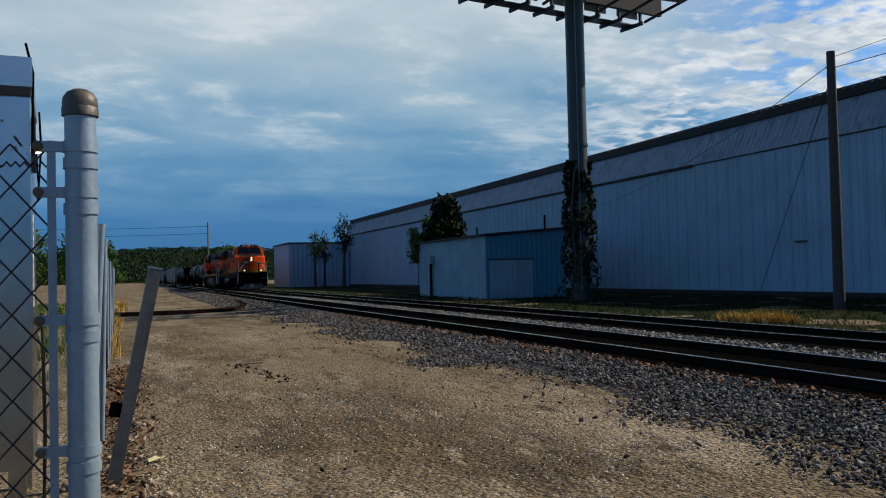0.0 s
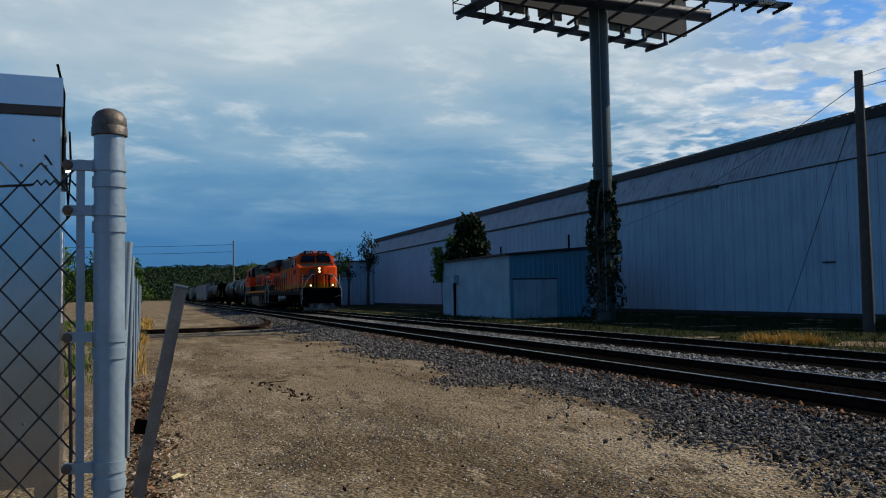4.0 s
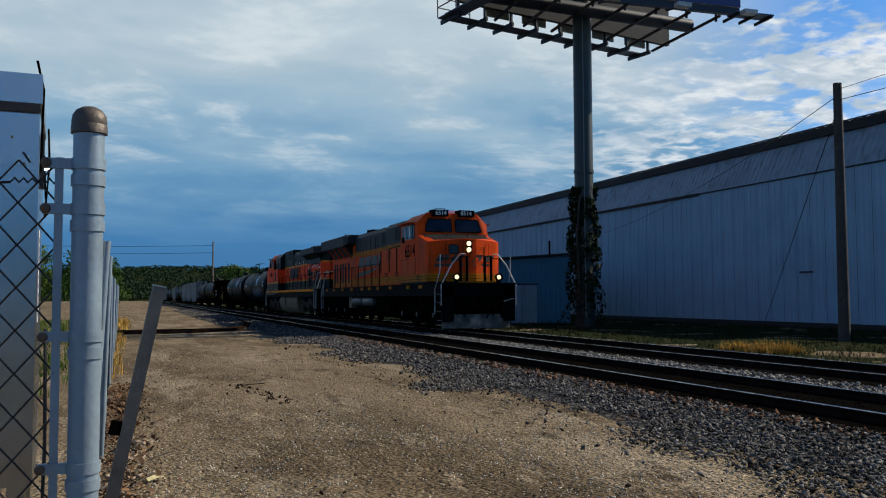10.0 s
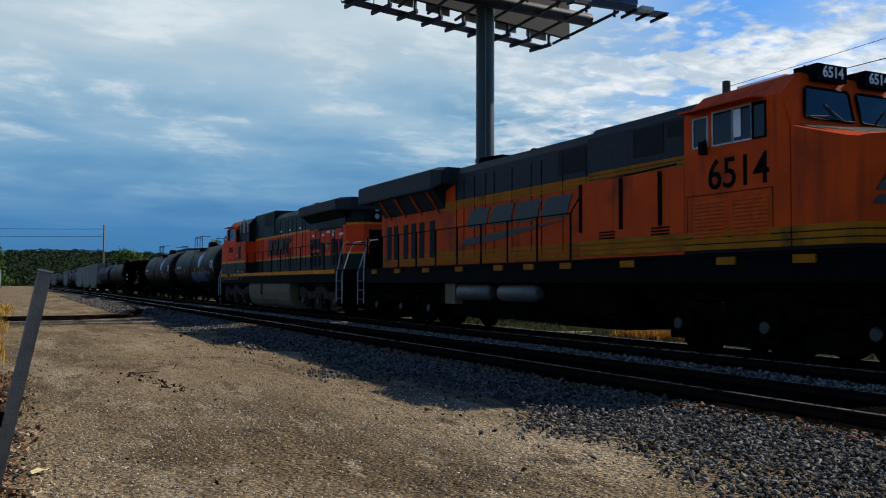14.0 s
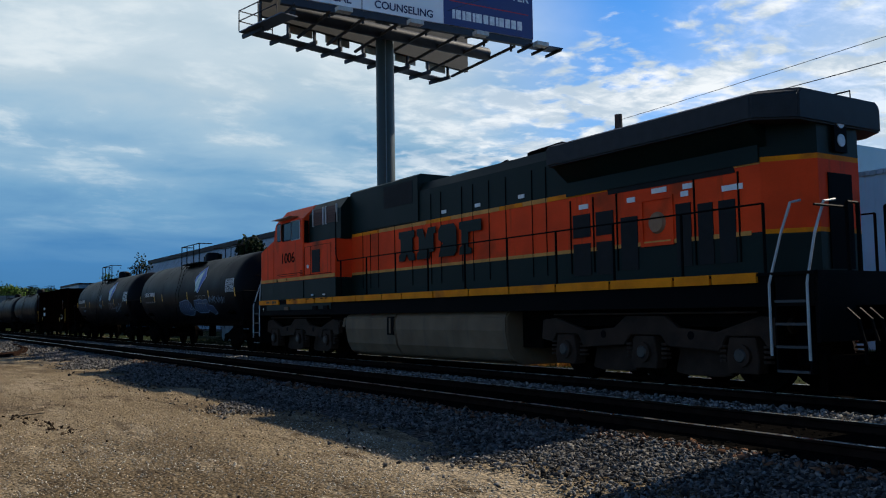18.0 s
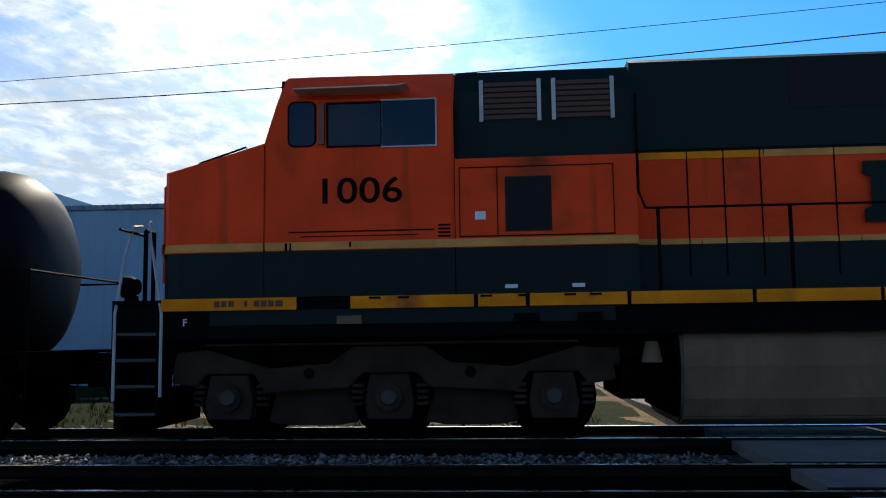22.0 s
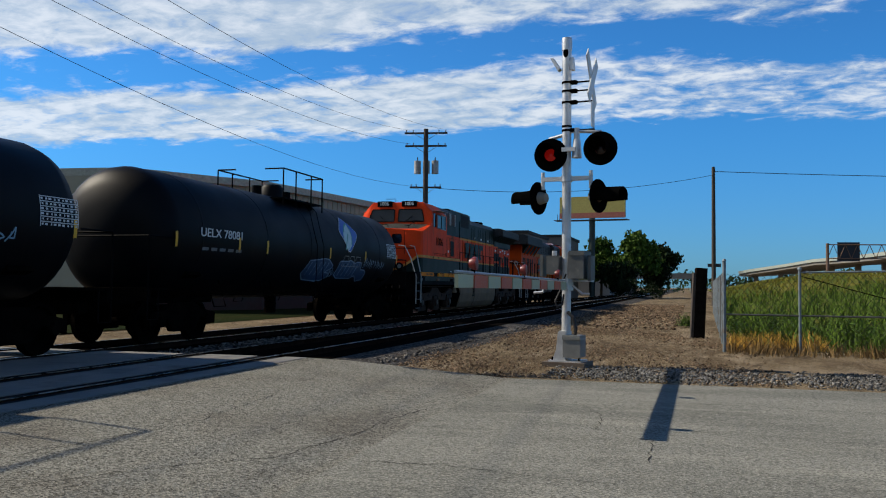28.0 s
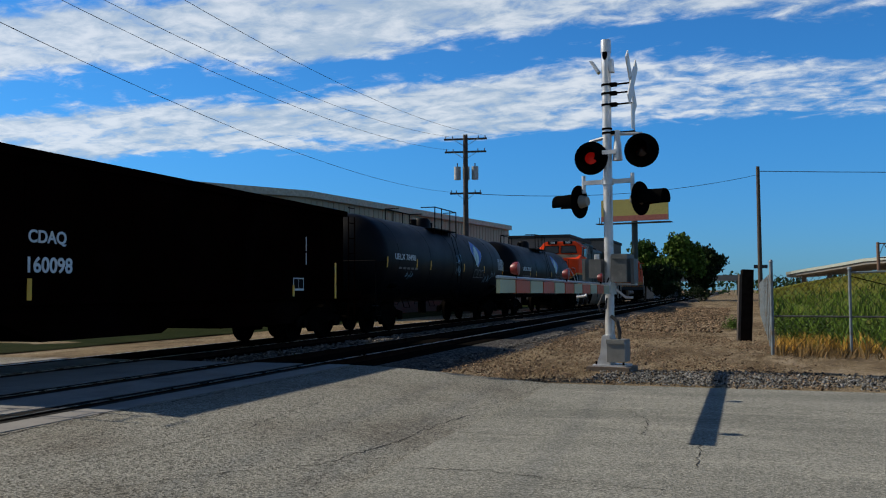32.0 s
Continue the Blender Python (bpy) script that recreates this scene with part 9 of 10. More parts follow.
def scatter_mesh(name, protos, pos, size, material, seed=1, tilt=0.3, free=False):
    """Many small pieces in one mesh: pos (n, 3), size (n,), turned at random."""
    r = np.random.default_rng(seed)
    pos, size = np.asarray(pos, float), np.asarray(size, float)
    pick = r.integers(0, len(protos), len(pos))
    V, loops, counts, off = [], [], [], 0
    for k, (pv, pf) in enumerate(protos):
        idx = np.nonzero(pick == k)[0]
        n = len(idx)
        if not n:
            continue
        a = r.uniform(0, 2 * math.pi, n)
        t1 = r.uniform(0, math.pi, n) if free else r.normal(0, tilt, n)
        t2 = r.uniform(0, 2 * math.pi, n) if free else r.normal(0, tilt, n)
        ca, sa, c1, s1, c2, s2 = np.cos(a), np.sin(a), np.cos(t1), np.sin(t1), np.cos(t2), np.sin(t2)
        x, y, z = (pv[None, :, i] * size[idx][:, None] for i in range(3))
        y, z = y * c1[:, None] - z * s1[:, None], y * s1[:, None] + z * c1[:, None]
        x, z = x * c2[:, None] + z * s2[:, None], -x * s2[:, None] + z * c2[:, None]
        x, y = x * ca[:, None] - y * sa[:, None], x * sa[:, None] + y * ca[:, None]
        V.append((np.stack((x, y, z), 2) + pos[idx][:, None, :]).reshape(-1, 3))
        fl = np.concatenate([np.array(q) for q in pf]); fc = np.array([len(q) for q in pf])
        loops.append((fl[None, :] + (np.arange(n) * len(pv))[:, None] + off).reshape(-1))
        counts.append(np.tile(fc, n))
        off += n * len(pv)
    V, loops, counts = np.concatenate(V), np.concatenate(loops), np.concatenate(counts)
    me = bpy.data.meshes.new(name)
    me.vertices.add(len(V)); me.vertices.foreach_set("co", V.astype(np.float32).ravel())
    me.loops.add(len(loops)); me.loops.foreach_set("vertex_index", loops.astype(np.int32))
    me.polygons.add(len(counts))
    me.polygons.foreach_set("loop_start", np.concatenate(((0,), np.cumsum(counts)[:-1])).astype(np.int32))
    me.update(calc_edges=True)
    me.materials.append(material)
    return new(name, me)


def stuff(name, label, category, *args, **kw):
    return tagged(scatter_mesh(name, *args, **kw), label, category, kind="stuff")


def field_pts(n, x0, x1, y0, y1, z, seed, bias=None):
    r = np.random.default_rng(seed)
    p = np.stack((r.uniform(x0, x1, n), r.uniform(y0, y1, n), np.zeros(n)), 1)
    if bias is not None:
        p = p[r.uniform(0, 1, n) < bias(p[:, 0], p[:, 1])]
    p[:, 2] = z(p[:, 0], p[:, 1]) if callable(z) else z
    return p


def bed_z(x, y):
    return np.interp(x, (4.2, 5.3, 6.3, 6.9, 13.6, 14.3, 15.0), (0.0, 0.012, 0.055, 0.105, 0.105, 0.03, 0.0))


def shoulder(x, y):
    """Ragged foot of the ballast slope; a bare dirt tongue reaches in near the second pole."""
    edge = 4.9 + 0.45 * np.sin(y * 0.8) + 0.3 * np.sin(y * 2.1 + 1) + 0.1 * (y < 8)
    keep = np.clip((x - edge) / 0.5, 0.03, 1)
    return keep * np.where((np.abs(y - 11.6) < 1.3) & (x < 6.0), 0.25, 1)


def sizes(n, lo, hi, seed):
    return np.random.default_rng(seed).uniform(0, 1, n) ** 2 * (hi - lo) + lo


def stones(name, label, n, x0, x1, y0, y1, z, lo, hi, material, seed, bias=None):
    p = field_pts(n, x0, x1, y0, y1, z, seed, bias)
    s = sizes(len(p), lo, hi, seed + 1)
    p[:, 2] += s * 0.2
    return stuff(name, label, "stones", STONES, p, s, material, seed, 0.4)


stones("ballast_stones", "grey crushed ballast stones on the track shoulder", 30000, 4.2, 7.15, -2.3, 16, bed_z, 0.018, 0.052, GREYST, 31, shoulder)
stones("ballast_stones", "grey crushed ballast stones on the track shoulder", 13000, 4.2, 7.15, 16, 42, bed_z, 0.03, 0.075, GREYST, 33, shoulder)
stones("ballast_stones", "grey crushed ballast stones on the track shoulder", 6000, 4.4, 7.15, 42, 110, bed_z, 0.05, 0.11, GREYST, 35)
stones("ballast_stones", "brown stained stones along the tie ends", 1500, 6.7, 7.2, -2.3, 30, 0.105, 0.02, 0.08, mat("red_brown_stone", (0.12, 0.066, 0.042), 0.95, vary=0.3, scale=9, piece=0.7, spec=0.0), 37)
stones("ballast_stones", "pale ballast stones between the two tracks", 9000, 9.85, 10.65, -2.3, 60, 0.115, 0.03, 0.07, PALEST, 39)
stones("ballast_stones", "grey ballast stones beyond the far track", 7000, 13.5, 15.2, -2.3, 45, bed_z, 0.03, 0.08, GREYST, 41)
stones("ballast_stones", "grey ballast stones on the track south of the road", 7000, 9.7, 10.8, -60, -14.3, 0.11, 0.03, 0.08, GREYST, 43)
stones("gravel_strip", "pale crushed gravel strip beside the road edge", 22000, -9, 2.9, -16.8, -14.1, 0.0, 0.016, 0.05, MASTST, 45, lambda x, y: np.clip(1 - np.abs(y + 15.35) / 1.5 + 0.25 * np.sin(x * 1.7), 0.05, 1))
stones("rubble", "brown rubble and broken stone beside the tracks", 34000, -1.0, 7.2, -32, -14.1, 0.0, 0.010, 0.045, BROWNST, 47, lambda x, y: np.clip(0.35 + 0.4 * np.sin(x * 1.3 + y * 0.7) + 0.3 * (x > 3), 0.08, 1))
stones("rubble", "brown rubble and broken stone beside the tracks", 5000, 1.0, 7.2, -75, -32, 0.0, 0.04, 0.12, BROWNST, 49)
stones("rubble", "grey ballast stones along the track edge", 5000, 6.0, 7.6, -40, -14.2, 0.03, 0.03, 0.08, GREYST, 50)
# loose pebbles on the lot
stones("loose_gravel", "fine loose gravel scattered on the dirt lot", 26000, -0.3, 5.2, 3.6, 14, 0.0, 0.006, 0.02, LOTST, 51, lambda x, y: np.clip(0.5 + 0.45 * np.sin(x * 1.9 + 0.6) * np.cos(y * 0.9), 0.08, 1) * np.clip((14.5 - y) / 6, 0.1, 1))
stones("loose_gravel", "brown loose gravel scattered on the dirt lot", 9000, -0.3, 5.2, 3.6, 24, 0.0, 0.007, 0.022, mat("tan_gravel_stone", (0.33, 0.26, 0.18), 0.95, vary=0.3, scale=9, piece=0.7, spec=0.02), 53)
stones("dirt_clods", "dark clods of dirt on the lot", 150, 0.0, 5.0, 5.5, 26, 0.0, 0.010, 0.04, CLOD, 55)
stones("dirt_clods", "dark dirt clods along the tyre ruts", 260, 1.5, 2.4, 12.3, 15.3, 0.0, 0.015, 0.05, CLOD, 57, lambda x, y: (np.abs(x - (1.75 + 0.15 * (15 - y))) < 0.16) * 1.0)
# near-black colour holds the shade among the rails besides the oil
stones("track_fouling", "oily ballast between the rails with shade in its black", 6000, 7.1, 9.65, -2.3, 30, 0.1, 0.03, 0.06, FOUL_SHADE, 59)
# sheets painted black for both the oil and the shaded tie ends
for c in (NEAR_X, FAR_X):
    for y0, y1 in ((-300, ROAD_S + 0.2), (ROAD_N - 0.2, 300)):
        tagged(link("fouled_ballast", prism(B(), [(c - 1.36, 0.101), (c - 1.25, 0.118), (c + 1.25, 0.118), (c + 1.36, 0.101)], "y", y0, y1), FOUL_SHADE), "oily ballast sheet between the rails, darkened for shade", "ballast", kind="structure")

# ---- grass and weeds ----
TUFTS = [blade_tuft(7, 1.0, 0.5, 0.03, 60 + i) for i in range(4)]
p = field_pts(9000, 14.8, 29.2, -1.5, 60, 0.02, 61)
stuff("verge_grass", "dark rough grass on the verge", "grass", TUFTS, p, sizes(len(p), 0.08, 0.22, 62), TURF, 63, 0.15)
p = field_pts(140, 14.7, 16.2, -1, 60, 0.02, 64)
stuff("verge_weeds", "dull dry stalks along the ballast edge", "weeds", TUFTS, p, sizes(len(p), 0.08, 0.2, 65), STRAWDULL, 66, 0.15)
r = np.random.default_rng(67)
p = np.stack((r.uniform(15.2, 16.3, 300), np.zeros(300), np.zeros(300)), 1)
p[:, 1] = 19.3 - (p[:, 0] - 15.2) * 0.8 + r.normal(0, 0.35, 300)
stuff("dry_grass_clump", "clump of straw-yellow dry grass beside the tracks", "grass", TUFTS, p, sizes(300, 0.2, 0.42, 68), STRAW, 69, 0.2)
# along the chain-link fence and the lot's edge
p = field_pts(320, -1.0, -0.28, 16, 60, 0.0, 70)
stuff("fence_grass", "straw-yellow dry grass along the fence foot", "grass", TUFTS, p, sizes(len(p), 0.15, 0.5, 71), STRAW, 72, 0.2)
p = field_pts(2600, -9, -0.9, 14, 60, 0.0, 73)
stuff("lot_grass", "green grass behind the chain-link fence", "grass", TUFTS, p, sizes(len(p), 0.15, 0.45, 74), WEED, 75, 0.2)
r = np.random.default_rng(76)
n = 2600
y = r.uniform(3.2, 16, n)
p = np.stack((-0.12 + r.normal(0, 0.17, n), y, 0.012 + r.uniform(0, 0.03, n)), 1)
stuff("leaf_litter", "brown dry leaf litter along the fence foot", "litter", LEAVES, p, sizes(n, 0.03, 0.10, 77), LITTER, 78, 0.5)
p = np.stack((-0.05 + r.normal(0, 0.16, 420), r.uniform(3.5, 9.5, 420), 0.02 + r.uniform(0, 0.02, 420)), 1)
stuff("leaf_litter", "pale chips and dry litter along the fence foot", "litter", LEAVES + STONES[:2], p, sizes(420, 0.02, 0.07, 79), LITTERP, 80, 0.5)
n = 900
p = np.stack((r.uniform(-1.8, -0.3, n), r.uniform(2.6, 6, n), 0.015 + r.uniform(0, 0.03, n)), 1)
stuff("leaf_litter", "brown litter in front of the metal bungalow", "litter", LEAVES, p, sizes(n, 0.03, 0.10, 81), LITTER, 82, 0.5)
scrap = thing("paper_scrap", "crumpled yellow paper scrap lying on the dirt", "paper", pose(0.14, 7.5, 0.0, 0, 0, 25))
bm = B()
g = [[bm.verts.new((0.05 * i, 0.035 * j, 0.015 + 0.02 * ((i * 7 + j * 5) % 3) / 2)) for j in range(4)] for i in range(4)]
for i in range(3):
    for j in range(3):
        bm.faces.new((g[i][j], g[i + 1][j], g[i + 1][j + 1], g[i][j + 1]))
part("sheet", bm, mat("yellow_paper", (0.62, 0.55, 0.28), 0.7), scrap, smooth=True)
for k, (x, y0, a, ln) in enumerate(((0.10, 8.3, 60, 0.45), (0.0, 7.6, 130, 0.6), (1.65, 14.95, 10, 0.5), (0.05, 9.0, 100, 0.35), (0.02, 7.2, 75, 0.5))):
    tw = thing("twig", "dark broken twig lying on the dirt", "twig", pose(x, y0, 0.012, 0, 0, a), "twigs on the lot")
    part("stick", pipe(B(), [(0, 0, 0), (ln * 0.4, 0.02, 0.015), (ln, -0.03, 0.03)], 0.008, 5), BARK, tw)
    part("side_twig", pipe(B(), [(ln * 0.4, 0.02, 0.015), (ln * 0.6, 0.12, 0.04)], 0.005, 5), BARK, tw)
# old spur rails sunk in the dirt
for k, dy in enumerate((0.0, 1.5)):
    sp = thing("spur_rail", "rusty old rail sunk in the dirt lot", "rail", pose(0, 0, 0), "old spur rails")
    pts = [(-2.0, 38.6 + dy), (2.4, 38.9 + dy), (4.2, 40.2 + dy), (5.2, 42.6 + dy), (6.0, 48 + dy), (6.6, 58 + dy)]
    bm = B()
    prev = None
    for i, (x, y0) in enumerate(pts):
        a, b = pts[max(0, i - 1)], pts[min(len(pts) - 1, i + 1)]
        nx, ny = Vector((a[1] - b[1], b[0] - a[0])).normalized() * 0.06
        cur = [bm.verts.new((x + sx * nx, y0 + sx * ny, z)) for sx, z in ((-1.6, -0.04), (-1, 0.11), (1, 0.11), (1.6, -0.04))]
        if prev:
            for q in range(3):
                bm.faces.new((prev[q], prev[q + 1], cur[q + 1], cur[q]))
        prev = cur
    bmesh.ops.recalc_face_normals(bm, faces=bm.faces[:])
    part("rail", bm, RUST, sp)

# weeds in the field beyond the road
WEEDS = [weed_proto(1.0, 12, 0.16, 90 + i) for i in range(4)]


def field_z(x, y):
    s = np.clip((-y - 24) / 45, 0, 1); e = np.clip((-1.5 - x) / 7, 0, 1)
    return s * s * (3 - 2 * s) * (0.45 + 0.55 * e) * 2.6


p = field_pts(9000, -22, -0.75, -52, -22.6, field_z, 91, lambda x, y: np.clip(0.15 + 1.4 * np.exp((y + 22.6) / 9), 0, 1))
stuff("field_grass", "tall green grass behind the field fence", "grass", TUFTS, p, sizes(len(p), 0.30, 0.85, 92), WEED, 93, 0.2)
p = field_pts(420, -14, -0.6, -30, -22.2, field_z, 101)
stuff("field_weeds", "dark green weeds behind the field fence", "weeds", WEEDS, p, sizes(len(p), 0.30, 0.80, 102), LEAF, 103, 0.12)
p = field_pts(9000, -60, -1.2, -78, -46, field_z, 94, lambda x, y: np.clip((-y - 46) / 9, 0.05, 1))
stuff("meadow_grass", "yellowing meadow grass on the rising field", "grass", TUFTS, p, sizes(len(p), 0.18, 0.42, 95), MEADOW, 96, 0.15)
p = field_pts(700, -2.6, -0.5, -24.2, -22.3, 0.0, 107)
stuff("fence_straw", "patch of straw-yellow dry grass at the field fence corner", "grass", TUFTS, p, sizes(len(p), 0.15, 0.5, 108), STRAW, 109, 0.2)
p = field_pts(1300, -9, -0.3, -22.9, -20.3, 0.0, 97, lambda x, y: np.clip(1 - np.abs(y + 21.6 + 0.12 * x) / 0.9, 0.05, 1))
stuff("dry_weeds", "brown dry grass along the foot of the field fence", "weeds", TUFTS, p, sizes(len(p), 0.12, 0.42, 98), STRAWDULL, 99, 0.25)
p = np.stack((r.normal(0.62, 0.18, 60), r.normal(-34.5, 0.4, 60), np.zeros(60)), 1)
stuff("track_weeds", "low green weeds beside the timber post", "weeds", WEEDS, p, sizes(60, 0.25, 0.6, 104), LEAF, 105, 0.15)


# ---- trees ----
def crown_pts(clumps, n, seed):
    r = np.random.default_rng(seed)
    vol = np.array([c[3] * c[4] * c[5] for c in clumps]) ** 0.75
    k = r.choice(len(clumps), n, p=vol / vol.sum())
    c = np.array(clumps)[k]
    d = r.normal(size=(n, 3)); d /= np.linalg.norm(d, axis=1)[:, None]
    rad = r.uniform(0, 1, n) ** 0.38 * (1 + 0.22 * np.sin(d[:, 0] * 7 + d[:, 2] * 9 + k))
    return c[:, :3] + d * c[:, 3:] * rad[:, None]


def tree(label, x, y, h, width, leaf, n, material, seed, trunk=0.3, base=0.0):
    r = random.Random(seed)
    t = thing("tree", label, "tree", pose(x, y, base))
    bm = B()
    top = Vector((r.uniform(-0.3, 0.3), r.uniform(-0.3, 0.3), h * 0.55))
    rod(bm, (0, 0, -0.1), (top.x * 0.5, top.y * 0.5, h * 0.3), 0.045 * h * 0.6, 9, 0.03 * h * 0.6)
    rod(bm, (top.x * 0.5, top.y * 0.5, h * 0.3), top, 0.03 * h * 0.6, 8, 0.012 * h)
    clumps = []
    for k in range(9):
        a = k * 2.4 + r.uniform(-0.4, 0.4)
        z = h * r.uniform(max(trunk, 0.25), 0.86)
        q = width * 0.5 * r.uniform(0.25, 0.75) * (1 - max(0, z / h - 0.55) * 1.2)
        e = Vector((q * math.cos(a), q * math.sin(a), z))
        rod(bm, (top.x * 0.6, top.y * 0.6, min(h * 0.5, z * 0.7)), e, 0.012 * h, 6, 0.004 * h)
        s = width * r.uniform(0.17, 0.30)
        clumps.append((e.x, e.y, e.z, s, s, s * r.uniform(0.6, 0.9)))
    clumps.append((0, 0, h * 0.86, width * 0.22, width * 0.22, h * 0.14))
    clumps.append((0, 0, h * 0.6, width * 0.34, width * 0.34, h * 0.2))
    part("trunk", bm, BARK, t, "grey-brown trunk with limbs")
    pts = crown_pts(clumps, n, seed)
    s = sizes(n, leaf * 0.6, leaf * 1.3, seed + 1)
    cr = scatter_mesh("crown", LEAVES, pts, s, material, seed + 2, free=True)
    cr.parent = t
    tagged(cr, kind="stuff")
    return t


# trees behind the tracks to the south
tree("tall leafy green tree beside the distant tracks", 13.2, -128, 8.8, 7.4, 0.55, 9000, LEAF, 201, 0.15)
tree("tall leafy green tree beside the distant tracks", 8.2, -126, 9.6, 7.6, 0.55, 10000, LEAF, 204, 0.15)
tree("dark leafy tree beside the distant tracks", 4.8, -132, 8.0, 6.6, 0.55, 8000, LEAFDARK, 207, 0.25)
tree("low green bush beside the distant tracks", 10.4, -122, 5.0, 6.5, 0.5, 4500, LEAFDARK, 210, 0.1)
tree("low green bush beside the distant tracks", 5.0, -112, 1.9, 3.4, 0.25, 900, LEAFDARK, 213, 0.05)
tree("low green bush beside the distant tracks", 8.5, -118, 2.6, 4.0, 0.3, 1000, LEAFDARK, 214, 0.05)
# low belt of woods behind the highway
r = np.random.default_rng(271)
n = 5200
wx = r.uniform(-150, 62, n)
wt = 5.6 + 1.5 * np.sin(wx * 0.11) + 1.1 * np.sin(wx * 0.37 + 1.0) + 0.6 * np.sin(wx * 0.9)
p = np.stack((wx, r.uniform(-312, -290, n), wt * r.uniform(0, 1, n) ** 0.7), 1)
stuff("far_woods", "low dark belt of woods behind the highway", "woods", LEAVES, p, sizes(n, 0.9, 1.9, 272), LEAFFAR, 273, free=True)
# trees to the north
tree("leafy tree behind the chain-link fence", -8.2, 150, 9.6, 9.0, 0.5, 4200, LEAF, 216, 0.1)
tree("leafy tree behind the chain-link fence", -4.2, 160, 8.8, 7.5, 0.5, 3400, LEAF, 219, 0.1)
tree("leafy tree behind the chain-link fence", -13.5, 140, 9.5, 8.0, 0.5, 3000, LEAF, 222, 0.1)
tree("leafy tree behind the chain-link fence", -17.5, 120, 9.0, 8.0, 0.5, 3000, LEAF, 223, 0.1)
tree("round green tree beyond the warehouse end", 27.0, 158, 7.2, 8.0, 0.45, 3200, LEAF, 225, 0.1)
tree("round green tree beyond the train", 20.5, 190, 8.6, 8.0, 0.5, 2600, LEAF, 228, 0.1)
tree("slender tree beside the warehouse roof", 26.2, 109.5, 9.6, 3.6, 0.3, 900, LEAFDARK, 231, 0.6)
tree("small tree on top of the far shed", 22.6, 110, 7.6, 2.8, 0.3, 520, LEAF, 234, 0.5)
tree("small tree on top of the far shed", 24.2, 112, 7.8, 2.4, 0.3, 420, LEAFDARK, 236, 0.5)
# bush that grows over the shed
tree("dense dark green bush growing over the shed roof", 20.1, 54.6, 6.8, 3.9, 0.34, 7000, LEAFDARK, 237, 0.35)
tree("green bush growing behind the shed", 19.7, 56.2, 5.6, 3.0, 0.32, 3000, LEAF, 240, 0.35)
# creepers
r = np.random.default_rng(243)
vine = thing("creeper", "dark leafy creeper climbing the billboard pole", "creeper", pose(0, 0, 0))
n = 6500
z = 0.2 + r.uniform(0, 1, n) ** 0.62 * 6.7
a = r.uniform(0, 2 * math.pi, n)
rad = (0.30 + 0.36 * np.abs(np.sin(z * 1.7 + 2 * np.sin(a))) * (1 - 0.35 * (z > 5.0))) * r.uniform(0.8, 1.15, n) + 0.6 * np.exp(-z * 1.3)
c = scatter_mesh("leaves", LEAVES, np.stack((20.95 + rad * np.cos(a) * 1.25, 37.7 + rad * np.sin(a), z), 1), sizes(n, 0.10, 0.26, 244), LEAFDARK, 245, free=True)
c.parent = vine; tagged(c, kind="stuff")
part("stem", pipe(B(), [(20.3, 37.4, 0), (20.4, 37.2, 2.0), (20.35, 37.3, 4.5), (20.5, 37.2, 6.4)], 0.05, 6), BARK, vine)
vine = thing("creeper", "creeper hanging over the shed's wall corner", "creeper", pose(0, 0, 0))
n = 900
z = r.uniform(2.2, 4.6, n)
c = scatter_mesh("leaves", LEAVES, np.stack((18.3 - 0.15 * np.abs(np.sin(z * 4)) + r.normal(0, 0.15, n), 55.5 + r.normal(0, 0.35, n) * (z - 1.6) * 0.5, z), 1), sizes(n, 0.12, 0.28, 247), LEAF, 248, free=True)
c.parent = vine; tagged(c, kind="stuff")
part("stem", pipe(B(), [(18.42, 55.4, 0.0), (18.4, 55.45, 2.5), (18.4, 55.4, 4.6)], 0.03, 6), BARK, vine)


# wooded ridge in the distance
def ridge():
    r = np.random.default_rng(250)
    bm = B()
    g = {}
    for i in range(37):
        a = radians(-40 + 2.5 * i)
        for j, (d, h) in enumerate(((430, -1), (540, 7), (660, 17), (760, 23), (900, 20), (1100, -1))):
            hh = h * (1 + 0.10 * math.sin(a * 9) + 0.07 * math.sin(a * 23 + 1)) - 8.5 * max(0, math.degrees(a) - 10) / 40
            g[i, j] = bm.verts.new((d * math.sin(a), d * math.cos(a), max(-1, hh)))
    for i in range(36):
        for j in range(5):
            bm.faces.new((g[i, j], g[i + 1, j], g[i + 1, j + 1], g[i, j + 1]))
    bmesh.ops.recalc_face_normals(bm, faces=bm.faces[:])
    h = tagged(link("hill", bm, GRASS, smooth=True), "long low wooded hill in the distance", "hill", kind="structure")
    pts, siz = [], []
    for k in range(1500):
        a = radians(r.uniform(-16, 36)); d = r.uniform(445, 790)
        hz = float(np.interp(d, (430, 540, 660, 760, 900), (-1, 7, 17, 23, 20))) * (1 + 0.10 * math.sin(a * 9) + 0.07 * math.sin(a * 23 + 1)) - 8.5 * max(0, math.degrees(a) - 10) / 40
        cw, ch = r.uniform(3.0, 5.5), r.uniform(2.0, 3.4)
        q = r.normal(size=(90, 3)); q /= np.linalg.norm(q, axis=1)[:, None]
        q[:, 2] = np.abs(q[:, 2]) * 1.2 - 0.2
        pts.append(np.array((d * math.sin(a), d * math.cos(a), hz + 1.0)) + q * (cw, cw, ch)); siz.append(r.uniform(0.8, 1.7, 90))
    stuff("far_woods", "dense green woods covering the distant hill", "woods", LEAVES, np.concatenate(pts), np.concatenate(siz), LEAFFAR, 251, free=True)


ridge()

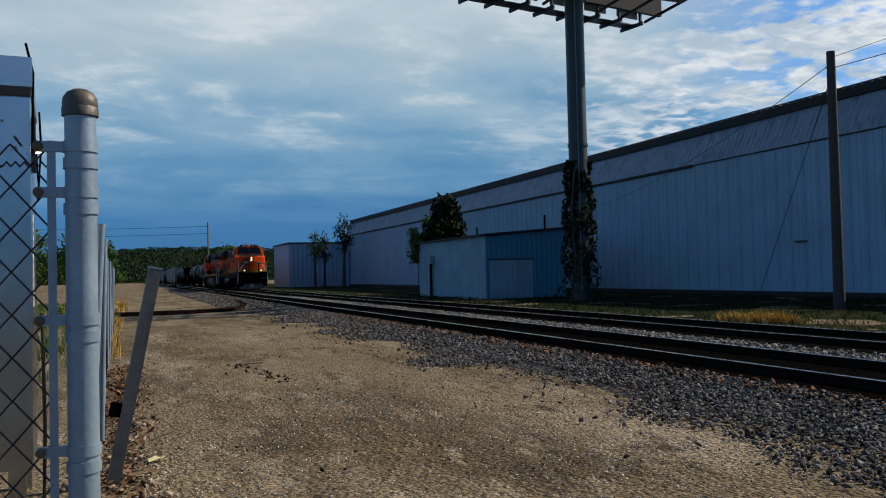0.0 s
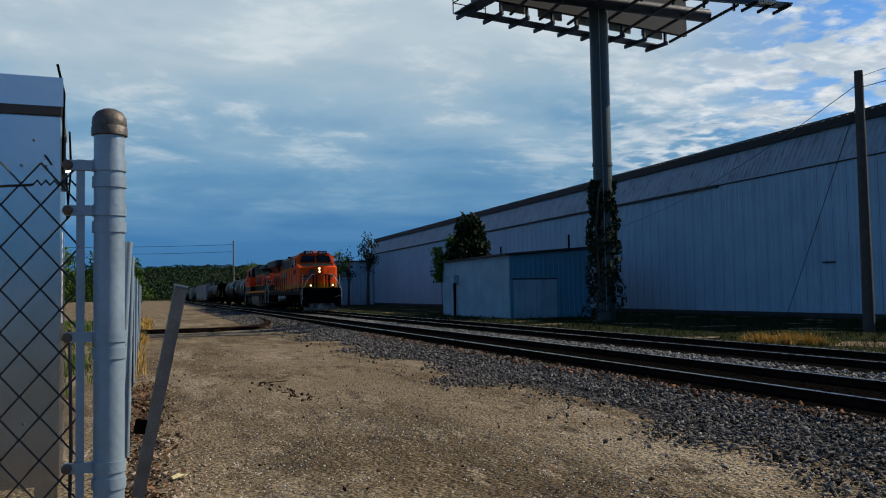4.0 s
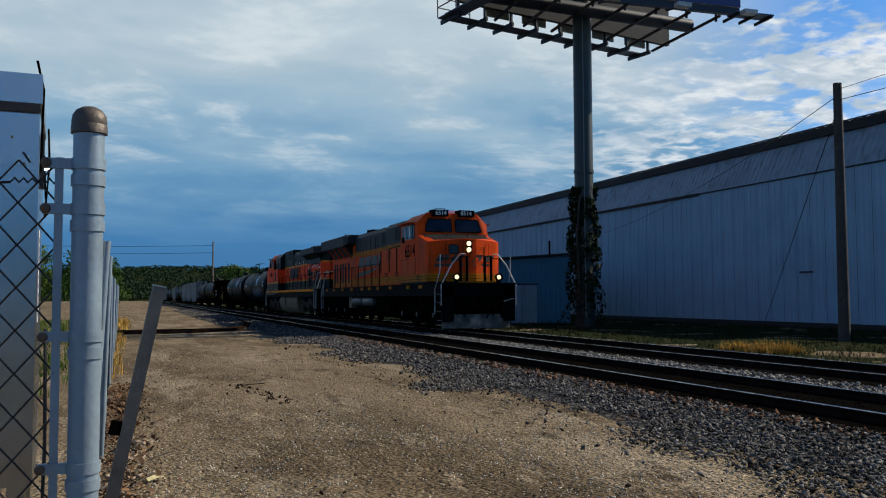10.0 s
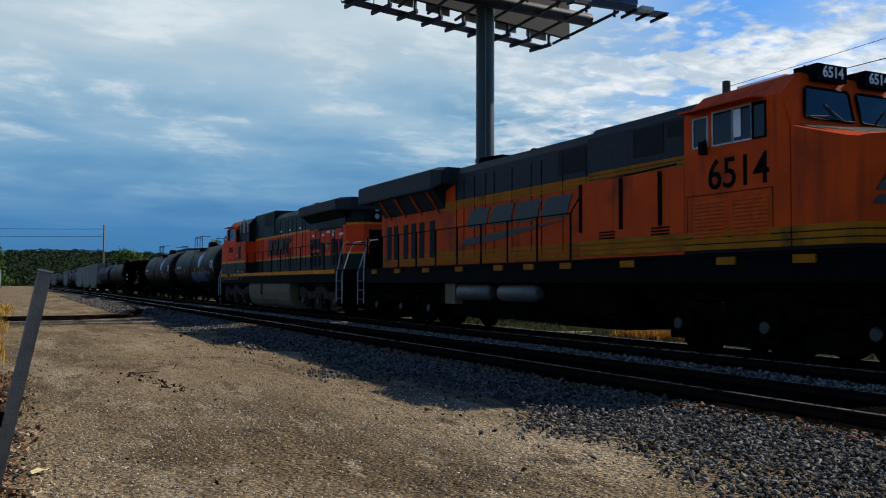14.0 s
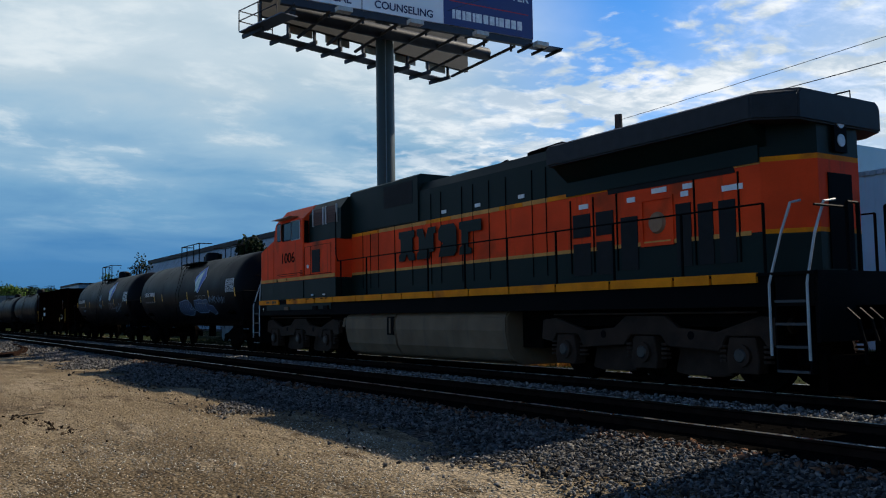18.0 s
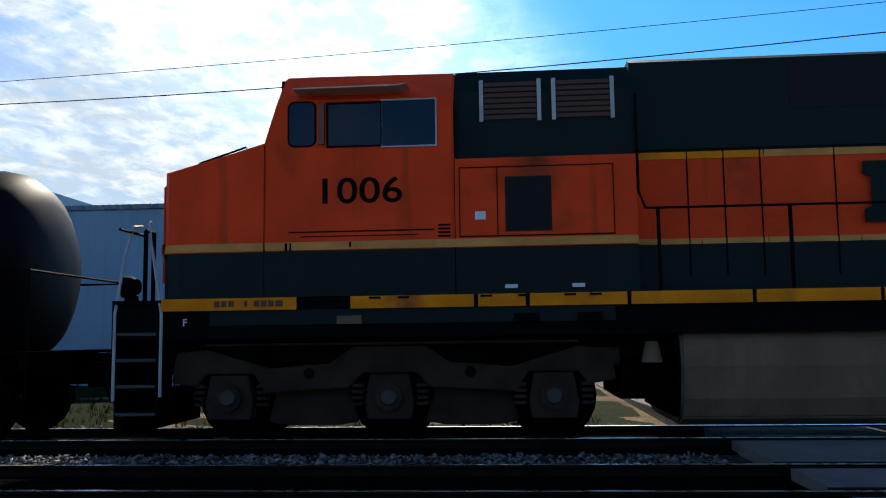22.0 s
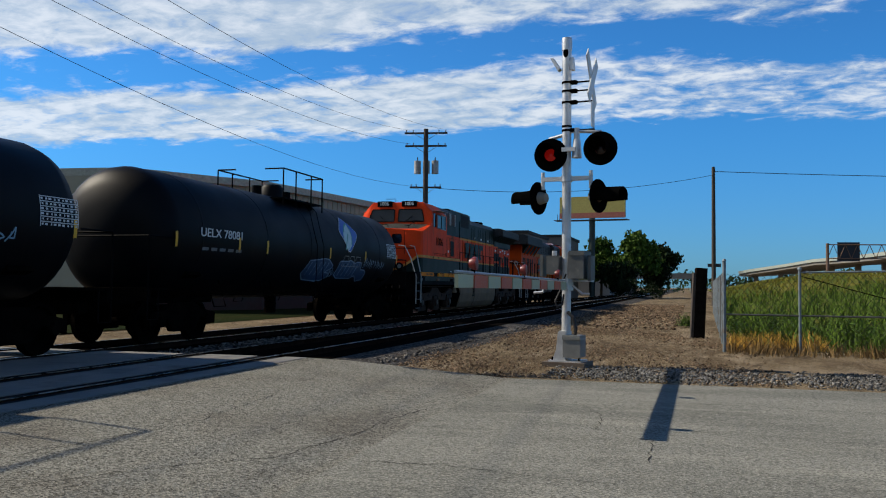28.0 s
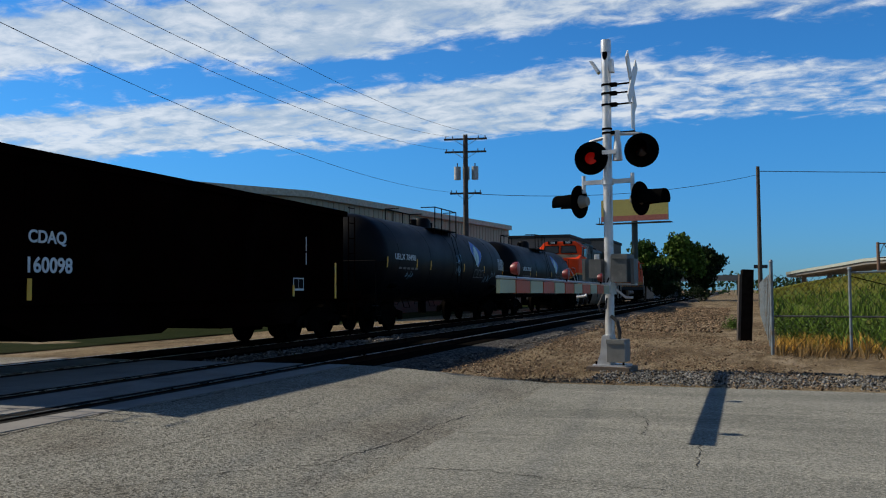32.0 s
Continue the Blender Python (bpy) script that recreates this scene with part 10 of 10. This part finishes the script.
# ---- cracks in the road ----
CRACK = mat("dark_road_crack", (0.035, 0.032, 0.028), 0.95, vary=0.4, spec=0.1)


def road_z(x):
    return float(np.interp(x, (3.4, 6.2, 6.93), (0.004, RAIL_Z - 0.03, RAIL_Z - 0.012))) + (0.006 if x < 3.35 else 0.0)


def crack(points, width, seed):
    r = random.Random(seed)
    pts = []
    for a, b in zip(points, points[1:]):
        n = max(2, int(math.hypot(b[0] - a[0], b[1] - a[1]) / 0.09))
        pts += [(a[0] + (b[0] - a[0]) * i / n + r.uniform(-0.028, 0.028), a[1] + (b[1] - a[1]) * i / n + r.uniform(-0.028, 0.028)) for i in range(n)]
    bm = B()
    prev = None
    for i, (x, y) in enumerate(pts):
        a, b = pts[max(0, i - 1)], pts[min(len(pts) - 1, i + 1)]
        v = Vector((a[1] - b[1], b[0] - a[0]))
        v = v.normalized() * width * r.uniform(0.1, 0.6) if v.length > 0 else Vector((width, 0))
        cur = [bm.verts.new((x + s * v.x, y + s * v.y, road_z(x + s * v.x) + 0.004)) for s in (-1, 1)]
        if prev:
            f = bm.faces.new((prev[0], prev[1], cur[1], cur[0]))
            if f.normal.z < 0:
                f.normal_flip()
        prev = cur
    for f in bm.faces:
        f.normal_update()
        if f.normal.z < 0:
            f.normal_flip()
    part("crack", bm, CRACK, road, "dark crack in the road surface")


for k, (w, c) in enumerate((
        (0.022, [(6.86, -4.0), (6.84, -6.4), (6.88, -7.6), (6.8, -9.3), (6.86, -10.7), (6.8, -12.2), (6.7, -13.7)]),
        (0.014, [(4.9, -5.0), (4.37, -6.0), (3.88, -6.7), (3.69, -7.9), (3.67, -9.0), (3.55, -10.1)]),
        (0.012, [(3.28, -8.8), (2.83, -8.76), (2.5, -8.87)]),
        (0.012, [(3.22, -6.9), (2.45, -6.97), (1.95, -6.84), (0.9, -6.7)]),
        (0.012, [(1.94, -11.34), (1.48, -10.2), (1.44, -9.2), (0.86, -8.7), (0.83, -7.5)]),
        (0.014, [(3.3, -11.4), (1.91, -11.64), (0.49, -11.68), (-1.22, -11.53), (-5, -11.4)]),
        (0.010, [(1.07, -9.7), (0.33, -9.37), (-0.9, -9.3)]),
        (0.010, [(5.6, -5.2), (5.2, -7.5), (5.4, -9.8)]))) :
    crack(c, w, 300 + k)


def motions():
    rows = [(t, train_u(t)) for t in range(0, 33)]
    for ob, off, turn in CARS:
        walk(ob, [(t, pose(FAR_X, u + off, RAIL_Z, 0, 0, turn)) for t, u in rows])
    # wheels roll without slip: less than a quarter turn from row to row
    fine = [(k * 0.1, train_u(k * 0.1)) for k in range(321)]
    for axle, y, r in AXLES:
        sign = -1 if axle.parent is LOCO_B or axle.parent.parent is LOCO_B else 1
        walk(axle, [(t, pose(0, y, r, math.degrees(sign * -(u - fine[0][1]) / r) % 360, 0, 0)) for t, u in fine])


motions()
